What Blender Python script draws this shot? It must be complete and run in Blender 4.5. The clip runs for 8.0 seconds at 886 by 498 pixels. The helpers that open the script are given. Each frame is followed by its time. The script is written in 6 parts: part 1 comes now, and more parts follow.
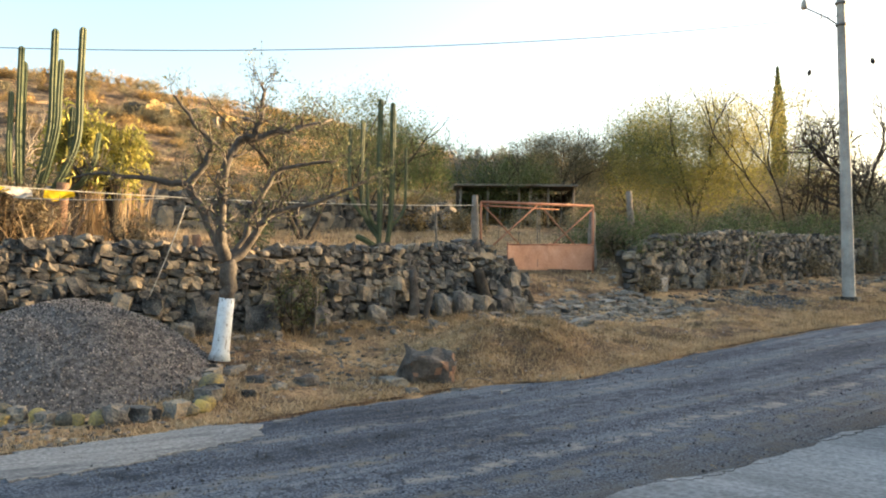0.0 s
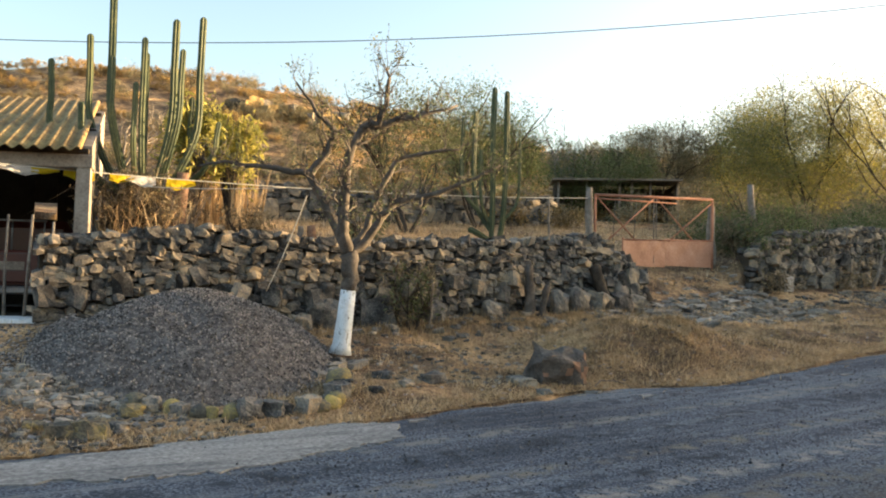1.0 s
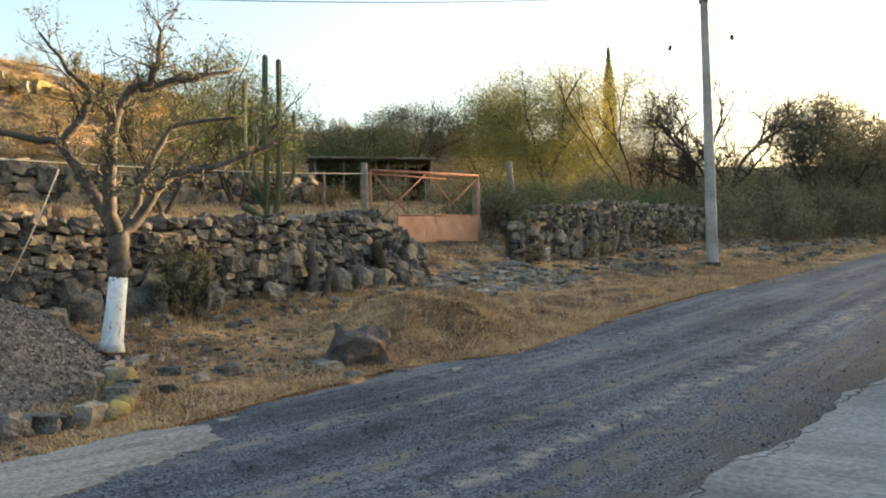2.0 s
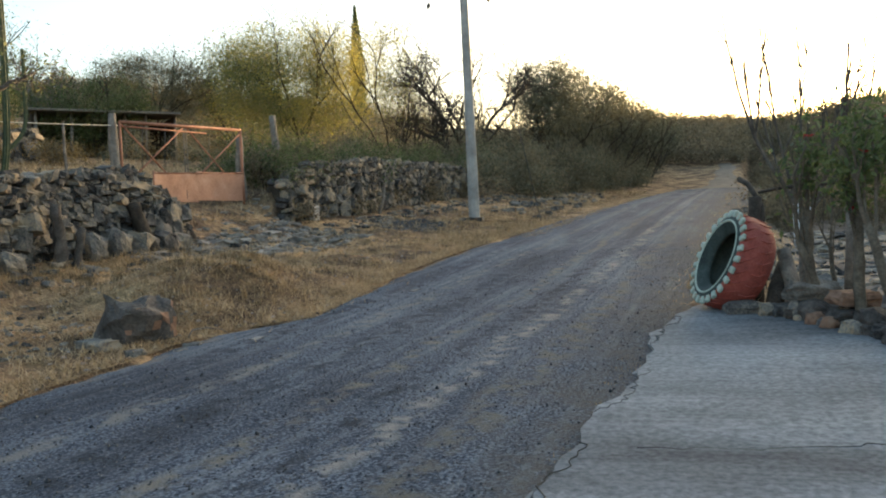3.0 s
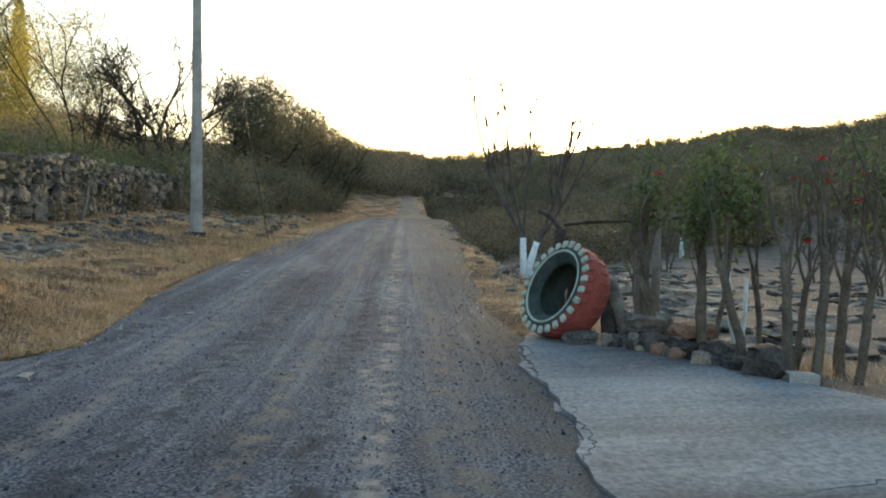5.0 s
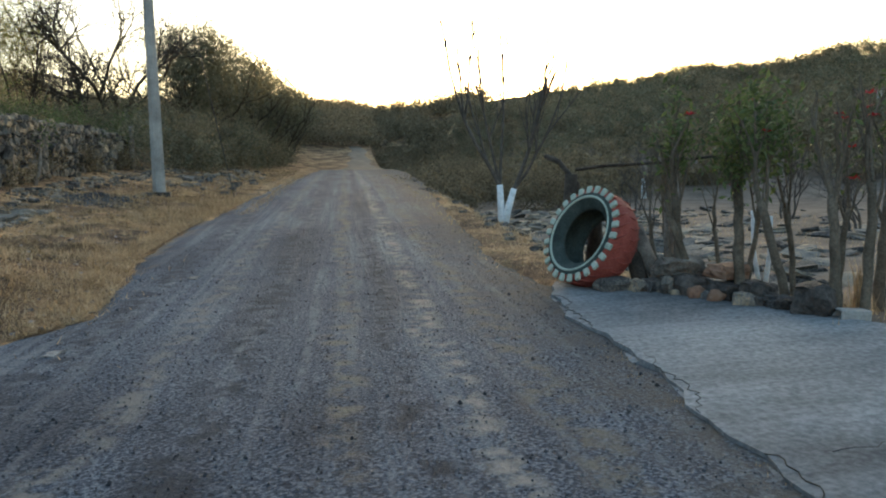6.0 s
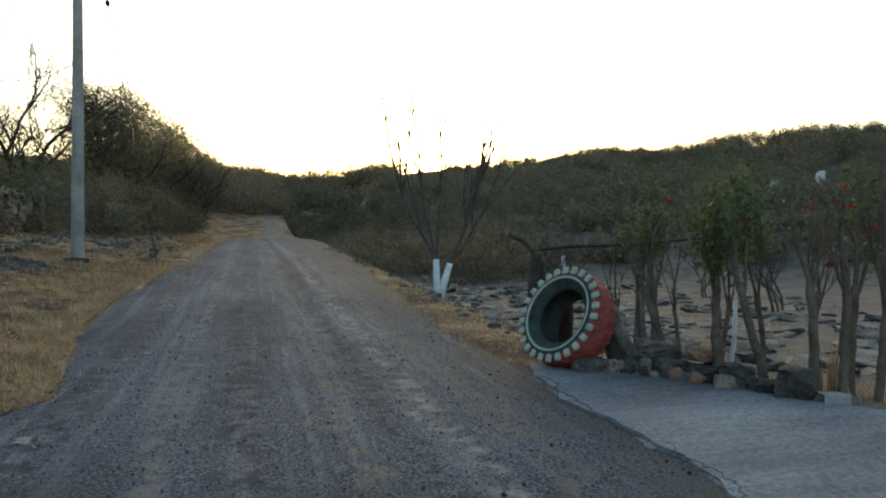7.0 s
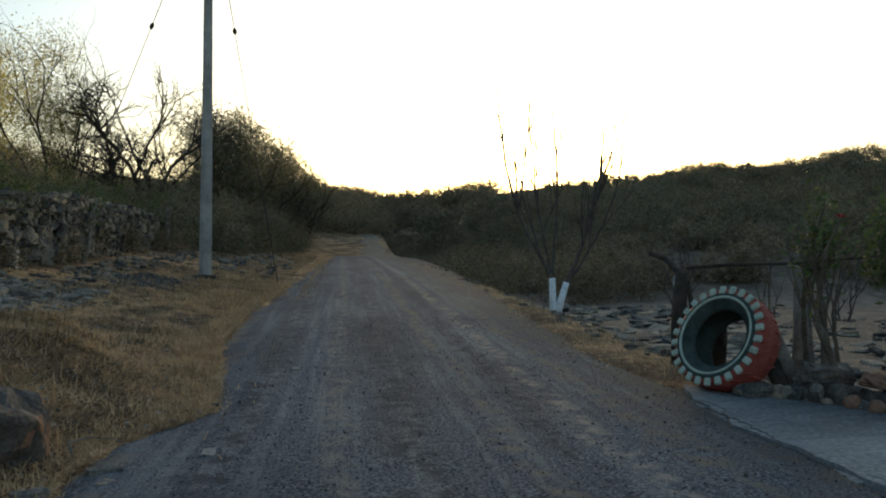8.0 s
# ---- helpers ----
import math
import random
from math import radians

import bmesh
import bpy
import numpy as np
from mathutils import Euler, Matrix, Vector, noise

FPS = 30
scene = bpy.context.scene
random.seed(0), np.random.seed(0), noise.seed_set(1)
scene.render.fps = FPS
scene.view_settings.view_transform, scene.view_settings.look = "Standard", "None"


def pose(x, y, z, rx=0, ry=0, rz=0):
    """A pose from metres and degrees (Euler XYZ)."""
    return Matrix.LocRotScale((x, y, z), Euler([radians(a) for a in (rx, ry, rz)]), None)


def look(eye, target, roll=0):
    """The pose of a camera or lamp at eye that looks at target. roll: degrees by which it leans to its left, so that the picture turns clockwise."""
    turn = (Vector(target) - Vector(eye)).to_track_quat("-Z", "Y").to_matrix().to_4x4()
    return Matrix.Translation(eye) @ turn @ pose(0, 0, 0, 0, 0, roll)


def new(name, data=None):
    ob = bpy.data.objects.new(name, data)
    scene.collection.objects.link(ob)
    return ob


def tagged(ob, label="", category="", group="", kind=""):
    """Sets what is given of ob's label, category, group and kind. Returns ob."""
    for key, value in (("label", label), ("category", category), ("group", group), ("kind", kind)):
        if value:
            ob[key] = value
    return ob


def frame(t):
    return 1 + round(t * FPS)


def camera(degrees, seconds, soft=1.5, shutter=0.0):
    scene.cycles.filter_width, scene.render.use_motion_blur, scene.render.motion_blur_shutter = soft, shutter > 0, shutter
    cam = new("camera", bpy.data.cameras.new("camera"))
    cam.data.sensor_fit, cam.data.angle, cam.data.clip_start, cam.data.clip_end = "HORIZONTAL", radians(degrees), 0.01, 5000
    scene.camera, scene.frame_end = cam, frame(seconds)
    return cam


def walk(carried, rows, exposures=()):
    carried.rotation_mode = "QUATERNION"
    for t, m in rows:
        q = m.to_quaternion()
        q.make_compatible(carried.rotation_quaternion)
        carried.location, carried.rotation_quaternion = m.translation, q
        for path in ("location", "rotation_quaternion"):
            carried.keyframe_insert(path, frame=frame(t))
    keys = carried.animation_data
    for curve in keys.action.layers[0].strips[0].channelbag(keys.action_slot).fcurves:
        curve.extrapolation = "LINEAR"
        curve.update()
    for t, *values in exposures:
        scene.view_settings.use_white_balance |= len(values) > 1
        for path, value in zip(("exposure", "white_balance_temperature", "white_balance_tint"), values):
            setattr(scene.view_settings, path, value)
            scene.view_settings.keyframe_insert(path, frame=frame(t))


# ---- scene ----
cam = camera(60.0, 8.0, soft=2.0)
PATH = [
    (0, (-0.08, 0.891, 1.416), (-0.068, 2.887, 1.526), 0.4),
    (0.5, (-0.379, 1.251, 1.417), (-0.631, 3.231, 1.552), 1.4),
    (1, (-0.684, 1.402, 1.39), (-0.891, 3.389, 1.486), 1.4),
    (1.5, (-1.038, 1.742, 1.311), (-0.964, 3.738, 1.4), -1.0),
    (2, (-1.323, 1.998, 1.343), (-0.876, 3.946, 1.391), -1.1),
    (2.2, (-1.417, 2.089, 1.375), (-0.827, 4.0, 1.337), -2.4),
    (3.3, (-1.811, 3.028, 1.298), (-0.61, 4.626, 1.234), -2.2),
    (3.5, (-1.875, 3.187, 1.296), (-0.579, 4.709, 1.223), -2.1),
    (4, (-1.951, 3.553, 1.307), (-0.472, 4.896, 1.232), 0.2),
    (4.2, (-2.084, 3.728, 1.282), (-0.493, 4.938, 1.22), 1.2),
    (5.3, (-2.411, 4.809, 1.301), (-0.732, 5.895, 1.247), 0.1),
    (5.5, (-2.451, 4.961, 1.287), (-0.778, 6.045, 1.13), -1.3),
    (6, (-2.559, 5.37, 1.319), (-0.829, 6.361, 1.155), -1.5),
    (6.5, (-2.668, 5.765, 1.347), (-0.895, 6.678, 1.194), -0.1),
    (7, (-2.808, 6.086, 1.39), (-0.962, 6.856, 1.408), 0.0),
    (7.5, (-2.777, 6.448, 1.396), (-0.931, 7.217, 1.443), -0.9),
    (8, (-2.967, 6.642, 1.377), (-1.227, 7.627, 1.444), 0.3),
]
EXPOSURES = [(0.0, 2.5, 6400, 10), (0.5, 2.22, 6500, 10), (1.0, 2.28, 6500, 10), (2.2, 2.25, 6400, 9), (3.5, 2.13, 6100, 6), (5.5, 2.15, 5950, 4), (6.0, 2.02, 5900, 4), (6.9, 1.7, 5850, 3), (7.2, 1.32, 5800, 2), (7.5, 0.86, 5750, 1), (8.0, 0.95, 5700, 1)]
walk(cam, [(t, look(eye, target, roll)) for t, eye, target, roll in PATH], EXPOSURES)

# ---- light: low sun behind the ridge, clear sky ----
SUN_AZ, SUN_EL = 69.0, 6.2
world = bpy.data.worlds.new("world")
scene.world = world
world.use_nodes = True
wn, wl = world.node_tree.nodes, world.node_tree.links
sky = wn.new("ShaderNodeTexSky")
sky.sky_type = "NISHITA"
sky.sun_disc = False
sky.sun_elevation, sky.sun_rotation = radians(SUN_EL), radians(SUN_AZ)
sky.air_density, sky.dust_density, sky.ozone_density = 1.0, 3.2, 1.0
wn["Background"].inputs["Strength"].default_value = 0.15
wl.new(sky.outputs[0], wn["Background"].inputs["Color"])
sun_way = Vector((math.sin(radians(SUN_AZ)) * math.cos(radians(SUN_EL)), math.cos(radians(SUN_AZ)) * math.cos(radians(SUN_EL)), math.sin(radians(SUN_EL))))
sun = new("sun", bpy.data.lights.new("sun", "SUN"))
sun.data.energy, sun.data.angle, sun.data.color = 5.6, radians(0.5), (1.0, 0.69, 0.36)
sun.matrix_world = look(sun_way * 150, (0, 0, 0))

# ---- materials ----
def material(name, colours, scale=4.0, fine=60.0, rough=0.9, bump=0.4, metal=0.0, island=0.0, each=0.0, spec=0.3, dist=0.02, translucent=0.0, patch=0.0):
    """Two noises blend the colours; island / each: brightness spread per loose piece / per object."""
    m = bpy.data.materials.new(name)
    m.use_nodes = True
    n, l = m.node_tree.nodes, m.node_tree.links
    p = n["Principled BSDF"]
    p.inputs["Roughness"].default_value = rough
    p.inputs["Metallic"].default_value = metal
    p.inputs["Specular IOR Level"].default_value = spec
    geo = n.new("ShaderNodeNewGeometry")
    big = n.new("ShaderNodeTexNoise"); big.inputs["Scale"].default_value = scale; big.inputs["Detail"].default_value = 6; big.inputs["Roughness"].default_value = 0.65
    small = n.new("ShaderNodeTexNoise"); small.inputs["Scale"].default_value = fine; small.inputs["Detail"].default_value = 3
    l.new(geo.outputs["Position"], big.inputs["Vector"]); l.new(geo.outputs["Position"], small.inputs["Vector"])
    mixf = n.new("ShaderNodeMix"); mixf.data_type = "FLOAT"; mixf.inputs[0].default_value = 0.35
    l.new(big.outputs["Fac"], mixf.inputs[2]); l.new(small.outputs["Fac"], mixf.inputs[3])
    fac = mixf.outputs[0]
    ramp = n.new("ShaderNodeValToRGB")
    e = ramp.color_ramp.elements
    k = len(colours)
    for i, c in enumerate(colours):
        pos = 0.34 + 0.32 * i / max(1, k - 1)
        el = e[i] if i < 2 else e.new(pos)
        el.position = pos
        el.color = (*c, 1)
    if island or each:
        rnd = n.new("ShaderNodeObjectInfo").outputs["Random"] if each else geo.outputs["Random Per Island"]
        add = n.new("ShaderNodeMath"); add.operation = "MULTIPLY_ADD"
        add.inputs[1].default_value = (island or each) * 0.5; add.inputs[2].default_value = -(island or each) * 0.25
        l.new(rnd, add.inputs[0])
        ad2 = n.new("ShaderNodeMath"); l.new(add.outputs[0], ad2.inputs[0]); l.new(fac, ad2.inputs[1])
        fac = ad2.outputs[0]
    l.new(fac, ramp.inputs["Fac"])
    l.new(ramp.outputs["Color"], p.inputs["Base Color"])
    if bump:
        b = n.new("ShaderNodeBump"); b.inputs["Strength"].default_value = bump; b.inputs["Distance"].default_value = dist
        l.new(mixf.outputs[0], b.inputs["Height"]); l.new(b.outputs["Normal"], p.inputs["Normal"])
    if translucent:
        tr = n.new("ShaderNodeBsdfTranslucent"); l.new(ramp.outputs["Color"], tr.inputs["Color"])
        ms = n.new("ShaderNodeMixShader"); ms.inputs[0].default_value = translucent
        l.new(p.outputs[0], ms.inputs[1]); l.new(tr.outputs[0], ms.inputs[2]); l.new(ms.outputs[0], n["Material Output"].inputs["Surface"])
    return m

def streaked(name, base, streak, angle, along, across, amount, fine, rough, grit=0.5, blotch=0.7, blotch_col=None, bump=0.5, dirt=None, spread=0.2, bands=()):
    """Mottled grain with streaks that run at an angle (degrees), as traffic or a broom leaves them."""
    m = bpy.data.materials.new(name)
    m.use_nodes = True
    n, l = m.node_tree.nodes, m.node_tree.links
    p = n["Principled BSDF"]; p.inputs["Roughness"].default_value = rough; p.inputs["Specular IOR Level"].default_value = 0.12
    geo = n.new("ShaderNodeNewGeometry")
    def noise_of(scale, detail, rot=None, stretch=(1, 1, 1)):
        mp = n.new("ShaderNodeMapping"); mp.vector_type = "TEXTURE"
        mp.inputs["Rotation"].default_value = (0, 0, radians(rot or 0)); mp.inputs["Scale"].default_value = stretch
        l.new(geo.outputs["Position"], mp.inputs["Vector"])
        t = n.new("ShaderNodeTexNoise"); t.inputs["Scale"].default_value = scale; t.inputs["Detail"].default_value = detail; t.inputs["Roughness"].default_value = 0.6
        l.new(mp.outputs[0], t.inputs["Vector"])
        return t.outputs["Fac"]
    def ramp_of(fac, lo, hi, stops):
        r = n.new("ShaderNodeValToRGB"); e = r.color_ramp.elements
        for i, c in enumerate(stops):
            pos = lo + (hi - lo) * i / (len(stops) - 1)
            el = e[i] if i < 2 else e.new(pos)
            el.position = pos; el.color = (*c, 1)
        l.new(fac, r.inputs["Fac"]); return r.outputs["Color"]
    grain = noise_of(fine, 5)
    mid = noise_of(0.8, 7, angle, (2.4, 0.8, 1))
    col = ramp_of(grain, 0.5 - spread, 0.5 + spread, base)
    s1 = noise_of(1.0, 5, angle, (along, across, 1))
    k1 = ramp_of(s1, 0.50, 0.66, [(0, 0, 0), (1, 1, 1)])
    mx = n.new("ShaderNodeMix"); mx.data_type = "RGBA"
    mul = n.new("ShaderNodeMath"); mul.operation = "MULTIPLY"; l.new(k1, mul.inputs[0]); mul.inputs[1].default_value = amount
    brk = n.new("ShaderNodeMath"); brk.operation = "MULTIPLY"; l.new(mul.outputs[0], brk.inputs[0])
    l.new(ramp_of(noise_of(9, 4), 0.35, 0.6, [(0.25, 0.25, 0.25), (1, 1, 1)]), brk.inputs[1])
    l.new(brk.outputs[0], mx.inputs[0]); l.new(col, mx.inputs[6]); mx.inputs[7].default_value = (*streak, 1)
    m2 = n.new("ShaderNodeMix"); m2.data_type = "RGBA"; m2.blend_type = "MULTIPLY"; m2.inputs[0].default_value = blotch
    l.new(mx.outputs[2], m2.inputs[6]); l.new(ramp_of(mid, 0.3, 0.7, blotch_col or [(0.55, 0.55, 0.57), (1, 1, 1), (1.15, 1.12, 1.05)]), m2.inputs[7])
    out = m2.outputs[2]
    for lo, hi, dc in dirt or ():
        dot = n.new("ShaderNodeVectorMath"); dot.operation = "DOT_PRODUCT"; dot.inputs[1].default_value = (-0.6, 0.8, 0)
        l.new(geo.outputs["Position"], dot.inputs[0])
        wob = n.new("ShaderNodeMath"); wob.operation = "MULTIPLY_ADD"; l.new(noise_of(2.2, 6), wob.inputs[0]); wob.inputs[1].default_value = 1.6; l.new(dot.outputs["Value"], wob.inputs[2])
        mr = n.new("ShaderNodeMapRange"); mr.inputs[1].default_value = lo + 0.8; mr.inputs[2].default_value = hi + 0.8; l.new(wob.outputs[0], mr.inputs[0])
        spot = n.new("ShaderNodeMath"); spot.operation = "MULTIPLY"; l.new(mr.outputs[0], spot.inputs[0])
        l.new(ramp_of(noise_of(14, 4), 0.3, 0.6, [(0.3, 0.3, 0.3), (1, 1, 1)]), spot.inputs[1])
        m3 = n.new("ShaderNodeMix"); m3.data_type = "RGBA"; l.new(spot.outputs[0], m3.inputs[0]); l.new(out, m3.inputs[6]); m3.inputs[7].default_value = (*dc, 1)
        out = m3.outputs[2]
    for c, w, dc in bands:
        dot = n.new("ShaderNodeVectorMath"); dot.operation = "DOT_PRODUCT"; dot.inputs[1].default_value = (-0.6, 0.8, 0)
        l.new(geo.outputs["Position"], dot.inputs[0])
        wob = n.new("ShaderNodeMath"); wob.operation = "MULTIPLY_ADD"; l.new(noise_of(0.7, 4), wob.inputs[0]); wob.inputs[1].default_value = 0.5; l.new(dot.outputs["Value"], wob.inputs[2])
        off = n.new("ShaderNodeMath"); off.operation = "SUBTRACT"; l.new(wob.outputs[0], off.inputs[0]); off.inputs[1].default_value = c + 0.25
        ab = n.new("ShaderNodeMath"); ab.operation = "ABSOLUTE"; l.new(off.outputs[0], ab.inputs[0])
        mr = n.new("ShaderNodeMapRange"); mr.inputs[1].default_value = w; mr.inputs[2].default_value = w * 0.25; l.new(ab.outputs[0], mr.inputs[0])
        spot = n.new("ShaderNodeMath"); spot.operation = "MULTIPLY"; l.new(mr.outputs[0], spot.inputs[0])
        l.new(ramp_of(noise_of(5, 8), 0.45, 0.6, [(0, 0, 0), (0.85, 0.85, 0.85)]), spot.inputs[1])
        m3 = n.new("ShaderNodeMix"); m3.data_type = "RGBA"; l.new(spot.outputs[0], m3.inputs[0]); l.new(out, m3.inputs[6]); m3.inputs[7].default_value = (*dc, 1)
        out = m3.outputs[2]
    l.new(out, p.inputs["Base Color"])
    b = n.new("ShaderNodeBump"); b.inputs["Strength"].default_value = bump; b.inputs["Distance"].default_value = 0.02
    ad = n.new("ShaderNodeMath"); l.new(grain, ad.inputs[0]); l.new(s1, ad.inputs[1])
    l.new(ad.outputs[0], b.inputs["Height"]); l.new(b.outputs["Normal"], p.inputs["Normal"])
    return m

def turf(name, stops, tint):
    """Bare soil under trampled dry grass: patches, then short fibres that lie every way."""
    m = bpy.data.materials.new(name)
    m.use_nodes = True
    n, l = m.node_tree.nodes, m.node_tree.links
    p = n["Principled BSDF"]; p.inputs["Roughness"].default_value = 1.0; p.inputs["Specular IOR Level"].default_value = 0.15
    geo = n.new("ShaderNodeNewGeometry")
    def noise_of(scale, detail, rot=0.0, stretch=(1, 1, 1), rough=0.65):
        mp = n.new("ShaderNodeMapping"); mp.vector_type = "TEXTURE"
        mp.inputs["Rotation"].default_value = (0, 0, radians(rot)); mp.inputs["Scale"].default_value = stretch
        l.new(geo.outputs["Position"], mp.inputs["Vector"])
        t = n.new("ShaderNodeTexNoise"); t.inputs["Scale"].default_value = scale; t.inputs["Detail"].default_value = detail; t.inputs["Roughness"].default_value = rough
        l.new(mp.outputs[0], t.inputs["Vector"])
        return t.outputs["Fac"]
    def ramp_of(fac, stops):
        r = n.new("ShaderNodeValToRGB"); e = r.color_ramp.elements
        for i, (pos, c) in enumerate(stops):
            el = e[i] if i < 2 else e.new(pos)
            el.position = pos; el.color = (*c, 1)
        l.new(fac, r.inputs["Fac"]); return r.outputs["Color"]
    def multiply(a, b, k):
        mx = n.new("ShaderNodeMix"); mx.data_type = "RGBA"; mx.blend_type = "MULTIPLY"; mx.inputs[0].default_value = k
        l.new(a, mx.inputs[6]); l.new(b, mx.inputs[7]); return mx.outputs[2]
    patch = noise_of(0.75, 9, rough=0.72)
    col = ramp_of(patch, stops)
    weeds = n.new("ShaderNodeMix"); weeds.data_type = "RGBA"
    l.new(ramp_of(noise_of(1.3, 6), [(0.55, (0, 0, 0)), (0.68, (0.7, 0.7, 0.7))]), weeds.inputs[0]); l.new(col, weeds.inputs[6]); weeds.inputs[7].default_value = (*tint, 1)
    col = weeds.outputs[2]
    f1, f2 = noise_of(1.0, 4, 20, (0.16, 0.018, 1)), noise_of(1.0, 4, 105, (0.14, 0.02, 1))
    grey = [(0.36, (0.45, 0.43, 0.42)), (0.5, (1, 1, 1)), (0.64, (1.45, 1.38, 1.25))]
    col = multiply(multiply(col, ramp_of(f1, grey), 0.75), ramp_of(f2, grey), 0.75)
    l.new(col, p.inputs["Base Color"])
    ad = n.new("ShaderNodeMath"); l.new(f1, ad.inputs[0]); l.new(f2, ad.inputs[1])
    ad2 = n.new("ShaderNodeMath"); l.new(ad.outputs[0], ad2.inputs[0]); l.new(noise_of(9, 6), ad2.inputs[1])
    b = n.new("ShaderNodeBump"); b.inputs["Strength"].default_value = 0.9; b.inputs["Distance"].default_value = 0.035
    l.new(ad2.outputs[0], b.inputs["Height"]); l.new(b.outputs["Normal"], p.inputs["Normal"])
    return m

def chipped(name, paint, bark, amount):
    """Paint with chips through which the rough surface beneath shows."""
    m = material(name, paint, 6, 40, 0.9, 0.6)
    n, l = m.node_tree.nodes, m.node_tree.links
    p = n["Principled BSDF"]
    colour = p.inputs["Base Color"].links[0].from_socket
    geo = n.new("ShaderNodeNewGeometry")
    mp = n.new("ShaderNodeMapping"); mp.vector_type = "TEXTURE"; mp.inputs["Scale"].default_value = (1, 1, 2.2)
    l.new(geo.outputs["Position"], mp.inputs["Vector"])
    t = n.new("ShaderNodeTexNoise"); t.inputs["Scale"].default_value = 22; t.inputs["Detail"].default_value = 7; t.inputs["Roughness"].default_value = 0.7
    l.new(mp.outputs[0], t.inputs["Vector"])
    mr = n.new("ShaderNodeMapRange"); mr.inputs[1].default_value = amount; mr.inputs[2].default_value = amount + 0.05; l.new(t.outputs["Fac"], mr.inputs[0])
    mx = n.new("ShaderNodeMix"); mx.data_type = "RGBA"
    l.new(mr.outputs[0], mx.inputs[0]); l.new(colour, mx.inputs[6]); mx.inputs[7].default_value = (*bark, 1)
    l.new(mx.outputs[2], p.inputs["Base Color"])
    return m

M_GROUND = turf("dry_grass_soil", [(0.38, (0.09, 0.063, 0.045)), (0.47, (0.20, 0.138, 0.09)), (0.54, (0.38, 0.257, 0.145)), (0.66, (0.58, 0.41, 0.23))], (0.21, 0.165, 0.095))
M_ROAD = streaked("worn_asphalt", [(0.03, 0.035, 0.045), (0.077, 0.094, 0.122), (0.2, 0.225, 0.258)], (0.2, 0.212, 0.226), 36.87, 4.2, 0.13, 0.85, 48, 0.85, blotch=1.0, blotch_col=[(0.5, 0.5, 0.53), (0.93, 0.95, 0.98), (1.24, 1.24, 1.23)], bump=1.0, spread=0.12, dirt=((4.75, 3.9, (0.10, 0.09, 0.075)), (8.45, 8.95, (0.26, 0.19, 0.11))), bands=((5.20, 0.17, (0.30, 0.278, 0.245)), (5.90, 0.15, (0.20, 0.178, 0.142)), (5.53, 0.16, (0.03, 0.034, 0.042)), (6.58, 0.3, (0.034, 0.04, 0.05)), (7.13, 0.18, (0.21, 0.2, 0.185)), (7.88, 0.3, (0.04, 0.045, 0.056)), (4.72, 0.22, (0.16, 0.145, 0.118))))
M_CONCRETE = streaked("grey_concrete", [(0.15, 0.155, 0.157), (0.225, 0.231, 0.233), (0.31, 0.315, 0.317)], (0.36, 0.365, 0.365), -46, 0.9, 0.045, 0.5, 26, 0.8, spread=0.17, blotch=1.0, blotch_col=[(0.42, 0.42, 0.42), (0.9, 0.91, 0.92), (1.3, 1.31, 1.32)], bump=0.35)
M_CEMENT = streaked("cement_spill", [(0.13, 0.127, 0.125), (0.24, 0.236, 0.228), (0.37, 0.36, 0.345)], (0.10, 0.102, 0.108), 30, 1.2, 0.16, 0.85, 28, 0.9, blotch=1.0, blotch_col=[(0.45, 0.45, 0.46), (0.95, 0.95, 0.95), (1.25, 1.25, 1.22)], bump=0.5)
M_STONE = material("field_stone", [(0.03, 0.029, 0.028), (0.095, 0.09, 0.085), (0.20, 0.182, 0.155), (0.38, 0.30, 0.205)], 3.5, 40, 0.95, 0.6, each=0.55)
M_STONE_J = material("field_stone_joined", [(0.03, 0.029, 0.028), (0.095, 0.09, 0.085), (0.20, 0.182, 0.155), (0.38, 0.30, 0.205)], 3.5, 40, 0.95, 0.6, island=0.5)
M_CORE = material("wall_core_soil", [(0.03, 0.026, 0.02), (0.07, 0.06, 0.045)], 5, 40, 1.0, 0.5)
M_ROCKDARK = material("basalt_rock", [(0.025, 0.022, 0.02), (0.068, 0.06, 0.053), (0.14, 0.122, 0.106)], 4, 30, 0.9, 0.9, each=0.3)
# Colour of reddish rocks; on wood it stands in for orange sunlight.
M_ROCKRED_SUNWOOD = material("reddish_rock_and_sunlit_wood", [(0.12, 0.07, 0.05), (0.24, 0.14, 0.09), (0.30, 0.20, 0.14)], 4, 30, 0.9, 0.8)
M_ROCKLICHEN = material("lichen_rock", [(0.07, 0.066, 0.056), (0.15, 0.132, 0.095), (0.27, 0.21, 0.09), (0.42, 0.315, 0.1)], 7, 45, 0.95, 1.0, each=0.55)
M_GRAVEL = material("grey_gravel", [(0.05, 0.045, 0.043), (0.165, 0.149, 0.138), (0.40, 0.35, 0.315)], 14, 60, 0.95, 1.0, island=0.75)
M_GRIT = material("dark_grit", [(0.025, 0.027, 0.03), (0.07, 0.074, 0.08), (0.2, 0.2, 0.2)], 12, 60, 0.95, 0.6, island=0.6)
M_WHITEWASH = material("whitewash", [(0.45, 0.46, 0.45), (0.72, 0.74, 0.75), (0.82, 0.83, 0.84)], 6, 30, 0.9, 0.3)
M_BARK = material("grey_brown_bark", [(0.04, 0.034, 0.029), (0.092, 0.079, 0.067), (0.17, 0.147, 0.124)], 6, 50, 0.95, 0.9)
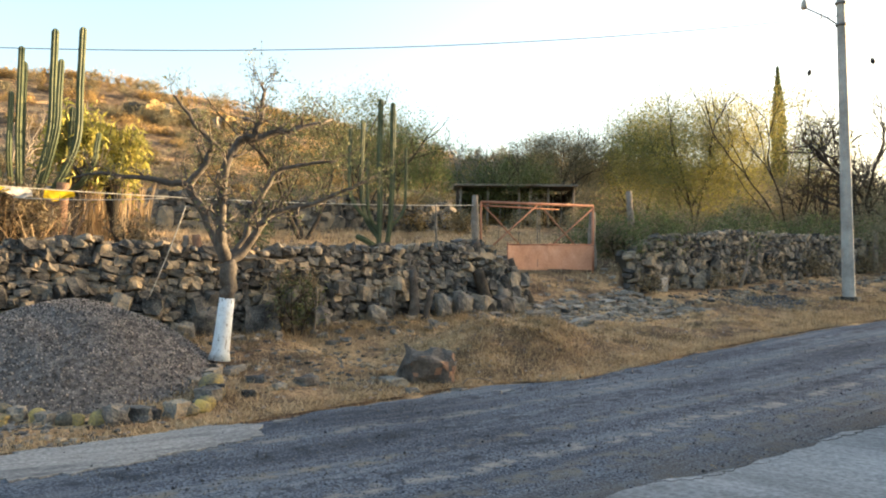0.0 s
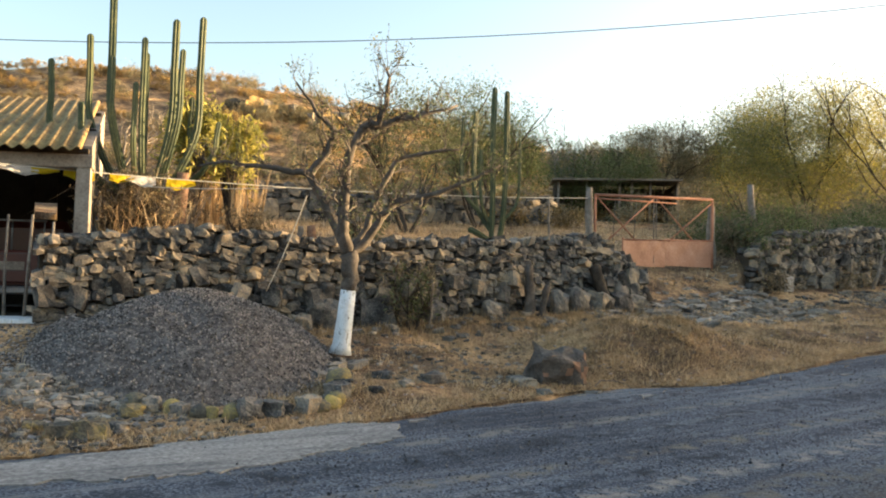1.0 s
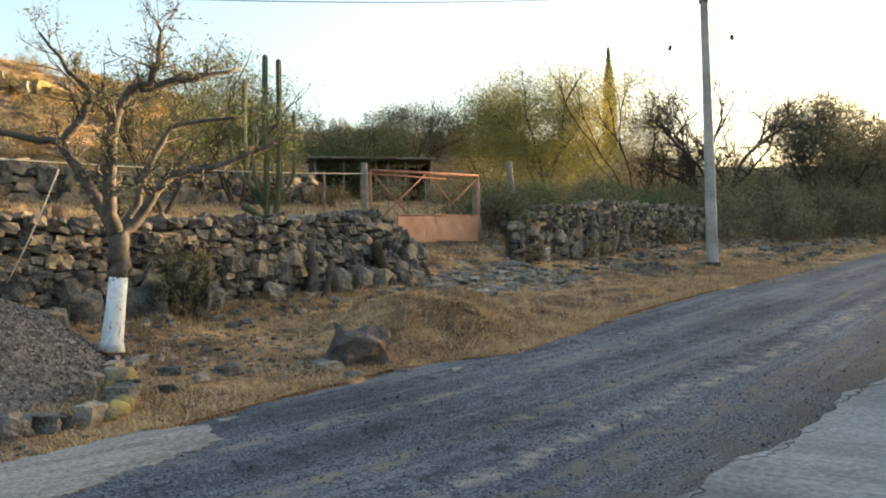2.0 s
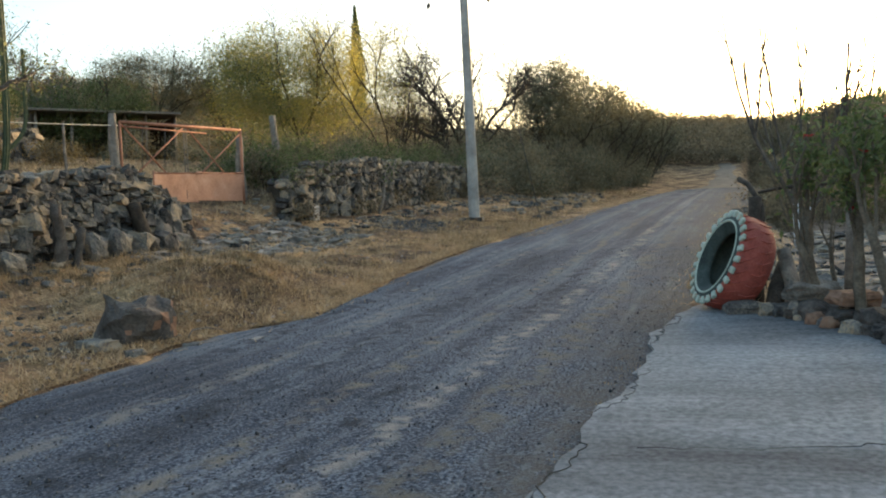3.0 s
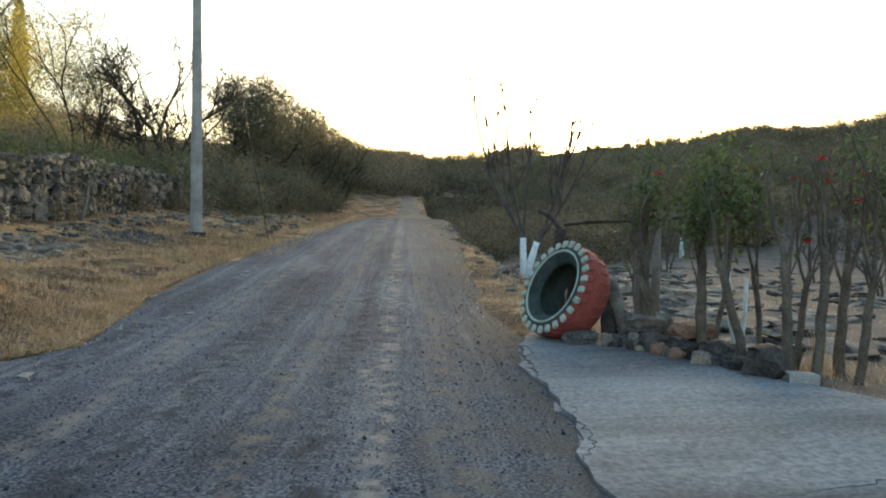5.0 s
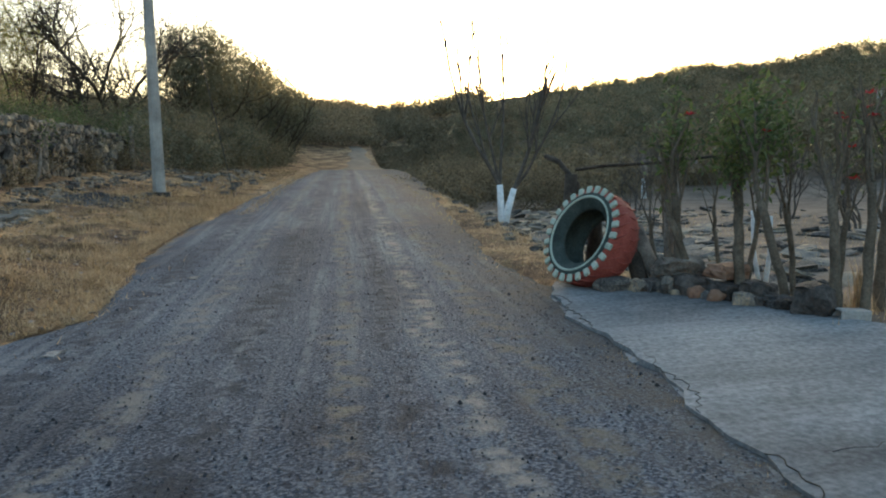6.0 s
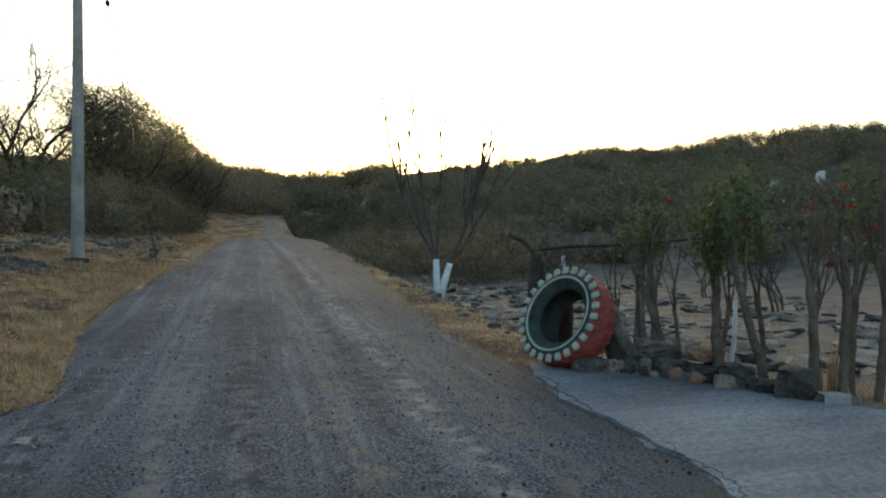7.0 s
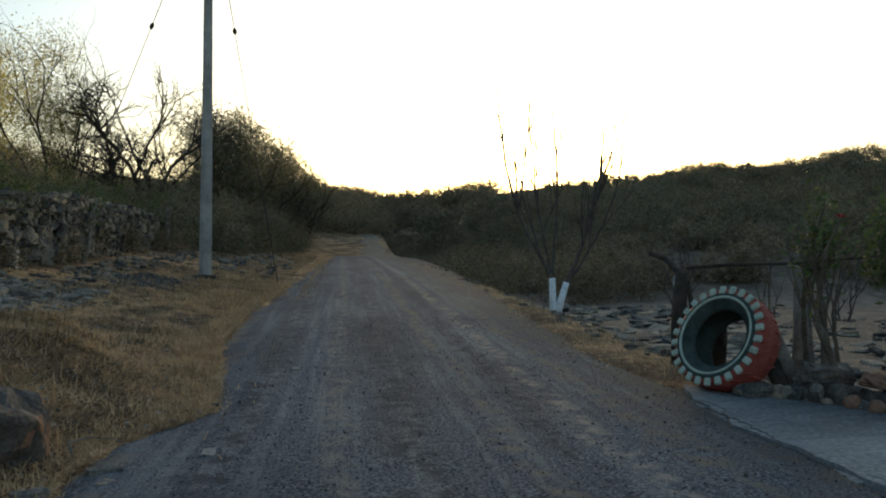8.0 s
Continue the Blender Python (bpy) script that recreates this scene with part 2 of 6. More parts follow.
M_BARKDARK = material("dark_bark", [(0.022, 0.018, 0.014), (0.05, 0.04, 0.03), (0.09, 0.07, 0.055)], 6, 50, 0.95, 0.9)
M_DEADWOOD = material("weathered_wood", [(0.10, 0.085, 0.07), (0.20, 0.17, 0.14), (0.32, 0.28, 0.23)], 7, 60, 0.95, 0.8)
M_POLE = material("pole_concrete", [(0.2, 0.192, 0.178), (0.33, 0.318, 0.295), (0.45, 0.432, 0.4)], 2, 40, 0.85, 0.2)
M_RUST = material("rusty_paint", [(0.22, 0.10, 0.06), (0.38, 0.17, 0.10), (0.46, 0.24, 0.16)], 3, 30, 0.7, 0.2)
M_SHEET = material("primer_sheet", [(0.36, 0.18, 0.11), (0.47, 0.24, 0.15), (0.56, 0.33, 0.23)], 1.8, 20, 0.6, 0.1)
M_TYRERED = material("red_painted_tyre", [(0.17, 0.045, 0.035), (0.32, 0.075, 0.055), (0.40, 0.12, 0.09)], 5, 50, 0.7, 0.4)
M_TYREDARK = material("dark_green_rubber", [(0.018, 0.025, 0.022), (0.04, 0.055, 0.048), (0.07, 0.085, 0.075)], 5, 50, 0.75, 0.3)
M_LUG = material("pale_green_paint", [(0.26, 0.30, 0.24), (0.42, 0.48, 0.39), (0.52, 0.57, 0.48)], 8, 50, 0.8, 0.2)
M_METAL = material("dull_steel", [(0.16, 0.16, 0.16), (0.28, 0.28, 0.28)], 5, 50, 0.5, 0.05, metal=0.8)
M_WIRE = material("dark_wire", [(0.05, 0.05, 0.05), (0.09, 0.09, 0.09)], 5, 50, 0.6, 0)
M_ROPE = material("pale_string", [(0.5, 0.48, 0.42), (0.7, 0.68, 0.6)], 5, 50, 0.9, 0)
M_FLAGY = material("yellow_plastic", [(0.72, 0.56, 0.02), (0.85, 0.70, 0.05)], 5, 50, 0.6, 0, translucent=0.4)
M_FLAGW = material("white_plastic", [(0.7, 0.7, 0.7), (0.85, 0.85, 0.85)], 5, 50, 0.6, 0, translucent=0.4)
M_CACTUS = material("cactus_skin", [(0.028, 0.045, 0.025), (0.06, 0.08, 0.04), (0.13, 0.135, 0.06)], 3, 30, 0.6, 0.3)
M_STRAW = material("dry_straw", [(0.29, 0.205, 0.112), (0.53, 0.38, 0.215), (0.68, 0.515, 0.315)], 2, 30, 0.95, 0, island=0.6, translucent=0.25)
M_STRAWG = material("weedy_straw", [(0.17, 0.125, 0.07), (0.35, 0.25, 0.14), (0.52, 0.385, 0.22)], 1.5, 30, 0.95, 0, island=0.6, translucent=0.25)
M_LEAF = material("olive_leaves", [(0.06, 0.072, 0.032), (0.115, 0.13, 0.06), (0.175, 0.18, 0.085)], 1.5, 20, 0.7, 0, island=0.5, translucent=0.3)
M_LEAFYEL = material("yellow_green_leaves", [(0.14, 0.15, 0.035), (0.28, 0.27, 0.06), (0.42, 0.36, 0.09)], 1.0, 20, 0.7, 0, island=0.7, translucent=0.45)
M_LEAFGREEN = material("dark_green_leaves", [(0.05, 0.07, 0.026), (0.10, 0.135, 0.048), (0.16, 0.19, 0.07)], 1.5, 20, 0.55, 0, island=0.7, translucent=0.4)
M_BRUSH = material("brown_brush", [(0.10, 0.08, 0.05), (0.21, 0.17, 0.105), (0.32, 0.26, 0.165)], 0.25, 8, 0.95, 0, island=0.6, translucent=0.2)
M_BRUSHG = material("dull_green_brush", [(0.075, 0.072, 0.042), (0.155, 0.145, 0.09), (0.25, 0.228, 0.15)], 0.25, 8, 0.95, 0, island=0.5, translucent=0.12)
M_BRUSHGOLD = material("golden_brush", [(0.17, 0.115, 0.045), (0.32, 0.215, 0.085), (0.47, 0.33, 0.14)], 0.2, 8, 0.95, 0, island=0.7, translucent=0.25)
M_BAMBOO = material("lime_yellow_leaves", [(0.26, 0.25, 0.05), (0.44, 0.41, 0.09), (0.58, 0.5, 0.15)], 1.0, 20, 0.7, 0, island=0.7, translucent=0.45)
M_RUBBLE = material("pale_rubble", [(0.10, 0.088, 0.074), (0.22, 0.198, 0.168), (0.38, 0.34, 0.285)], 3, 40, 0.95, 0.6, island=0.5)
M_YARD = material("bare_brown_earth", [(0.07, 0.056, 0.044), (0.155, 0.122, 0.094), (0.26, 0.205, 0.155)], 1.4, 40, 1.0, 0.8)
M_TRACK = material("pale_dirt", [(0.12, 0.096, 0.07), (0.215, 0.17, 0.125), (0.31, 0.25, 0.185)], 1.1, 30, 1.0, 0.6)
M_FOOTPAINT = chipped("flaked_whitewash", [(0.5, 0.5, 0.49), (0.68, 0.7, 0.71), (0.78, 0.8, 0.82)], (0.12, 0.10, 0.08), 0.58)
M_WEED = material("grey_green_weeds", [(0.09, 0.07, 0.042), (0.19, 0.145, 0.085), (0.31, 0.235, 0.135)], 1.5, 30, 0.95, 0, island=0.6, translucent=0.25)
# The yellow end of the ramp puts sunlight into the leaf colour.
M_LEAFMIX = material("grey_sunlit_yellow_leaves", [(0.10, 0.115, 0.05), (0.2, 0.205, 0.07), (0.46, 0.385, 0.07)], 0.3, 20, 0.7, 0, island=0.35, translucent=0.35)
M_HEDGEBARK = material("pale_brown_bark", [(0.06, 0.05, 0.036), (0.128, 0.105, 0.077), (0.215, 0.178, 0.132)], 5, 50, 0.95, 0.7)
M_RED = material("red_petals", [(0.35, 0.02, 0.02), (0.5, 0.04, 0.04)], 5, 30, 0.6, 0, translucent=0.3)
M_PLASTER = material("old_plaster", [(0.16, 0.135, 0.11), (0.29, 0.245, 0.2), (0.40, 0.35, 0.29)], 3, 30, 0.95, 0.4)
M_ROOFTILE = material("weathered_roof_sheet", [(0.11, 0.075, 0.04), (0.25, 0.175, 0.075), (0.38, 0.29, 0.13)], 2.5, 25, 0.9, 0.5)
# Shade inside the garage, put into the colour of its walls and floor.
M_SHADEDARK = material("painted_interior_shade", [(0.03, 0.027, 0.024), (0.06, 0.055, 0.05)], 3, 20, 0.95, 0.2)
M_TRUCK = material("maroon_paint", [(0.05, 0.012, 0.011), (0.08, 0.02, 0.018)], 2, 30, 0.35, 0, spec=0.5)
M_TAIL = material("red_lens", [(0.35, 0.01, 0.01), (0.5, 0.02, 0.02)], 5, 30, 0.25, 0)
M_BLACK = material("black_rubber", [(0.012, 0.012, 0.012), (0.03, 0.03, 0.03)], 5, 30, 0.8, 0.1)

# ---- helpers of the place: s runs up the road, u to its far side ----
rng = np.random.default_rng(7)
rand = random.Random(11)

def xy(s, u):
    return 0.8 * s - 0.6 * u, 0.6 * s + 0.8 * u

def su(x, y):
    return 0.8 * x + 0.6 * y, -0.6 * x + 0.8 * y

def smooth(a, b, v):
    k = np.clip((v - a) / (b - a), 0, 1)
    return k * k * (3 - 2 * k)

ROAD_Z = ((-80, -60, -10, 3, 6, 9, 12, 16, 22, 30, 46, 57, 66, 82, 96, 140), (-0.6, -0.6, -0.1, 0.05, 0.13, 0.24, 0.42, 0.68, 1.05, 1.5, 2.2, 2.62, 3.5, 5.7, 7.3, 11.5))

def road_z(s):
    return (np.interp(s - 0.8, *ROAD_Z) + np.interp(s, *ROAD_Z) + np.interp(s + 0.8, *ROAD_Z)) / 3

RIDGE_AZ = (-180, -120, -92, -80, -72, -62, -54, -45, -30, -14, -9, -3, 3, 10, 17, 23, 31, 38, 60, 100, 180)
RIDGE_EL = (6, 8.2, 8.0, 7.4, 6.8, 6.0, 5.5, 6.0, 7.2, 9.6, 9.9, 10.1, 11.4, 13.2, 14.5, 15.0, 14.3, 13.5, 12, 9, 6)
RIDGE_R = (80, 80, 80, 80, 80, 95, 130, 120, 80, 72, 72, 72, 72, 72, 73, 74, 75, 76, 80, 80, 80)

def verge_line(s):
    """Where the asphalt meets the far verge."""
    return np.interp(s, (-10, 3, 4.8, 6.6, 7.4, 8.3, 9.2, 10.5, 12.6, 16.5, 20, 30, 40, 56), (8.35, 8.4, 8.75, 8.95, 8.85, 8.36, 8.42, 8.65, 8.95, 8.95, 8.75, 8.5, 8.4, 7.9))

def wave(x, y, scale):
    return (np.sin(x * scale + 1.3 * np.sin(y * scale * 0.7 + 1)) + np.sin(y * scale * 1.3 + 1.7 * np.sin(x * scale * 0.6 + 2))) * 0.5

def height(x, y):
    x, y = np.asarray(x, float), np.asarray(y, float)
    s, u = su(x, y)
    rz = road_z(s)
    # far side of the road: verge, then the walled terrace
    line = verge_line(s)
    d = u - line
    verge = rz + np.interp(d, (0, 0.7, 2.2, 3.2, 4.9, 6), (0, 0.08, 0.27, 0.42, 0.72, 0.95))
    verge = verge + 0.52 * np.exp(-((s - 9.4) / 1.5) ** 2 - ((u - 10.2) / 0.85) ** 2) * (d > 0)
    verge = verge + (0.06 * wave(x, y, 2.1) + 0.034 * wave(x + 2, y, 5.1)) * smooth(0.2, 1.2, d)
    verge = verge + 0.11 * wave(x, y + 1, 3.9) * np.exp(-((s - 9.2) / 1.7) ** 2 - ((u - 10.3) / 1.0) ** 2) * (d > 0)
    terrace = 2.0 + 0.13 * (u - 13.6) + 0.045 * np.clip(s - 12, -3, 40) + 0.05 * wave(x, y, 0.9)
    walled = np.clip(smooth(12.4, 11.4, s) + smooth(15.6, 16.4, s), 0, 1)
    face = np.where(s > 14, 13.75, 13.28)
    step = walled * smooth(face, face + 0.2, u) + (1 - walled) * smooth(12.2, 16.5, u)
    step = np.where(s < 0.9, smooth(21.5, 24, u), step)
    left = verge * (1 - step) + np.maximum(terrace, verge) * step
    # near side: bank down to the yard
    yard = 0.16 + 0.03 * wave(x, y, 0.8) + 0.012 * np.clip(s - 9, 0, 60)
    yard = np.minimum(yard, rz)
    right = yard + (rz - yard) * smooth(1.95, 3.4, u)
    z = np.where(u > line, left, np.where(u < 3.4, right, rz))
    # hills round about
    dx, dy = x, y - 4
    r = np.hypot(dx, dy)
    az = np.degrees(np.arctan2(-dx, dy))
    rr = np.interp(az, RIDGE_AZ, RIDGE_R)
    top = 1.4 + rr * np.tan(np.radians(np.interp(az, RIDGE_AZ, RIDGE_EL))) + 0.6 * wave(x, y, 0.11) + 0.35 * wave(x, y, 0.31)
    k = np.clip((r - 26) / (rr - 26), 0, 1)
    hill = k ** 1.25 * (top - 1) + 1
    hill = np.where(r > rr, top - (r - rr) * 0.05, hill)
    corridor = smooth(7, 16, np.abs(u - 6)) * smooth(20, 40, s) + (1 - smooth(20, 40, s))
    corridor = np.maximum(corridor, smooth(75, 110, r))
    w = smooth(24, 40, r) * corridor
    z = np.where(hill > z, z + (hill - z) * w, z)
    # level floor of the garage
    ga, gb = (0.88 * (x + 7.12) + 0.47 * (y - 12.2)) / 0.957, (-0.22 * (x + 7.12) + 0.97 * (y - 12.2)) / 0.957
    g = smooth(0.1, -0.1, ga) * smooth(-2.6, -1.2, gb) * smooth(5.5, 5.2, gb) * smooth(-9, -8, ga)
    z = z + (0.74 - z) * g
    # bed under road and slab
    z = z - 0.05 * ((u > np.interp(s, (9, 11, 23, 46), (3.75, 3.95, 3.4, 2.4))) & (u < line - 0.2) & (s < 58))
    return z

def ground_at(x, y):
    return float(height(x, y))

def P(s, u, dz=0.0):
    x, y = xy(s, u)
    return Vector((x, y, ground_at(x, y) + dz))

def mesh_from(name, verts, faces, mat, smooth_on=False):
    me = bpy.data.meshes.new(name)
    me.from_pydata(verts, [], faces)
    me.materials.append(mat)
    if smooth_on:
        me.polygons.foreach_set("use_smooth", [True] * len(me.polygons))
    me.update()
    return me

def thing(name, loc, label, category, group="", kind=""):
    ob = new(name)
    ob.location = loc
    ob.empty_display_size = 0.1
    return tagged(ob, label, category, group, kind)

def hang(ob, parent):
    """Parents ob, whose coordinates are those of the parent's origin."""
    if parent is not None:
        ob.parent = parent
    return ob

def part(name, bm, mat, parent=None, label="", smooth_on=True):
    me = bpy.data.meshes.new(name)
    bm.to_mesh(me)
    bm.free()
    me.materials.append(mat)
    if smooth_on:
        me.polygons.foreach_set("use_smooth", [True] * len(me.polygons))
    ob = hang(new(name, me), parent)
    if label:
        ob["label"] = label
    return ob

def tube(bm, pts, radii, n=8, cap=True, rough=0.0):
    """A tapered tube along pts."""
    pts = [Vector(p) for p in pts]
    rings = []
    side = None
    for i, p in enumerate(pts):
        d = (pts[min(i + 1, len(pts) - 1)] - pts[max(i - 1, 0)]).normalized()
        if side is None:
            side = d.cross(Vector((0.31, 0.87, 0.38))).normalized()
        side = (side - d * side.dot(d)).normalized()
        up = d.cross(side)
        r = radii[i] if hasattr(radii, "__len__") else radii
        rings.append([bm.verts.new(p + (side * math.cos(2 * math.pi * j / n) + up * math.sin(2 * math.pi * j / n)) * r * (1 + rough * rand.uniform(-1, 1))) for j in range(n)])
    for a, b in zip(rings, rings[1:]):
        for j in range(n):
            bm.faces.new((a[j], a[(j + 1) % n], b[(j + 1) % n], b[j]))
    if cap and n > 2:
        bm.faces.new(rings[0][::-1])
        bm.faces.new(rings[-1])
    return bm

def box(bm, lo, hi, bevel=0.0, m=None):
    r = bmesh.ops.create_cube(bm, size=1.0)
    vs = r["verts"]
    for v in vs:
        v.co = Vector([lo[i] + (v.co[i] + 0.5) * (hi[i] - lo[i]) for i in range(3)])
    if bevel:
        es = list({e for v in vs for e in v.link_edges})
        vs = list({v for f in bmesh.ops.bevel(bm, geom=es, offset=bevel, segments=1, affect="EDGES")["faces"] for v in f.verts} | {v for v in vs if v.is_valid})
    if m is not None:
        for v in vs:
            v.co = m @ v.co
    return bm

def stone_mesh(seed, blocky=0.5, mat=None, cuts=2, name="stone"):
    """A rough unit stone, about 48 triangles."""
    g = random.Random(seed)
    bm = bmesh.new()
    bmesh.ops.create_cube(bm, size=1.0)
    bmesh.ops.subdivide_edges(bm, edges=bm.edges[:], cuts=cuts - 1, use_grid_fill=True)
    off = Vector((g.random() * 40, g.random() * 40, g.random() * 40))
    for v in bm.verts:
        ball = v.co.normalized() * 0.56
        v.co = v.co.lerp(ball, 1 - blocky)
        v.co += Vector(noise.noise_vector(v.co * 1.7 + off)) * 0.2 + Vector(noise.noise_vector(v.co * 4 + off)) * 0.09
    me = bpy.data.meshes.new(name)
    bm.to_mesh(me)
    bm.free()
    if mat:
        me.materials.append(mat)
    return me

def arrays(me):
    v = np.empty(len(me.vertices) * 3); me.vertices.foreach_get("co", v)
    return v.reshape(-1, 3), [tuple(p.vertices) for p in me.polygons]

class Heap:
    """Collects many small pieces into one mesh."""
    def __init__(self):
        self.v, self.f, self.n = [], [], 0
    def add(self, v, f):
        self.v.append(np.asarray(v, float))
        self.f += [tuple(i + self.n for i in q) for q in f]
        self.n += len(v)
    def put(self, name, mat, parent=None, kind="", label="", category="", smooth_on=False):
        me = mesh_from(name, np.concatenate(self.v).tolist() if self.v else [], self.f, mat, smooth_on)
        ob = hang(new(name, me), parent)
        return tagged(ob, label, category, "", kind)

def cards(centres, size, squash=1.0, normal=None, long=1.6):
    """Small leaf-shaped quads at the centres, turned at random."""
    c = np.asarray(centres, float)
    n = len(c)
    a = rng.normal(size=(n, 3)); a[:, 2] *= squash
    a /= np.linalg.norm(a, axis=1)[:, None]
    b = rng.normal(size=(n, 3))
    b -= a * np.sum(a * b, axis=1)[:, None]
    b /= np.linalg.norm(b, axis=1)[:, None]
    k = size * rng.uniform(0.6, 1.4, n)[:, None]
    v = np.stack([c - a * k * long, c + b * k * 0.55, c + a * k * long, c - b * k * 0.55], axis=1).reshape(-1, 3)
    f = np.arange(n * 4).reshape(-1, 4)
    return v, f

def card_object(name, centres, size, mat, parent=None, squash=1.0, long=1.6, kind="", label="", category=""):
    v, f = cards(centres, size, squash, None, long)
    me = mesh_from(name, v.tolist(), f.tolist(), mat)
    return tagged(hang(new(name, me), parent), label, category, "", kind or ("stuff" if name == "brushwood" else ""))

# ---- ground: one sheet out to the hills ----
def axis(lo, hi, near_lo, near_hi, fine, grow):
    out = list(np.arange(near_lo, near_hi + 1e-6, fine))
    st = fine
    while out[-1] < hi:
        st *= grow; out.append(out[-1] + st)
    st = fine
    while out[0] > lo:
        st *= grow; out.insert(0, out[0] - st)
    return np.array(out)

def build_ground():
    S = axis(-400, 420, -3, 24, 0.16, 1.07)
    U = axis(-400, 420, -3, 16, 0.13, 1.07)
    s, u = np.meshgrid(S, U, indexing="ij")
    x, y = xy(s, u)
    z = height(x, y)
    n, m = s.shape
    v = np.stack([x, y, z], axis=-1).reshape(-1, 3)
    i = np.arange(n * m).reshape(n, m)
    f = np.stack([i[:-1, :-1], i[1:, :-1], i[1:, 1:], i[:-1, 1:]], axis=-1).reshape(-1, 4)
    me = mesh_from("ground", v.tolist(), f.tolist(), M_GROUND, True)
    me.materials.append(M_YARD)
    fs, fu = s[:-1, :-1].ravel(), u[:-1, :-1].ravel()
    ragged = 0.5 * np.sin(fs * 1.7) + 0.4 * np.sin(fs * 4.3 + fu * 2)
    me.polygons.foreach_set("material_index", ((fu < 2.6 + 0.5 * ragged) & (fs > 4) & (fs < 60)).astype(int).tolist())
    tagged(new("ground", me), "dry straw-coloured grass and bare soil rising into hills", "ground", "", "structure")

build_ground()

def strip(name, mat, s0, s1, ds, left, right, lift, nu, label, category):
    """A sheet along the road between two uneven edges."""
    S = np.arange(s0, s1 + ds, ds)
    v, f = [], []
    for i, s in enumerate(S):
        a, b = right(s), left(s)
        for j in range(nu + 1):
            u = a + (b - a) * j / nu
            x, y = xy(s, u)
            camber = 0.03 * (1 - ((u - 5.9) / 2.5) ** 2)
            edge = -0.045 if j in (0, nu) else 0.0
            v.append((x, y, float(road_z(s)) + lift + camber * (lift < 0.02) + edge))
    for i in range(len(S) - 1):
        for j in range(nu):
            a = i * (nu + 1) + j
            f.append((a, a + nu + 1, a + nu + 2, a + 1))
    return tagged(new(name, mesh_from(name, v, f, mat, True)), label, category, "", "structure")

def edge_l(s):
    return float(verge_line(s)) - 0.06 + 0.07 * math.sin(s * 0.9) + 0.07 * math.sin(s * 2.7 + 1) + 0.05 * math.sin(s * 6.1 + 2 * math.sin(s)) + 0.04 * math.sin(s * 14.3 + 1.5 * math.sin(s * 2.2))

def edge_r(s):
    return float(np.interp(s, (9, 11, 17, 23, 46, 58), (3.62, 3.85, 3.62, 3.25, 2.25, 2.0))) + 0.05 * math.sin(s * 1.1 + 2) + 0.04 * math.sin(s * 3.3) + 0.02 * math.sin(s * 11) + 0.04 * math.sin(s * 7.7)

strip("road", M_ROAD, -40, 57, 0.12, edge_l, edge_r, 0.0, 14, "worn grey asphalt road with loose grit and faded wheel tracks", "road")

def track_l(s):
    return float(np.interp(s, (55, 59, 66, 80, 100), (7.0, 5.9, 5.5, 5.3, 5.2))) + 0.2 * math.sin(s * 0.8) + 0.1 * math.sin(s * 2.9)

def track_r(s):
    return float(np.interp(s, (55, 59, 66, 80, 100), (2.6, 3.4, 3.7, 3.9, 4.0))) + 0.2 * math.sin(s * 0.7 + 2) + 0.1 * math.sin(s * 3.3)

strip("track", M_TRACK, 56, 100, 0.3, track_l, track_r, 0.012, 10, "pale rutted dirt track going on where the asphalt ends", "road")

# ---- concrete slab beside the road ----
def slab_edge_near(s):
    return float(np.interp(s, (-8, 3.7, 4.7, 6, 7.3, 8.3, 9.2), (4.15, 4.08, 4.08, 3.95, 4.0, 3.87, 3.7))) + 0.02 * math.sin(s * 1.9) + 0.025 * math.sin(s * 5.3 + 1) + 0.02 * math.sin(s * 13)

def slab_edge_far(s):
    return float(np.interp(s, (-8, 2.5, 6.38, 6.7, 7.1, 7.64, 8.2, 8.6, 9.1), (-5.2, -0.75, 1.72, 1.9, 2.13, 2.5, 2.83, 3.42, 3.66)))

def build_slab():
    bm = bmesh.new()
    rows = []
    for s in np.arange(-8, 9.05, 0.12):
        a, b = slab_edge_far(s), slab_edge_near(s)
        row = []
        for j in range(13):
            u = a + (b - a) * j / 12
            x, y = xy(s, u)
            row.append(bm.verts.new((x, y, float(road_z(s)) + 0.035 + 0.004 * math.sin(3 * x) * math.sin(2 * y))))
        rows.append(row)
    for p, q in zip(rows, rows[1:]):
        for j in range(12):
            bm.faces.new((p[j], q[j], q[j + 1], p[j + 1]))
    r = bmesh.ops.extrude_face_region(bm, geom=bm.faces[:])
    for v in r["geom"]:
        if isinstance(v, bmesh.types.BMVert):
            v.co.z -= 0.2
    bmesh.ops.recalc_face_normals(bm, faces=bm.faces[:])
    tagged(part("slab", bm, M_CONCRETE, None, smooth_on=False), "brushed grey concrete slab with a broken edge beside the road", "pavement", "", "structure")

build_slab()

# ---- dry-stone walls ----
STONES = [stone_mesh(i, 0.38 + 0.055 * i, M_STONE) for i in range(9)]
STONES_J = [arrays(me) for me in STONES]

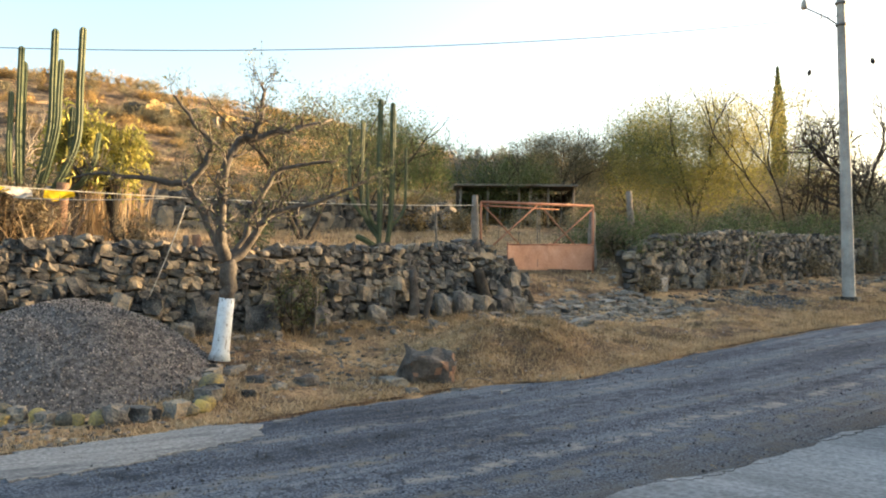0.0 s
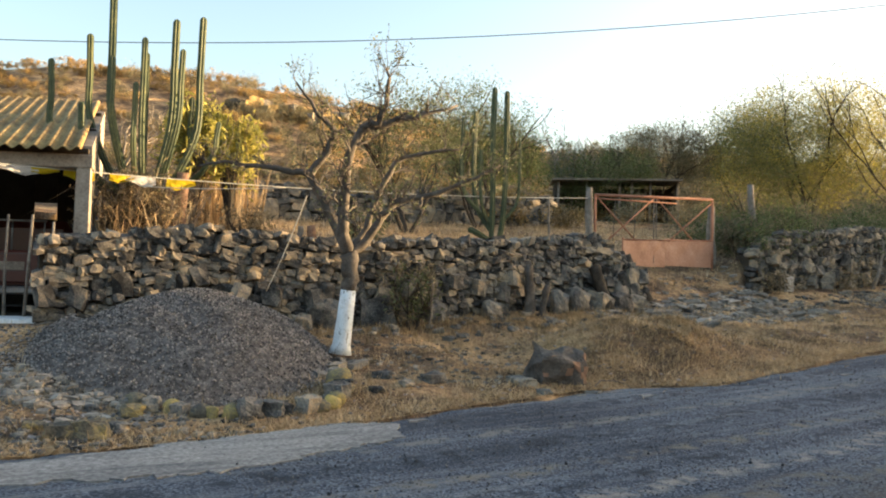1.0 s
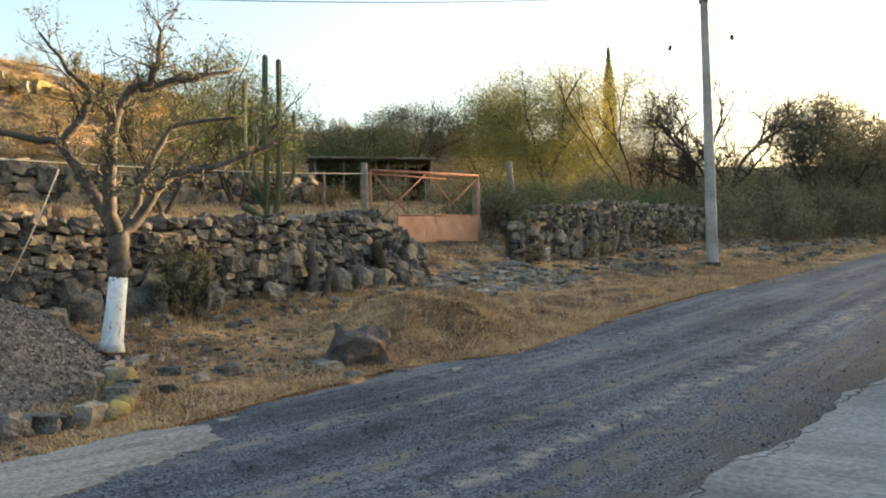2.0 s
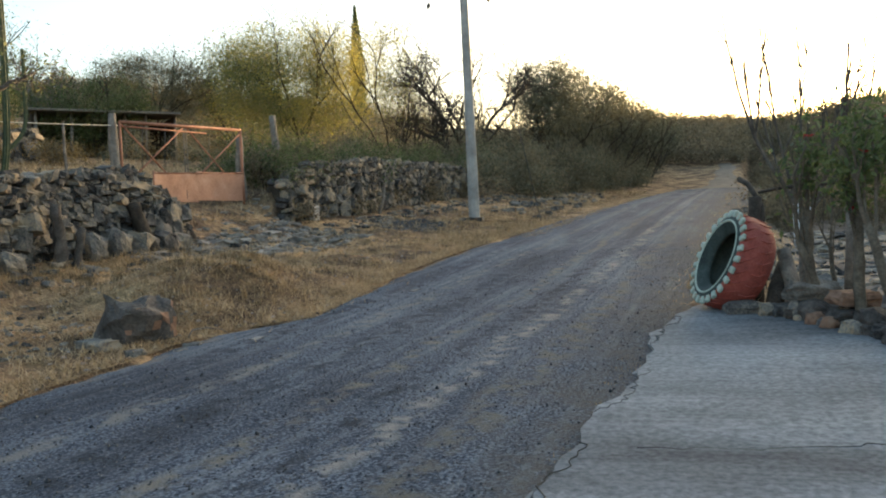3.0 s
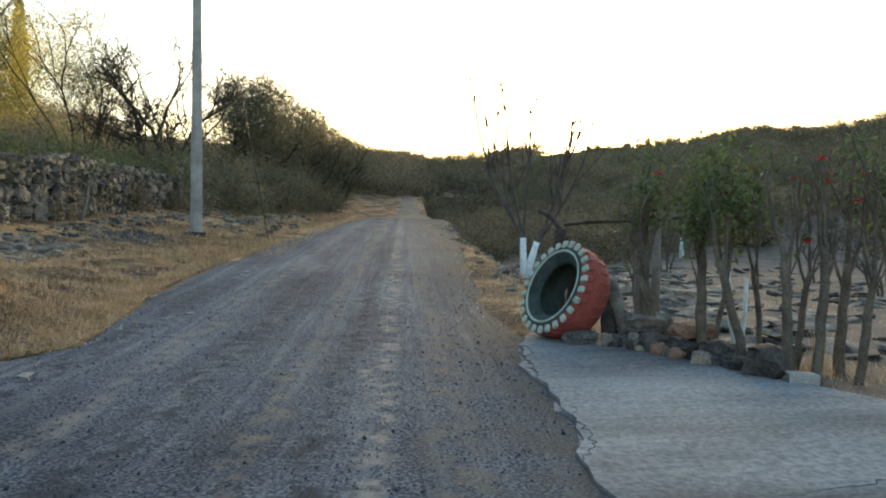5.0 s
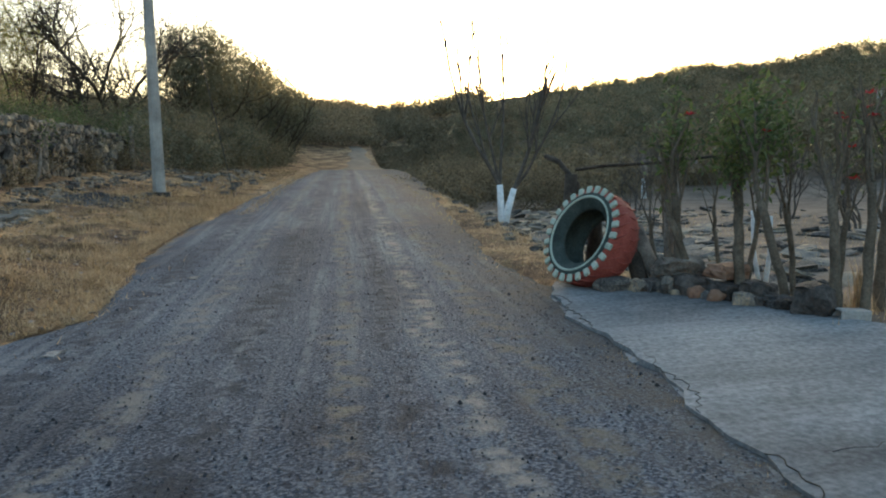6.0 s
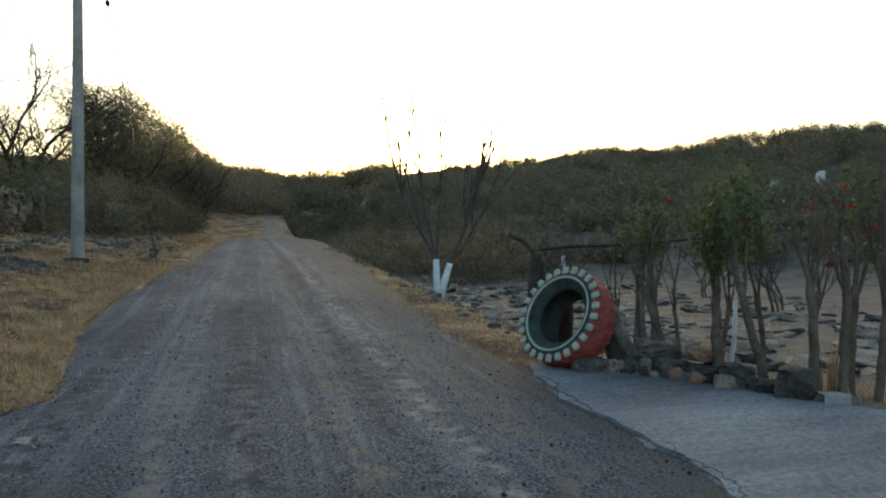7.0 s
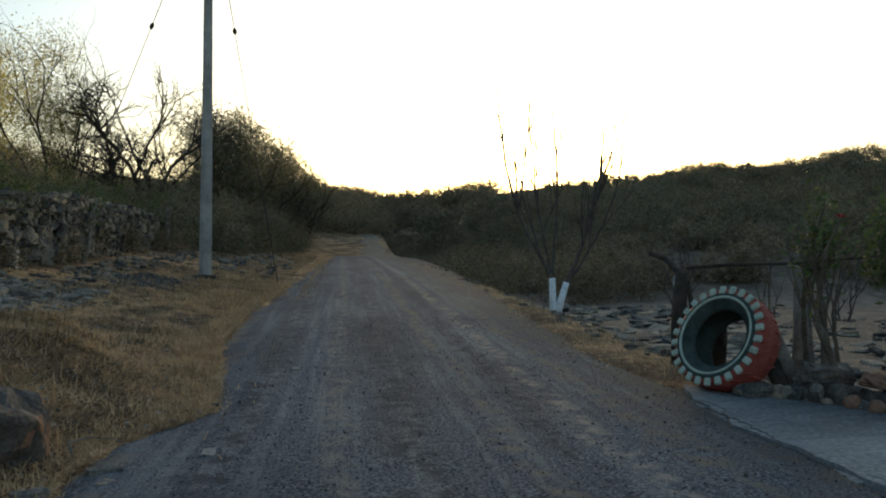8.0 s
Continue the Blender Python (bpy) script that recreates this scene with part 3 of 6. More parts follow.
def wall(name, s0, s1, line, base, top, size, limit, label, thick=0.5, stretch=1.45, skip=None):
    """Stones in rough courses over a soil core. line(s): the face; base(s), top(s): heights."""
    g = random.Random(int(s0 * 100) + 5)
    x, y = xy((s0 + s1) / 2, line((s0 + s1) / 2))
    w = thing(name, (0, 0, 0), label, "wall", "", "structure")
    bm = bmesh.new()
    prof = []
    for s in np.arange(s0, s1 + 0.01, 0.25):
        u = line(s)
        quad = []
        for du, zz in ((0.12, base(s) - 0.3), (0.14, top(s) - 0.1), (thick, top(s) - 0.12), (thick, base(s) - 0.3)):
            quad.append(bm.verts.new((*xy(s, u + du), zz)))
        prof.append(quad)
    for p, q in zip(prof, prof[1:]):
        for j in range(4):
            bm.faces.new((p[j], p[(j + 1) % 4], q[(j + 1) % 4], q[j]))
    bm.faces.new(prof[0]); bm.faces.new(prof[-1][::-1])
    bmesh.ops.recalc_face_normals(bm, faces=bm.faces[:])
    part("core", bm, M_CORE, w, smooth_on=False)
    placed = []
    s = s0
    # columns of varying width so that courses never run straight
    z_rows = {}
    level = 0.0
    zmax = max(top(q) - base(q) for q in np.arange(s0, s1, 0.3))
    while level < zmax:
        h = g.uniform(0.6, 1.25) * size
        s = s0 + g.uniform(-0.1, 0.1)
        while s < s1:
            wd = size * stretch * g.uniform(0.6, 1.75)
            hh = h * g.uniform(0.75, 1.35)
            big = g.random() < 0.05 and level < zmax * 0.45
            if big:
                hh, wd = size * g.uniform(1.9, 2.9), size * g.uniform(1.8, 2.6)
            sc = s + wd / 2
            z0 = base(sc) + level + g.uniform(-0.03, 0.03)
            if z0 + hh * 0.6 < top(sc) + g.uniform(-0.05, 0.1) and not (skip and skip(sc, z0)):
                placed.append((sc, z0 + hh / 2, wd * 1.02, hh * 1.06, big))
            s += wd * 0.93
        level += h * 0.88
    # coping stones and the far side
    s = s0
    while s < s1:
        wd = size * g.uniform(0.8, 1.7)
        placed.append((s + wd / 2, top(s) + g.uniform(-0.05, 0.05), wd * 1.1, size * g.uniform(0.6, 1.2), False))
        placed.append((s + wd / 2, top(s) + g.uniform(-0.1, 0.03), wd * 1.1, size * g.uniform(0.6, 1.1), None))
        s += wd * 0.95
    rest = Heap()
    lead = Vector((0.8, 0.6, 0))
    n = 0
    for sc, zc, wd, hh, kind in placed:
        du = 0.12 + g.uniform(-0.05, 0.06) if kind is not None else thick * 0.75
        if kind:
            du -= 0.04
        x, y = xy(sc, line(sc) + du)
        d = (xy(sc + 0.2, line(sc + 0.2))[0] - xy(sc, line(sc))[0], xy(sc + 0.2, line(sc + 0.2))[1] - xy(sc, line(sc))[1])
        yaw = math.degrees(math.atan2(d[1], d[0]))
        m = pose(x, y, zc, g.uniform(-16, 16), g.uniform(-17, 17), yaw + g.uniform(-22, 22)) @ Matrix.Diagonal((wd, g.uniform(0.28, 0.4) if not kind else 0.5, hh, 1))
        i = g.randrange(9)
        if n < 295 and kind is not None and limit[0] < sc < limit[1]:
            ob = new("stone", STONES[i])
            ob.matrix_world = m
            ob.parent = w
            n += 1
        else:
            v, f = STONES_J[i]
            mm = np.array(m)
            rest.add(v @ mm[:3, :3].T + mm[:3, 3], f)
    rest.put("stones", M_STONE_J, w, "stuff")
    return w

def wall1_line(s): return 13.12 + 0.06 * math.sin(s * 0.8)
def wall1_base(s): return ground_at(*xy(s, wall1_line(s) - 0.05)) - 0.04
def wall1_top(s): return float(np.interp(s, (1.2, 3, 5.3, 7, 9, 10.9, 11.4, 12.2), (1.88, 2.12, 2.02, 2.15, 2.25, 2.42, 2.1, 1.6)))
def wall2_line(s): return 13.55 + 0.05 * math.sin(s * 0.9)
def wall2_base(s): return ground_at(*xy(s, wall2_line(s) - 0.3)) - 0.05
def wall2_top(s): return float(np.interp(s, (16.2, 17, 18, 21, 26, 31), (2.4, 2.75, 2.92, 3.2, 3.3, 3.3)))

# ---- gate of rusty tube and sheet ----
def build_gate():
    o = Vector((*xy(11.9, 14.4), 0))
    g = thing("gate", (o.x, o.y, ground_at(*xy(13.9, 14.4))), "closed rusty orange tube gate with a sheet-metal lower panel", "gate")
    z0 = -g.location.z
    a, b = 0.0, 3.9
    def at(k, z, off=0.0):
        x, y = xy(11.9 + k, 14.4 + off)
        return Vector((x - g.location.x, y - g.location.y, z + z0))
    def bar(name, p, q, r=0.025, mat=M_RUST):
        bm = bmesh.new(); tube(bm, [p, q], r, 8); return part(name, bm, mat, g)
    bar("top_rail", at(0.03, 3.5), at(3.88, 3.69), 0.035)
    bar("lower_rail", at(0.03, 3.42), at(2.6, 3.5), 0.02)
    bar("frame_post", at(0.03, 3.5), at(0.03, 1.9))
    bar("frame_post", at(3.87, 3.69), at(3.87, 2.0), 0.035)
    bar("frame_post", at(1.85, 3.58), at(1.85, 1.92), 0.012, M_DEADWOOD)
    bar("frame_post", at(1.93, 3.58), at(1.93, 1.92), 0.01, M_DEADWOOD)
    bar("brace", at(0.4, 2.5), at(1.85, 3.56), 0.018)
    bar("brace", at(0.08, 3.45), at(1.3, 2.52), 0.018)
    bar("brace", at(1.95, 3.56), at(3.2, 2.62), 0.018)
    bar("brace", at(2.3, 2.55), at(3.85, 3.6), 0.018)
    for k, z in ((0.55, 3.2), (1.2, 3.3), (2.6, 3.2)):
        bar("mesh_wire", at(k, 2.5), at(k + 0.1, z + 0.3), 0.006, M_WIRE)
    bm = bmesh.new()
    n = 16
    for k0, k1 in ((0.85, 2.2), (2.2, 3.86)):
        f = []
        for off in (0, 0.02):
            f.append([[bm.verts.new(at(k0 + (k1 - k0) * i / n, (1.93 + 0.03 * k0) + (0.6 + 0.02 * k0) * j / 6, off - 0.02 + 0.018 * math.sin(i * 1.1 + k0) * math.sin(j * 0.9))) for j in range(7)] for i in range(n + 1)])
        for fl in f:
            for i in range(n):
                for j in range(6):
                    bm.faces.new((fl[i][j], fl[i + 1][j], fl[i + 1][j + 1], fl[i][j + 1]))
    bmesh.ops.recalc_face_normals(bm, faces=bm.faces[:])
    part("panel", bm, M_SHEET, g, "faded orange sheet-metal panel")
    for k in (0.85, 3.84):
        bar("panel_edge", at(k, 1.92, -0.02), at(k, 2.6, -0.02), 0.018)
    bar("panel_edge", at(0.85, 2.54, -0.02), at(3.86, 2.66, -0.02), 0.018)

build_gate()

def post(s, u, h, r, lean, label, name="fence_post", mat=None, group="fence posts", sink=0.15, rough=0.12):
    p = P(s, u)
    bm = bmesh.new()
    g = random.Random(int(s * 77))
    pts = [(lean[0] * k + g.uniform(-0.02, 0.02), lean[1] * k + g.uniform(-0.02, 0.02), -sink + (h + sink) * k) for k in np.linspace(0, 1, 7)]
    tube(bm, pts, [r * (1.1 - 0.25 * k) * g.uniform(0.92, 1.1) for k in np.linspace(0, 1, 7)], 9, rough=rough)
    ob = part(name, bm, mat or M_DEADWOOD)
    ob.location = p
    return tagged(ob, label, "post", group)

post(11.75, 14.42, 1.65, 0.09, (0.02, 0), "grey weathered wooden gate post with a split top")
post(15.9, 14.5, 1.5, 0.10, (-0.04, 0), "dark rough wooden gate post")
post(17.6, 14.6, 1.9, 0.10, (-0.06, 0), "pale weathered wooden fence post standing behind the wall")
post(10.75, 14.6, 1.35, 0.025, (0.03, 0), "thin grey stick post standing on the terrace")
post(29.3, 13.2, 1.5, 0.09, (0, 0), "pale fence post beside the far road")

# ---- street pole ----
def build_pole():
    base = Vector((10.9, 21.36, 0)); base.z = ground_at(base.x, base.y)
    p = thing("street_lamp", base, "tall tapered grey concrete pole with a bracket lamp", "street lamp")
    bm = bmesh.new()
    tube(bm, [(0, 0, -0.3), (-0.02, 0, 4.5), (-0.06, 0.02, 10.3)], [0.17, 0.135, 0.095], 8)
    part("pole", bm, M_POLE, p, smooth_on=False)
    bm = bmesh.new()
    tube(bm, [(-0.05, 0.02, 7.45), (-0.35, 0.16, 7.75), (-0.78, 0.38, 8.08), (-0.85, 0.42, 8.1)], 0.022, 8)
    part("lamp_arm", bm, M_METAL, p)
    bm = bmesh.new()
    tube(bm, [(-0.85, 0.42, 8.35), (-0.85, 0.42, 8.28), (-0.85, 0.42, 8.12), (-0.85, 0.42, 8.08)], [0.03, 0.07, 0.09, 0.07], 10)
    part("lamp_head", bm, M_POLE, p)
    for z in (7.5, 8.1, 9.9):
        bm = bmesh.new(); tube(bm, [(-0.05, 0, z - 0.03), (-0.05, 0, z + 0.03)], 0.15, 10); part("band", bm, M_METAL, p)
    bm = bmesh.new(); tube(bm, [(-0.06, 0.0, 9.9), (0.02, -0.0, 9.9), (0.12, -0.05, 9.9)], 0.04, 6); part("insulator", bm, M_BLACK, p)
    # stays with their insulators
    for end, at_ in (((0.84, 7.0, 0.9), 0.342), ((1.9, -0.7, -0.1), 0.352)):
        a, b = Vector((-0.05, 0.02, 10.1)), Vector(end)
        bm = bmesh.new(); tube(bm, [a, b], 0.013, 5); part("stay_wire", bm, M_WIRE, p)
        c, d = a.lerp(b, at_), a.lerp(b, at_ + 0.015)
        bm = bmesh.new(); tube(bm, [c, c.lerp(d, 0.3), c.lerp(d, 0.7), d], [0.03, 0.06, 0.06, 0.03], 8); part("stay_insulator", bm, M_BLACK, p)
    # rough stones heaped at the foot
    for i in range(9):
        a = i * 0.7
        ob = new("foot_stone", STONES[i % 9]); ob.parent = p
        ob.matrix_basis = pose(0.28 * math.cos(a) - 0.1, 0.24 * math.sin(a), 0.03, 0, 0, i * 50) @ Matrix.Diagonal((0.22, 0.16, 0.14, 1))
    return base

pole_foot = build_pole()

def wire(name, a, b, sag, r, mat, label, n=24):
    bm = bmesh.new()
    a, b = Vector(a), Vector(b)
    pts = [a.lerp(b, i / n) - Vector((0, 0, sag * 4 * (i / n) * (1 - i / n))) for i in range(n + 1)]
    tube(bm, pts, r, 5)
    return tagged(part(name, bm, mat), label, "cable")

wire("power_line", pole_foot + Vector((-0.06, 0, 7.75)), (-19.0, 18.5, 7.4), 0.74, 0.012, M_WIRE, "dark overhead power line running from the utility pole")
wire("power_line", pole_foot + Vector((0.06, 0, 9.9)), (46.3, 40.9, 17.9), 0.3, 0.014, M_WIRE, "dark overhead power line following the road uphill")

# ---- painted tractor tyre ----
def build_tyre():
    nrm = Vector((-0.812, 0.451, 0.405)).normalized()
    c = Vector((4.864, 8.027, 0.806))
    t = thing("tractor_tyre", (0, 0, 0), "old tractor tyre painted red with pale green lugs, leaning on posts", "tyre")
    t.matrix_world = Matrix.Translation(c) @ nrm.to_track_quat("Z", "Y").to_matrix().to_4x4() @ Matrix.Scale(0.94, 4)
    def ring(profile, name, mat, label=""):
        bm = bmesh.new()
        n = 64
        rows = [[bm.verts.new((r * math.cos(2 * math.pi * i / n), r * math.sin(2 * math.pi * i / n), z)) for r, z in profile] for i in range(n)]
        for i in range(n):
            for j in range(len(profile) - 1):
                bm.faces.new((rows[i][j], rows[(i + 1) % n][j], rows[(i + 1) % n][j + 1], rows[i][j + 1]))
        bmesh.ops.recalc_face_normals(bm, faces=bm.faces[:])
        return part(name, bm, mat, t, label)
    R = 0.545
    ring([(0.475, 0.0), (0.44, 0.012), (0.40, 0.0), (0.345, -0.06), (0.315, -0.075), (0.31, -0.10), (0.34, -0.13), (0.40, -0.15), (0.43, -0.22), (0.40, -0.32), (0.33, -0.35), (0.31, -0.37), (0.32, -0.40), (0.40, -0.43), (0.46, -0.42)], "sidewall", M_TYREDARK, "dark green painted sidewall")
    ring([(0.435, 0.016), (0.425, 0.022), (0.412, 0.018), (0.408, 0.006)], "sidewall_band", M_LUG, "thin pale green painted ring")
    ring([(0.475, 0.0), (R - 0.03, -0.025), (R - 0.012, -0.1), (R - 0.008, -0.2), (R - 0.018, -0.31), (R - 0.05, -0.38), (0.46, -0.42)], "tread", M_TYRERED, "red painted tread")
    for i in range(26):
        a = 2 * math.pi * i / 26
        m = Matrix.Rotation(a, 4, "Z")
        bm = bmesh.new()
        box(bm, (0.462, -0.035, -0.03), (R + 0.005, 0.035, 0.012), 0.012, m)
        part("lug", bm, M_LUG, t, smooth_on=False)
        for side, z0, z1 in ((1, -0.03, -0.2), (-1, -0.2, -0.36)):
            bm = bmesh.new()
            p = [m @ Vector(q) for q in ((R - 0.014, -0.03 * side, z0), (R - 0.012, 0.03, (z0 + z1) / 2), (R - 0.022, 0.09, z1))]
            tube(bm, p, [0.011, 0.009, 0.007], 6)
            part("tread_bar", bm, M_TYRERED, t)

build_tyre()

# ---- plants ----
def wander(g, p, d, length, n, bend, lift=0.0):
    pts = [Vector(p)]
    d = Vector(d).normalized()
    for i in range(n):
        d = (d + Vector((g.uniform(-bend, bend), g.uniform(-bend, bend), g.uniform(-bend, bend) + lift))).normalized()
        pts.append(pts[-1] + d * (length / n))
    return pts, d

def grow(bm, tips, g, p, d, length, r, depth, spread=0.8, bend=0.25, lift=0.05, kids=3, shrink=0.68):
    """A limb with its side shoots; the ends are collected in tips."""
    n = 5 if depth > 1 else 3
    pts, end = wander(g, p, d, length, n, bend, lift)
    tube(bm, pts, [r * (1 - 0.5 * i / n) for i in range(n + 1)], 7 if r > 0.03 else (5 if r > 0.012 else 3), cap=False)
    if depth == 0:
        tips.append(pts[-1]); tips.append(pts[-2])
        return
    for i in range(kids):
        k = g.uniform(0.35, 1.0) if i else 1.0
        q = pts[min(n, int(k * n))]
        dd = (end + Vector((g.uniform(-spread, spread), g.uniform(-spread, spread), g.uniform(-spread, spread) * 0.8 + lift))).normalized()
        grow(bm, tips, g, q, dd, length * shrink * g.uniform(0.75, 1.15), max(0.003, r * (0.55 if i else 0.6)), depth - 1, spread, bend, lift, kids, shrink)

def leaf_points(tips, per, spread, seed):
    g = np.random.default_rng(seed)
    t = np.array([tuple(v) for v in tips])
    return np.repeat(t, per, axis=0) + g.normal(size=(len(t) * per, 3)) * spread

def clump_points(n_clumps, per, rad, core, seed, floor=None):
    """Leaf centres in uneven clumps filling an ellipsoid."""
    g = np.random.default_rng(seed)
    c = g.normal(size=(n_clumps, 3)); c /= np.linalg.norm(c, axis=1)[:, None]
    c *= (g.uniform(0.25, 1.0, n_clumps) ** 0.6 * g.uniform(0.75, 1.1, n_clumps))[:, None]
    c = c * np.array(rad)
    pts = np.repeat(c, per, axis=0) + g.normal(size=(n_clumps * per, 3)) * core * np.repeat(g.uniform(0.6, 1.4, n_clumps), per)[:, None]
    if floor is not None:
        pts = pts[pts[:, 2] > floor]
    return pts

def bush(loc, rad, n_clumps, per, size, mat, label, seed, stems=7, twig=0.35, name="bush", category="bush", group="", core=None, trunk=None, bark=None, stem_r=0.03):
    """Stems from one foot, twigs, and a crown of leaf clumps."""
    t = thing(name, loc, label, category, group)
    g = random.Random(seed)
    bm = bmesh.new()
    tips = []
    h = rad[2]
    for i in range(stems):
        a = 2 * math.pi * i / stems + g.uniform(-0.4, 0.4)
        d = Vector((math.cos(a) * 0.5, math.sin(a) * 0.5, 1.0))
        grow(bm, tips, g, (math.cos(a) * 0.06, math.sin(a) * 0.06, -0.1), d, h * 1.05, stem_r, 2, 0.9, 0.22, 0.08, 3, 0.6)
    part("stem", bm, bark or M_BARKDARK, t)
    pts = clump_points(n_clumps, per, rad, core or min(rad) * 0.2, seed, -h * 0.8) + np.array([0, 0, h * 1.05])
    card_object("crown", pts, size, mat, t)
    if twig:
        pts = clump_points(n_clumps, int(per * twig) + 1, [q * 1.08 for q in rad], min(rad) * 0.22, seed + 1, -h) + np.array([0, 0, h * 1.05])
        card_object("brushwood", pts, size * 0.55, M_BRUSH, t, long=5.0)
    return t

# the roadside tree with the whitewashed foot
def build_tree():
    base = Vector((-3.12, 11.66, ground_at(-3.12, 11.66)))
    base.z = 0.56
    t = thing("tree", base, "small crooked thorn tree with a whitewashed trunk foot", "tree")
    g = random.Random(4)
    bm = bmesh.new()
    tube(bm, [(0, 0, -0.12), (0.015, 0, 0.0), (0.05, 0, 0.35), (0.09, 0, 0.74)], [0.16, 0.125, 0.112, 0.105], 14, rough=0.03)
    part("painted_foot", bm, M_FOOTPAINT, t, "chipped whitewash on bark")
    limbs = [
        ([(0.09, 0, 0.74), (0.12, 0, 0.95), (0.07, 0, 1.25)], [0.104, 0.11, 0.13]),
        ([(0.07, 0, 1.2), (-0.03, 0.1, 1.42), (-0.35, 0.25, 1.95), (-0.6, 0.35, 2.37), (-0.38, 0.4, 2.7), (-0.25, 0.35, 3.0), (-0.5, 0.3, 3.25), (-0.8, 0.2, 3.66)], [0.09, 0.075, 0.068, 0.06, 0.05, 0.045, 0.03, 0.015]),
        ([(-0.6, 0.35, 2.37), (-0.95, 0.3, 2.42), (-1.35, 0.2, 2.46), (-1.75, 0.1, 2.5), (-2.1, 0.0, 2.42)], [0.05, 0.042, 0.034, 0.025, 0.012]),
        ([(0.07, 0, 1.22), (0.02, -0.15, 1.6), (0.04, -0.25, 1.95), (0.1, -0.3, 2.5), (0.28, -0.3, 2.9), (0.75, -0.2, 3.02), (1.1, -0.1, 3.12), (1.5, 0.1, 3.3)], [0.095, 0.08, 0.07, 0.062, 0.055, 0.045, 0.032, 0.015]),
        ([(0.28, -0.3, 2.9), (0.5, -0.35, 2.96), (0.6, -0.4, 3.2), (0.64, -0.4, 3.5), (0.6, -0.35, 3.7)], [0.052, 0.045, 0.036, 0.026, 0.012]),
        ([(0.1, 0, 1.22), (0.3, 0.1, 1.4), (0.5, 0.15, 1.78), (0.72, 0.2, 1.98), (1.25, 0.25, 2.1), (1.8, 0.2, 2.32), (2.1, 0.2, 2.5)], [0.075, 0.062, 0.055, 0.048, 0.036, 0.024, 0.012]),
        ([(0.1, 0, 1.25), (0.25, 0.3, 1.6), (0.35, 0.5, 2.1), (0.6, 0.6, 2.6), (1.0, 0.7, 2.75), (1.5, 0.7, 2.8)], [0.06, 0.05, 0.044, 0.036, 0.026, 0.012]),
    ]
    bm = bmesh.new()
    tips = []
    for k, (pts, rad) in enumerate(limbs):
        pts = [Vector(p) for p in pts]
        fine, fr = [], []
        for i in range(len(pts) - 1):
            for j in range(3):
                q = pts[i].lerp(pts[i + 1], j / 3)
                fine.append(q + Vector((g.uniform(-1, 1), g.uniform(-1, 1), g.uniform(-1, 1))) * (0.02 if 0 < i + j else 0)); fr.append(rad[i] + (rad[i + 1] - rad[i]) * j / 3)
        fine.append(pts[-1]); fr.append(rad[-1])
        tube(bm, fine, fr, 9, rough=0.06)
        if k:
            for i in range(4, len(fine)):
                for _ in range(1 + (i % 2)):
                    d = (fine[i] - fine[i - 1]).normalized() + Vector((g.uniform(-1.2, 1.2), g.uniform(-1.2, 1.2), g.uniform(-0.5, 1.1)))
                    grow(bm, tips, g, fine[i], d, g.uniform(0.16, 0.34), fr[i] * 0.3 + 0.003, 2, 0.9, 0.35, 0.03, 3, 0.75)
    part("trunk", bm, M_BARK, t)
    lp = leaf_points([p for p in tips if g.random() < 0.7], 2, 0.05, 5)
    card_object("crown", lp, 0.017, M_LEAF, t, long=1.5)
    # small stones stacked at the foot
    for i in range(14):
        x, y = -2.92 + g.uniform(-0.14, 0.16), 11.45 - i * 0.095
        ob = new("rock", STONES[i % 9])
        ob.matrix_world = pose(x, y, ground_at(x, y) + 0.02 + 0.03 * (i % 3), g.uniform(-15, 15), g.uniform(-15, 15), g.uniform(0, 180)) @ Matrix.Diagonal((0.2, 0.15, 0.09, 1))
        tagged(ob, "flat grey-brown stone edging the foot of the tree", "rock", "stones at the tree foot")

build_tree()

# columnar cacti
def column(bm, pts, r, ribs=8):
    n = ribs * 2
    pts = [Vector(p) for p in pts]
    fine = []
    for i in range(len(pts) - 1):
        for j in range(4):
            k = j / 4
            p0, p1, p2, p3 = pts[max(i - 1, 0)], pts[i], pts[i + 1], pts[min(i + 2, len(pts) - 1)]
            fine.append(0.5 * ((2 * p1) + (p2 - p0) * k + (2 * p0 - 5 * p1 + 4 * p2 - p3) * k * k + (3 * p1 - p0 - 3 * p2 + p3) * k ** 3))
    fine.append(pts[-1])
    d = (fine[-1] - fine[-2]).normalized()
    fine += [fine[-1] + d * r * 0.6, fine[-1] + d * r * 0.95]
    m = len(fine)
    side, rings = None, []
    for i, p in enumerate(fine):
        d = (fine[min(i + 1, m - 1)] - fine[max(i - 1, 0)]).normalized()
        side = side or d.cross(Vector((0.2, 0.9, 0.1))).normalized()
        side = (side - d * side.dot(d)).normalized()
        up = d.cross(side)
        rr = r * (0.15 if i == m - 1 else 0.72 if i == m - 2 else min(1, 0.8 + 0.08 * i))
        rings.append([bm.verts.new(p + (side * math.cos(2 * math.pi * j / n) + up * math.sin(2 * math.pi * j / n)) * rr * (1 if j % 2 else 0.74)) for j in range(n)])
    for a, b in zip(rings, rings[1:]):
        for j in range(n):
            bm.faces.new((a[j], a[(j + 1) % n], b[(j + 1) % n], b[j]))
    bm.faces.new(rings[-1])

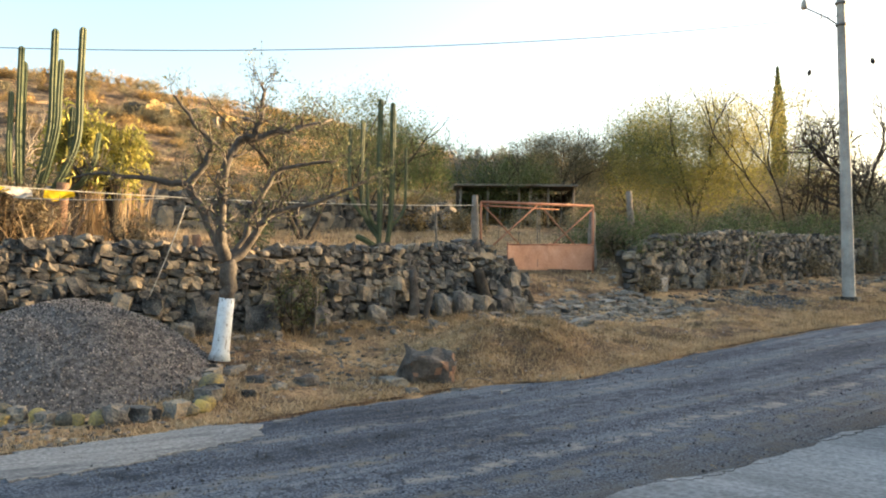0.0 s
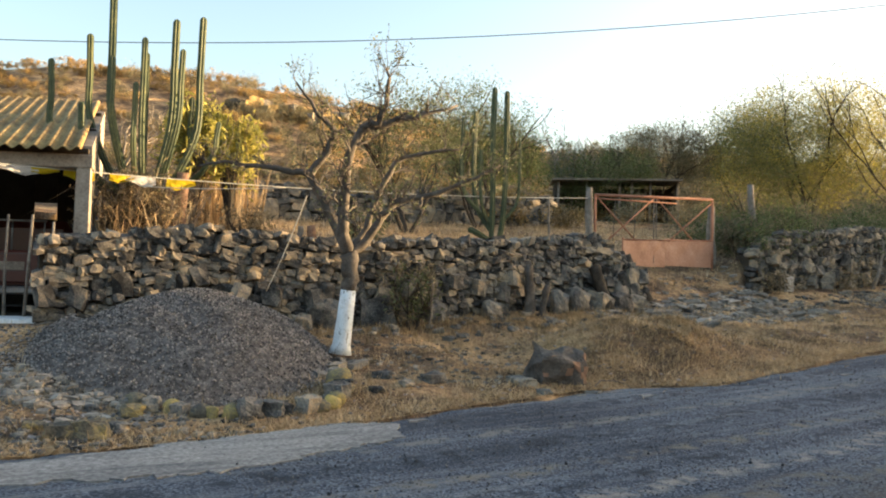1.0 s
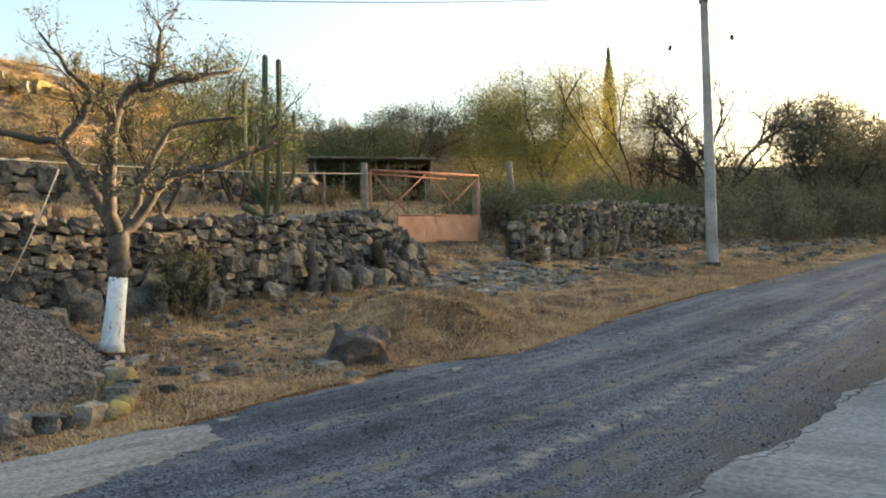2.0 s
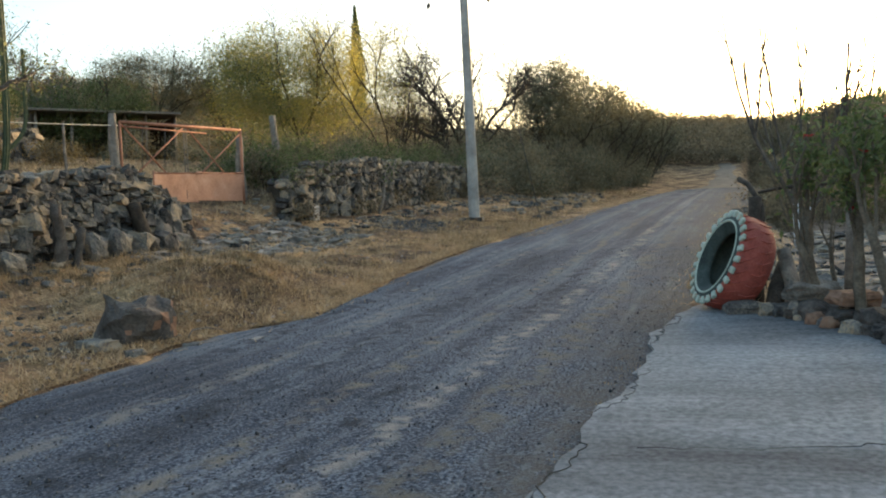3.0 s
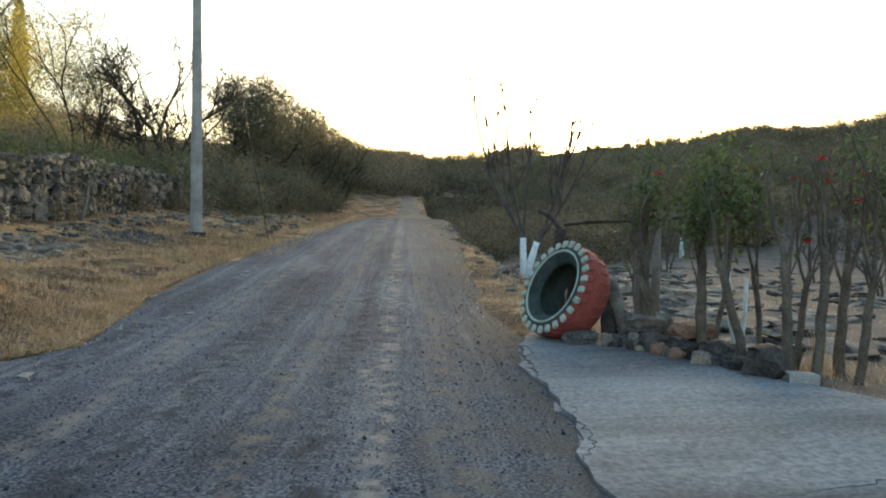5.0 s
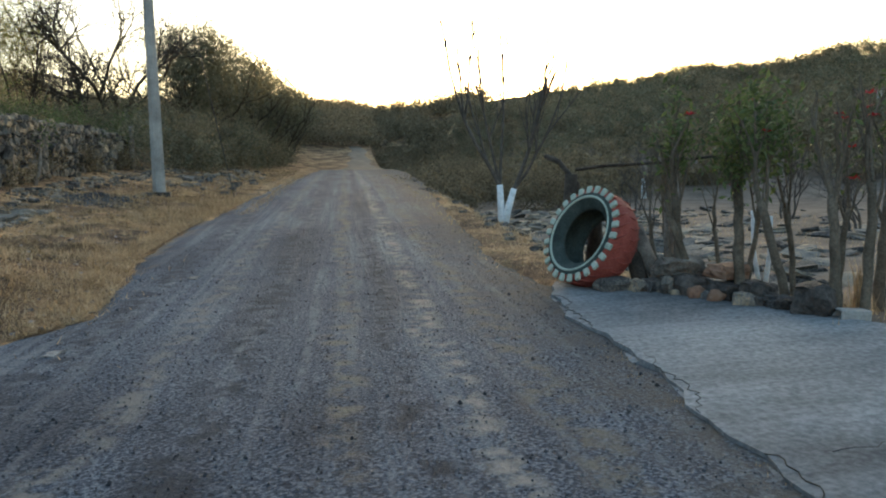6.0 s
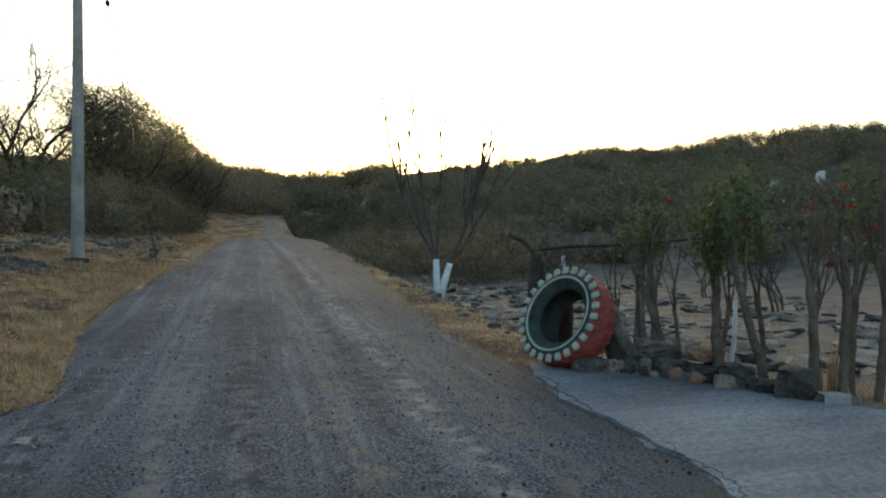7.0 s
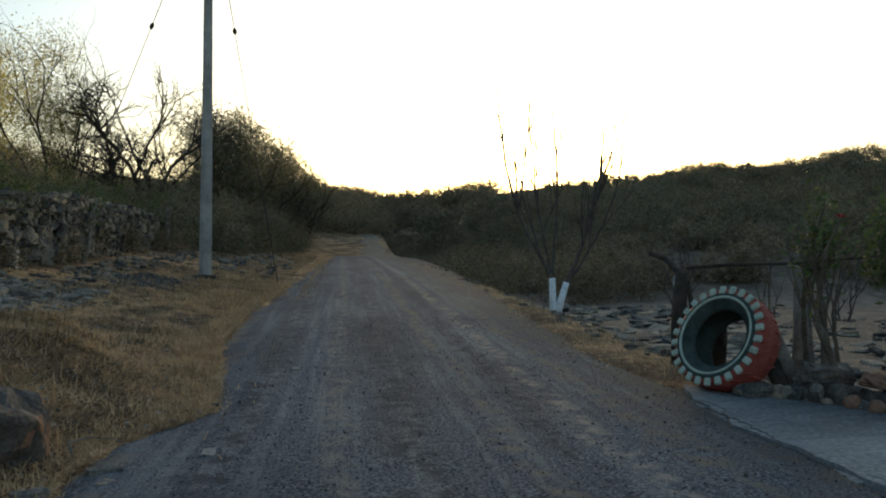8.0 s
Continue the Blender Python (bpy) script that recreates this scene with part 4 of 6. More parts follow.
def cactus(loc, arms, label, trunks=()):
    t = thing("cactus", loc, label, "cactus", "columnar cacti")
    for pts, rr in trunks:
        bm = bmesh.new()
        tube(bm, pts, [rr, rr * 0.9, rr * 0.8], 9, rough=0.15)
        # Thicker trunks take the reddish colour to imitate orange sunlight on them.
        part("trunk", bm, M_ROCKRED_SUNWOOD if rr > 0.115 else M_BARKDARK, t, "woody brown cactus trunk")
    for pts, rr in arms:
        bm = bmesh.new()
        column(bm, pts, rr * 0.66)
        part("arm", bm, M_CACTUS, t, smooth_on=False)
    return t

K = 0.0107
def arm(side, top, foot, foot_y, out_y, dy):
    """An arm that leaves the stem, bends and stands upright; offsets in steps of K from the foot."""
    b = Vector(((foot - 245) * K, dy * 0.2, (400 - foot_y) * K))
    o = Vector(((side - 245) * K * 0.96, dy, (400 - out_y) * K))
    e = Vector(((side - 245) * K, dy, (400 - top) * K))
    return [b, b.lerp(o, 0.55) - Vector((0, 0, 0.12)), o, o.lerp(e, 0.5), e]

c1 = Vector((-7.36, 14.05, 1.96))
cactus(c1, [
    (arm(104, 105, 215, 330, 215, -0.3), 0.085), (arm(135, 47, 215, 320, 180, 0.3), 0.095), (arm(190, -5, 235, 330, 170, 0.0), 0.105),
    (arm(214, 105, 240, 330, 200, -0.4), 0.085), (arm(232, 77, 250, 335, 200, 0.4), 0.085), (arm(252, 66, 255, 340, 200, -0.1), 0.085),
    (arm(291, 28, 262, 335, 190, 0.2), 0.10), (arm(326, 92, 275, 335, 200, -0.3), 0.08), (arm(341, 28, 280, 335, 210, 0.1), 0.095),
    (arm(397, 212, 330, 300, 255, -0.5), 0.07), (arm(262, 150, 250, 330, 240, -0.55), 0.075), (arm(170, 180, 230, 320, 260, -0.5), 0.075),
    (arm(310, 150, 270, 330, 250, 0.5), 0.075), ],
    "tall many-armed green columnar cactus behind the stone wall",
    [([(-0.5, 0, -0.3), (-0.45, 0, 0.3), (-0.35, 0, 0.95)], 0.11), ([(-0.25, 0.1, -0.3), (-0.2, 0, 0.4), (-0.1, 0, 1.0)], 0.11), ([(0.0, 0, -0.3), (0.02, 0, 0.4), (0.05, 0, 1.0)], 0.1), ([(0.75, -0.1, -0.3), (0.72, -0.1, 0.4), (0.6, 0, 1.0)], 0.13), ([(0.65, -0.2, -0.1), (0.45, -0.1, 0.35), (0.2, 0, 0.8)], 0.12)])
c2 = Vector((-1.33, 16.85, 2.2))
cactus(c2, [
    ([(0, 0, -0.2), (0.02, 0, 1.0), (0.0, 0, 2.0), (0.02, 0, 3.2)], 0.085), ([(0.1, 0.1, -0.1), (0.22, 0.1, 0.5), (0.27, 0.1, 1.6), (0.27, 0.1, 3.15)], 0.085),
    ([(0, 0, 0.3), (-0.3, 0.1, 0.8), (-0.38, 0.1, 1.6), (-0.36, 0.1, 2.75)], 0.07), ([(0, 0, 0.5), (-0.5, 0, 1.0), (-0.62, 0, 1.6), (-0.6, 0, 2.6)], 0.06),
    ([(0.2, 0.1, 0.5), (0.5, 0.2, 0.9), (0.55, 0.2, 1.5), (0.55, 0.2, 2.2)], 0.05), ([(0, 0, 0.1), (-0.25, -0.2, 0.25), (-0.4, -0.25, 0.32)], 0.09), ([(0, 0, 0.4), (-0.2, -0.2, 0.9), (-0.22, -0.2, 1.9)], 0.05)],
    "slim columnar cactus with two tall stems on the terrace")

def spray(name, loc, n, h, lean, r, mat, label, category, seed, foot=0.5):
    """A tuft of upright stalks."""
    g = np.random.default_rng(seed)
    v, f = [], []
    a = g.uniform(0, 2 * np.pi, n); k = g.uniform(0, 1, n) ** 0.5 * foot
    for i in range(n):
        b = np.array([math.cos(a[i]) * k[i], math.sin(a[i]) * k[i], -0.05])
        d = np.array([g.normal() * lean, g.normal() * lean, 1.0]); hh = h * g.uniform(0.6, 1.1)
        mid = b + d * hh * 0.55; top = b + d * hh + np.array([g.normal() * lean, g.normal() * lean, -abs(g.normal()) * lean]) * hh * 0.8
        w = np.array([math.cos(a[i] * 3), math.sin(a[i] * 3), 0]) * r
        q = len(v); v += [b - w, b + w, mid - w * 0.8, mid + w * 0.8, top]
        f += [(q, q + 1, q + 3, q + 2), (q + 2, q + 3, q + 4)]
    ob = new(name, mesh_from(name, [tuple(p) for p in v], f, mat)); ob.location = loc
    return tagged(ob, label, category, "", "stuff")

spray("reeds", (-6.55, 15.9, 2.3), 240, 1.7, 0.10, 0.012, M_STRAW, "clump of dry straw-coloured reeds behind the wall", "reeds", 3, 0.75)
spray("reeds", (-7.0, 13.6, 2.0), 160, 1.0, 0.35, 0.008, M_STRAW, "tangle of dry stalks on the wall top", "reeds", 4, 0.7)
def drooping(loc, seed, w, h, mat, label):
    t = thing("bush", loc, label, "bush")
    g = random.Random(seed)
    bm = bmesh.new(); pts = []
    for i in range(80):
        a = g.uniform(0, 6.28); k = g.uniform(0.2, 1) * w
        top = Vector((math.cos(a) * k * 0.7, math.sin(a) * k * 0.7, h * g.uniform(0.75, 1.05)))
        end = Vector((math.cos(a) * k, math.sin(a) * k, top.z - h * g.uniform(0.2, 0.5)))
        line = [Vector((0, 0, 0)), top * 0.6 + Vector((0, 0, h * 0.1)), top, end]
        tube(bm, line, [0.012, 0.009, 0.006, 0.003], 3, cap=False)
        for j in range(34):
            k2 = j / 34
            q = top.lerp(end, k2) if j > 10 else line[1].lerp(top, j / 11)
            pts.append(q + Vector((g.gauss(0, 0.05), g.gauss(0, 0.05), g.gauss(0, 0.06))))
    part("stem", bm, M_BARK, t)
    card_object("crown", [tuple(p) for p in pts], 0.035, mat, t, long=2.4)
drooping((-6.8, 15.0, 2.3), 8, 0.85, 2.5, M_BAMBOO, "drooping yellow-green shrub beside the cactus")
drooping((-6.25, 15.4, 2.4), 9, 0.7, 2.1, M_BAMBOO, "drooping yellow-green shrub behind the dry reeds")
bush((-7.2, 13.5, 2.0), (0.9, 0.5, 0.6), 40, 30, 0.03, M_BRUSH, "leafless tangled brush at the cactus foot", 12, 6, 1.2)
bush((-5.6, 14.5, 2.1), (0.7, 0.4, 0.3), 16, 20, 0.03, M_BRUSH, "low dry brush on the terrace edge", 13, 5, 1.0)
spray("brushwood", (-7.05, 13.9, 2.0), 190, 1.5, 0.35, 0.009, M_DEADWOOD, "tangle of bare grey sticks before the cactus", "brushwood", 5, 0.6)
# sawn trunks; the reddish ones have orange sunlight put into their colour
post(3.15, 15.2, 1.15, 0.13, (0.05, 0), "thick sawn trunk behind the wall, tinted as if in orange sun", "stump", M_ROCKRED_SUNWOOD, "sawn stumps", 0.2, 0.08)
post(2.65, 15.1, 0.95, 0.10, (-0.25, 0), "leaning sawn trunk behind the wall, tinted as if in orange sun", "stump", M_ROCKRED_SUNWOOD, "sawn stumps", 0.2, 0.08)
post(5.25, 14.4, 0.42, 0.09, (0.02, 0), "short sawn stump on the terrace, tinted as if in orange sun", "stump", M_ROCKRED_SUNWOOD, "sawn stumps", 0.1, 0.05)
post(5.1, 14.45, 0.40, 0.06, (-0.02, 0), "short grey stump on the terrace", "stump", M_DEADWOOD, "sawn stumps", 0.1, 0.05)
post(8.95, 12.8, 0.95, 0.085, (-0.05, 0.02), "weathered broken trunk in front of the wall", "stump", M_BARK, "trunks before the wall", 0.15, 0.35)
post(9.12, 12.75, 0.6, 0.06, (0.12, 0.02), "thin split trunk in front of the wall", "stump", M_BARK, "trunks before the wall", 0.15, 0.35)
post(6.75, 12.7, 0.75, 0.02, (0.05, 0.0), "thin grey stake before the wall", "stake", M_DEADWOOD, "trunks before the wall", 0.1, 0.1)
for q, (s, u, h, ln) in enumerate(((11.5, 13.0, 0.95, (-0.25, 0.2)), (12.0, 13.1, 0.95, (-0.42, 0.15)), (12.35, 13.2, 0.8, (-0.5, 0.2)), (10.9, 12.8, 0.7, (-0.3, 0.15)))):
    post(s, u, h + 0.15, 0.17 - 0.015 * q, ln, "dark fallen log leaning on the wall end", "log", M_BARKDARK if q else M_DEADWOOD, "logs by the gate", 0.1, 0.2)

# shrubs growing before and on the wall
bush(P(6.4, 12.75), (0.5, 0.4, 0.6), 22, 22, 0.03, M_LEAF, "thin leafy shrub growing against the wall", 21, 5, 0.5, core=0.12)
bush(P(6.0, 13.9), (0.55, 0.4, 0.4), 18, 20, 0.03, M_LEAF, "small green shrub on the wall top", 22, 5, 0.5, core=0.12)
bush(P(10.3, 14.3), (0.35, 0.3, 0.25), 10, 12, 0.03, M_BRUSH, "dry twiggy shrub behind the wall", 23, 5, 1.5)

# trees and thicket up the terrace and along the road
def leafy_tree(loc, h, rad, seed, mat, label, n=90, per=60, size=0.07, bark=None, group="", depth=3, r=0.07, lean=0.0, twig=0.15):
    t = thing("tree", loc, label, "tree", group)
    g = random.Random(seed)
    bm = bmesh.new(); tips = []
    for i in range(3):
        a = 2.1 * i + g.uniform(-0.4, 0.4)
        grow(bm, tips, g, (0, 0, -0.2), Vector((math.cos(a) * 0.45 + lean, math.sin(a) * 0.45, 1)), h * 0.55, r, depth, 0.85, 0.22, 0.08, 3, 0.68)
    part("trunk", bm, bark or M_BARKDARK, t)
    pts = clump_points(n, per, rad, min(rad) * 0.17, seed) + np.array([0, 0, h - rad[2]])
    card_object("crown", pts, size, mat, t)
    if twig:
        card_object("brushwood", pts[:: max(1, int(1 / twig))], size * 0.5, M_BRUSH, t, long=5.0)
    return t

def bare_tree(loc, h, seed, label, bark=None, spread=0.9, depth=4, stems=3, r=0.1, group="", flat=0.0, kids=3, open_=0.5, leaves=0, leaf_mat=None, name="tree"):
    t = thing(name, loc, label, "tree", group)
    g = random.Random(seed)
    tips = []
    for i in range(stems):
        bm = bmesh.new()
        a = 2 * math.pi * i / stems + g.uniform(-0.5, 0.5)
        grow(bm, tips, g, (0.05 * math.cos(a), 0.05 * math.sin(a), -0.2), Vector((math.cos(a) * open_, math.sin(a) * open_, 1)), h * 0.42, r, depth, spread, 0.26, 0.1 - flat, kids, 0.7)
        part("stem", bm, bark or M_BARKDARK, t)
    if leaves:
        card_object("crown", leaf_points(tips, leaves, 0.12, seed), 0.05, leaf_mat or M_BRUSH, t)
    return t

leafy_tree(P(34.0, 24.0), 7.5, (4.3, 3.8, 3.3), 31, M_LEAFMIX, "yellow-green pepper tree with a rounded airy crown", 330, 270, 0.031)
leafy_tree(P(35.8, 28.6), 6.6, (3.2, 3.0, 2.6), 32, M_LEAF, "olive-green tree behind the pepper tree", 130, 260, 0.03)
leafy_tree(P(10.5, 20.6), 4.4, (2.3, 1.6, 1.6), 33, M_LEAF, "dull green tree behind the cactus on the terrace", 90, 130, 0.022)
leafy_tree(P(14.9, 23.6), 5.0, (2.3, 1.9, 1.7), 46, M_LEAFGREEN, "dark grey-green tree behind the terrace wall", 90, 150, 0.025, r=0.06, depth=2, twig=0.4)
leafy_tree(P(27.5, 31.0), 3.8, (3.4, 2.4, 1.8), 34, M_LEAFGREEN, "dark green bushy tree beyond the shed", 130, 220, 0.03)
leafy_tree(P(32, 31), 5.6, (3.8, 2.4, 1.8), 35, M_BRUSHG, "dull dark bushy tree beyond the gate", 130, 220, 0.03)
leafy_tree(P(24.5, 36.0), 5.2, (3.8, 2.8, 2.0), 36, M_LEAFGREEN, "dark green tree on the slope behind the shed", 130, 220, 0.033)
bare_tree(P(26.2, 32.5), 5.8, 37, "bare grey tree on the slope behind the shed", M_DEADWOOD, depth=4)
bare_tree(P(6.0, 46.0), 5.4, 38, "bare grey tree on the hillside", M_DEADWOOD, depth=4)
bare_tree(P(9.0, 44.0), 4.8, 39, "bare thorny tree on the hillside", M_DEADWOOD, depth=4)
leafy_tree(P(41.7, 21.3), 7.2, (2.5, 2.2, 2.6), 40, M_LEAF, "grey-green tree beside the cypress", 110, 130, 0.024, twig=0.6)
bare_tree(P(35.2, 15.6), 7.6, 41, "dark bare umbrella-shaped thorn tree above the road", M_BARKDARK, 0.95, 5, 3, 0.14, flat=0.07, open_=0.8, kids=4)
def twiggy_tree(loc, h, rad, seed, label, group):
    """A thorn tree whose crown is mostly fine twigs."""
    t = bare_tree(loc, h, seed, label, M_BARKDARK, 0.95, 3, 4, 0.08, group, open_=0.6)
    pts = clump_points(120, 75, rad, min(rad) * 0.2, seed) + np.array([0, 0, h - rad[2] * 0.9])
    card_object("brushwood", pts, 0.03, M_BRUSHG, t, long=6.0)
    card_object("crown", pts[::2] + 0.05, 0.03, M_BRUSHG, t)
for i, (s, u, h) in enumerate(((43.5, 13.8, 7.2), (47, 13.4, 7.6), (51, 12.4, 7.2), (56, 11.8, 6.8), (61, 11.0, 6.4), (68, 10.6, 5.6), (76, 10.6, 4.6))):
    twiggy_tree(P(s, u), h, (2.6, 2.4, h * 0.36), 50 + i, "twiggy grey-green thorn tree beside the road", "roadside thorn trees")

leafy_tree((15.6, 35.2, ground_at(15.6, 35.2)), 7.6, (2.1, 1.9, 2.6), 45, M_LEAFYEL, "tall airy yellowish tree above the wall", 120, 60, 0.03, r=0.05, depth=3, twig=0.6)

def cypress():
    t = thing("cypress", (28.9, 65.6, ground_at(28.9, 65.6)), "slender dark columnar cypress behind the thicket", "tree")
    bm = bmesh.new(); tube(bm, [(0, 0, -0.2), (0, 0, 10.2)], [0.16, 0.03], 7); part("trunk", bm, M_BARKDARK, t)
    g = np.random.default_rng(5)
    z = g.uniform(0.5, 10.8, 2600); a = g.uniform(0, 6.28, 2600)
    r = 0.62 * np.clip((11.0 - z) / 5.0, 0.05, 1) * g.uniform(0.5, 1.1, 2600)
    card_object("crown", np.stack([r * np.cos(a), r * np.sin(a), z], axis=1), 0.12, M_LEAFGREEN, t, squash=2.5)
cypress()

# thicket: far too many shrubs to count
def thicket(name, places, mat, size, per, label, seed, twig_mat=None, twig=0.5):
    g = np.random.default_rng(seed)
    P_, T_ = [], []
    for x, y, r, h in places:
        k = max(3, int(5 * r))
        pts = clump_points(k + 5, per, (r, r, h * 0.55), min(r, h) * 0.22, int(g.integers(1e6)))
        pts[:, 2] += h * 0.5
        pts = pts[pts[:, 2] > -0.1]
        pts += np.array([x, y, 0]); pts[:, 2] += ground_at(x, y)
        P_.append(pts)
        if twig:
            q = clump_points(k + 5, int(per * twig) + 1, (r * 1.1, r * 1.1, h * 0.62), min(r, h) * 0.25, int(g.integers(1e6)))
            q[:, 2] += h * 0.5; q = q[q[:, 2] > 0]; q += np.array([x, y, 0]); q[:, 2] += ground_at(x, y); T_.append(q)
    card_object(name, np.concatenate(P_), size, mat, None, kind="stuff", label=label, category="shrubs")
    if twig:
        card_object("brushwood", np.concatenate(T_), size * 0.5, twig_mat or M_BRUSH, None, long=5.0, kind="stuff", label="dry leafless twigs among the shrubs", category="shrubs")

def spread(n, f, seed):
    g = random.Random(seed)
    out = []
    while len(out) < n:
        q = f(g)
        if q:
            out.append(q)
    return out

def along_wall(g):
    s, u = g.uniform(16.6, 34), g.uniform(13.9, 16.8)
    x, y = xy(s, u)
    return (x, y, g.uniform(0.5, 1.0), g.uniform(0.7, 1.5))
thicket("thicket", spread(70, along_wall, 1), M_LEAFGREEN, 0.022, 130, "dense dark green thicket behind the stone wall", 61)
def along_wall2(g):
    s, u = g.uniform(16.4, 30), g.uniform(13.3, 14.2)
    x, y = xy(s, u)
    return (x, y, g.uniform(0.35, 0.6), g.uniform(0.5, 0.9))
thicket("creeper", [(x, y, r, h) for x, y, r, h in spread(26, along_wall2, 2)], M_BRUSH, 0.03, 26, "brown dry creeper hanging over the stone wall", 62, twig=1.0)
def roadside(g):
    s, u = g.uniform(29, 95), 10.8 + abs(g.gauss(0, 4.5))
    x, y = xy(s, u)
    return (x, y, g.uniform(0.8, 1.7), g.uniform(1.2, 2.9))
thicket("thicket", spread(150, roadside, 3), M_BRUSHG, 0.036, 130, "dull green roadside thicket along the far road", 63)
def roadside_r(g):
    s, u = g.uniform(26, 95), 2.2 - abs(g.gauss(0, 5))
    x, y = xy(s, u)
    return (x, y, g.uniform(0.7, 1.6), g.uniform(0.8, 2.0))
thicket("thicket", spread(120, roadside_r, 4), M_BRUSH, 0.036, 120, "brown scrub below the far road", 64)

def polar(az0, az1, r0, r1, rad, h):
    def f(g):
        az, r = radians(g.uniform(az0, az1)), r0 + (r1 - r0) * g.random() ** 0.8
        x, y = -math.sin(az) * r, 4 + math.cos(az) * r
        s, u = su(x, y)
        if 2.6 < u < 10.4 and -40 < s < 74:
            return None
        return (x, y, g.uniform(*rad), g.uniform(*h))
    return f
thicket("scrub", spread(560, polar(-112, -56, 36, 84, (0.8, 1.9), (0.8, 1.9)), 5), M_BRUSHG, 0.055, 75, "dull green scrub covering the shaded hillside", 65, twig=0.4)
thicket("scrub", spread(480, polar(-112, -56, 31, 83, (0.8, 1.8), (0.7, 1.6)), 6), M_BRUSH, 0.055, 72, "brown scrub covering the shaded hillside", 66, twig=0.4)
thicket("scrub", spread(420, polar(-14, 50, 36, 76, (0.8, 2.2), (0.25, 0.7)), 7), M_BRUSHGOLD, 0.034, 90, "golden dry scrub on the sunlit hill", 67, M_BRUSHGOLD, 0.5)
thicket("scrub", spread(330, polar(-14, 50, 30, 72, (0.5, 1.3), (0.5, 1.4)), 8), M_BRUSHG, 0.036, 90, "dull green shrubs dotted over the hill", 68)
thicket("scrub", spread(200, polar(-46, -4, 42, 78, (1.0, 2.0), (1.2, 2.4)), 9), M_BRUSHG, 0.045, 90, "dull green scrub woodland on the skyline", 69)
thicket("scrub", spread(60, polar(-3, 28, 24, 36, (0.5, 1.1), (0.5, 1.1)), 10), M_BRUSHGOLD, 0.03, 90, "golden brown shrubs at the foot of the hill", 70, M_BRUSH, 0.8)

thicket("scrub", spread(330, polar(-62, -40, 76, 132, (1.2, 2.4), (1.2, 2.6)), 11), M_BRUSH, 0.10, 30, "brown scrub on the slope where the road ends", 79, twig=0.4)

# rock outcrop on the hill brow
def outcrop():
    g = random.Random(9)
    t = thing("outcrop", (0, 0, 0), "pale rock ledge on the brow of the hill", "rock")
    for i in range(16):
        az = radians(13.0 + i * 0.65 + g.uniform(-0.3, 0.3)); r = 63 + g.uniform(-1, 1)
        x, y = -math.sin(az) * r, 4 + math.cos(az) * r
        ob = new("ledge", stone_mesh(200 + i, 0.7, M_ROOFTILE if i % 3 else M_STONE, 3, "ledge")); ob.parent = t
        ob.matrix_basis = pose(x, y, ground_at(x, y) + 0.3, 0, 0, g.uniform(0, 180)) @ Matrix.Diagonal((g.uniform(0.9, 2), g.uniform(1, 2), g.uniform(0.9, 1.8), 1))
outcrop()

bush(P(17.0, 14.5), (0.7, 0.4, 0.5), 30, 26, 0.028, M_BRUSH, "dark leafless brush beside the gate post", 24, 7, 1.5)
bush(P(18.2, 14.4), (0.7, 0.4, 0.45), 24, 24, 0.028, M_BRUSH, "dark leafless brush on the wall end", 25, 6, 1.5)

stem = thing("sapling", P(20.6, 13.2), "pale leaning sapling trunk before the far wall", "sapling")
tips_ = []
g_ = random.Random(3)
pts_, _ = wander(g_, (0, 0, -0.1), (0.45, 0.1, 1), 1.5, 6, 0.12)
bm = bmesh.new(); tube(bm, pts_, [0.06, 0.055, 0.05, 0.045, 0.038, 0.03, 0.022], 8, rough=0.06); part("trunk", bm, M_DEADWOOD, stem)
for k_ in (3, 4, 5, 6):
    bm = bmesh.new()
    grow(bm, tips_, g_, pts_[k_], (g_.uniform(-0.8, 0.8), g_.uniform(-0.8, 0.8), 0.8), 0.55, 0.018, 0)
    part("branch", bm, M_DEADWOOD, stem)
card_object("crown", leaf_points(tips_, 14, 0.12, 3), 0.03, M_LEAFGREEN, stem)

# ---- gravel heap and its stone edging ----
def heap_z(x, y):
    q = math.sqrt(((x + 4.82) / 2.0) ** 2 + ((y - 10.8) / 2.0) ** 2) * (1 + 0.06 * math.sin(2 * math.atan2(y - 10.8, x + 4.82) + 1))
    return 0.68 * (1 - q ** 2.2) * (1 + 0.05 * math.sin(3.1 * x) * math.sin(2.7 * y + 1)) if q < 1.1 else -0.2

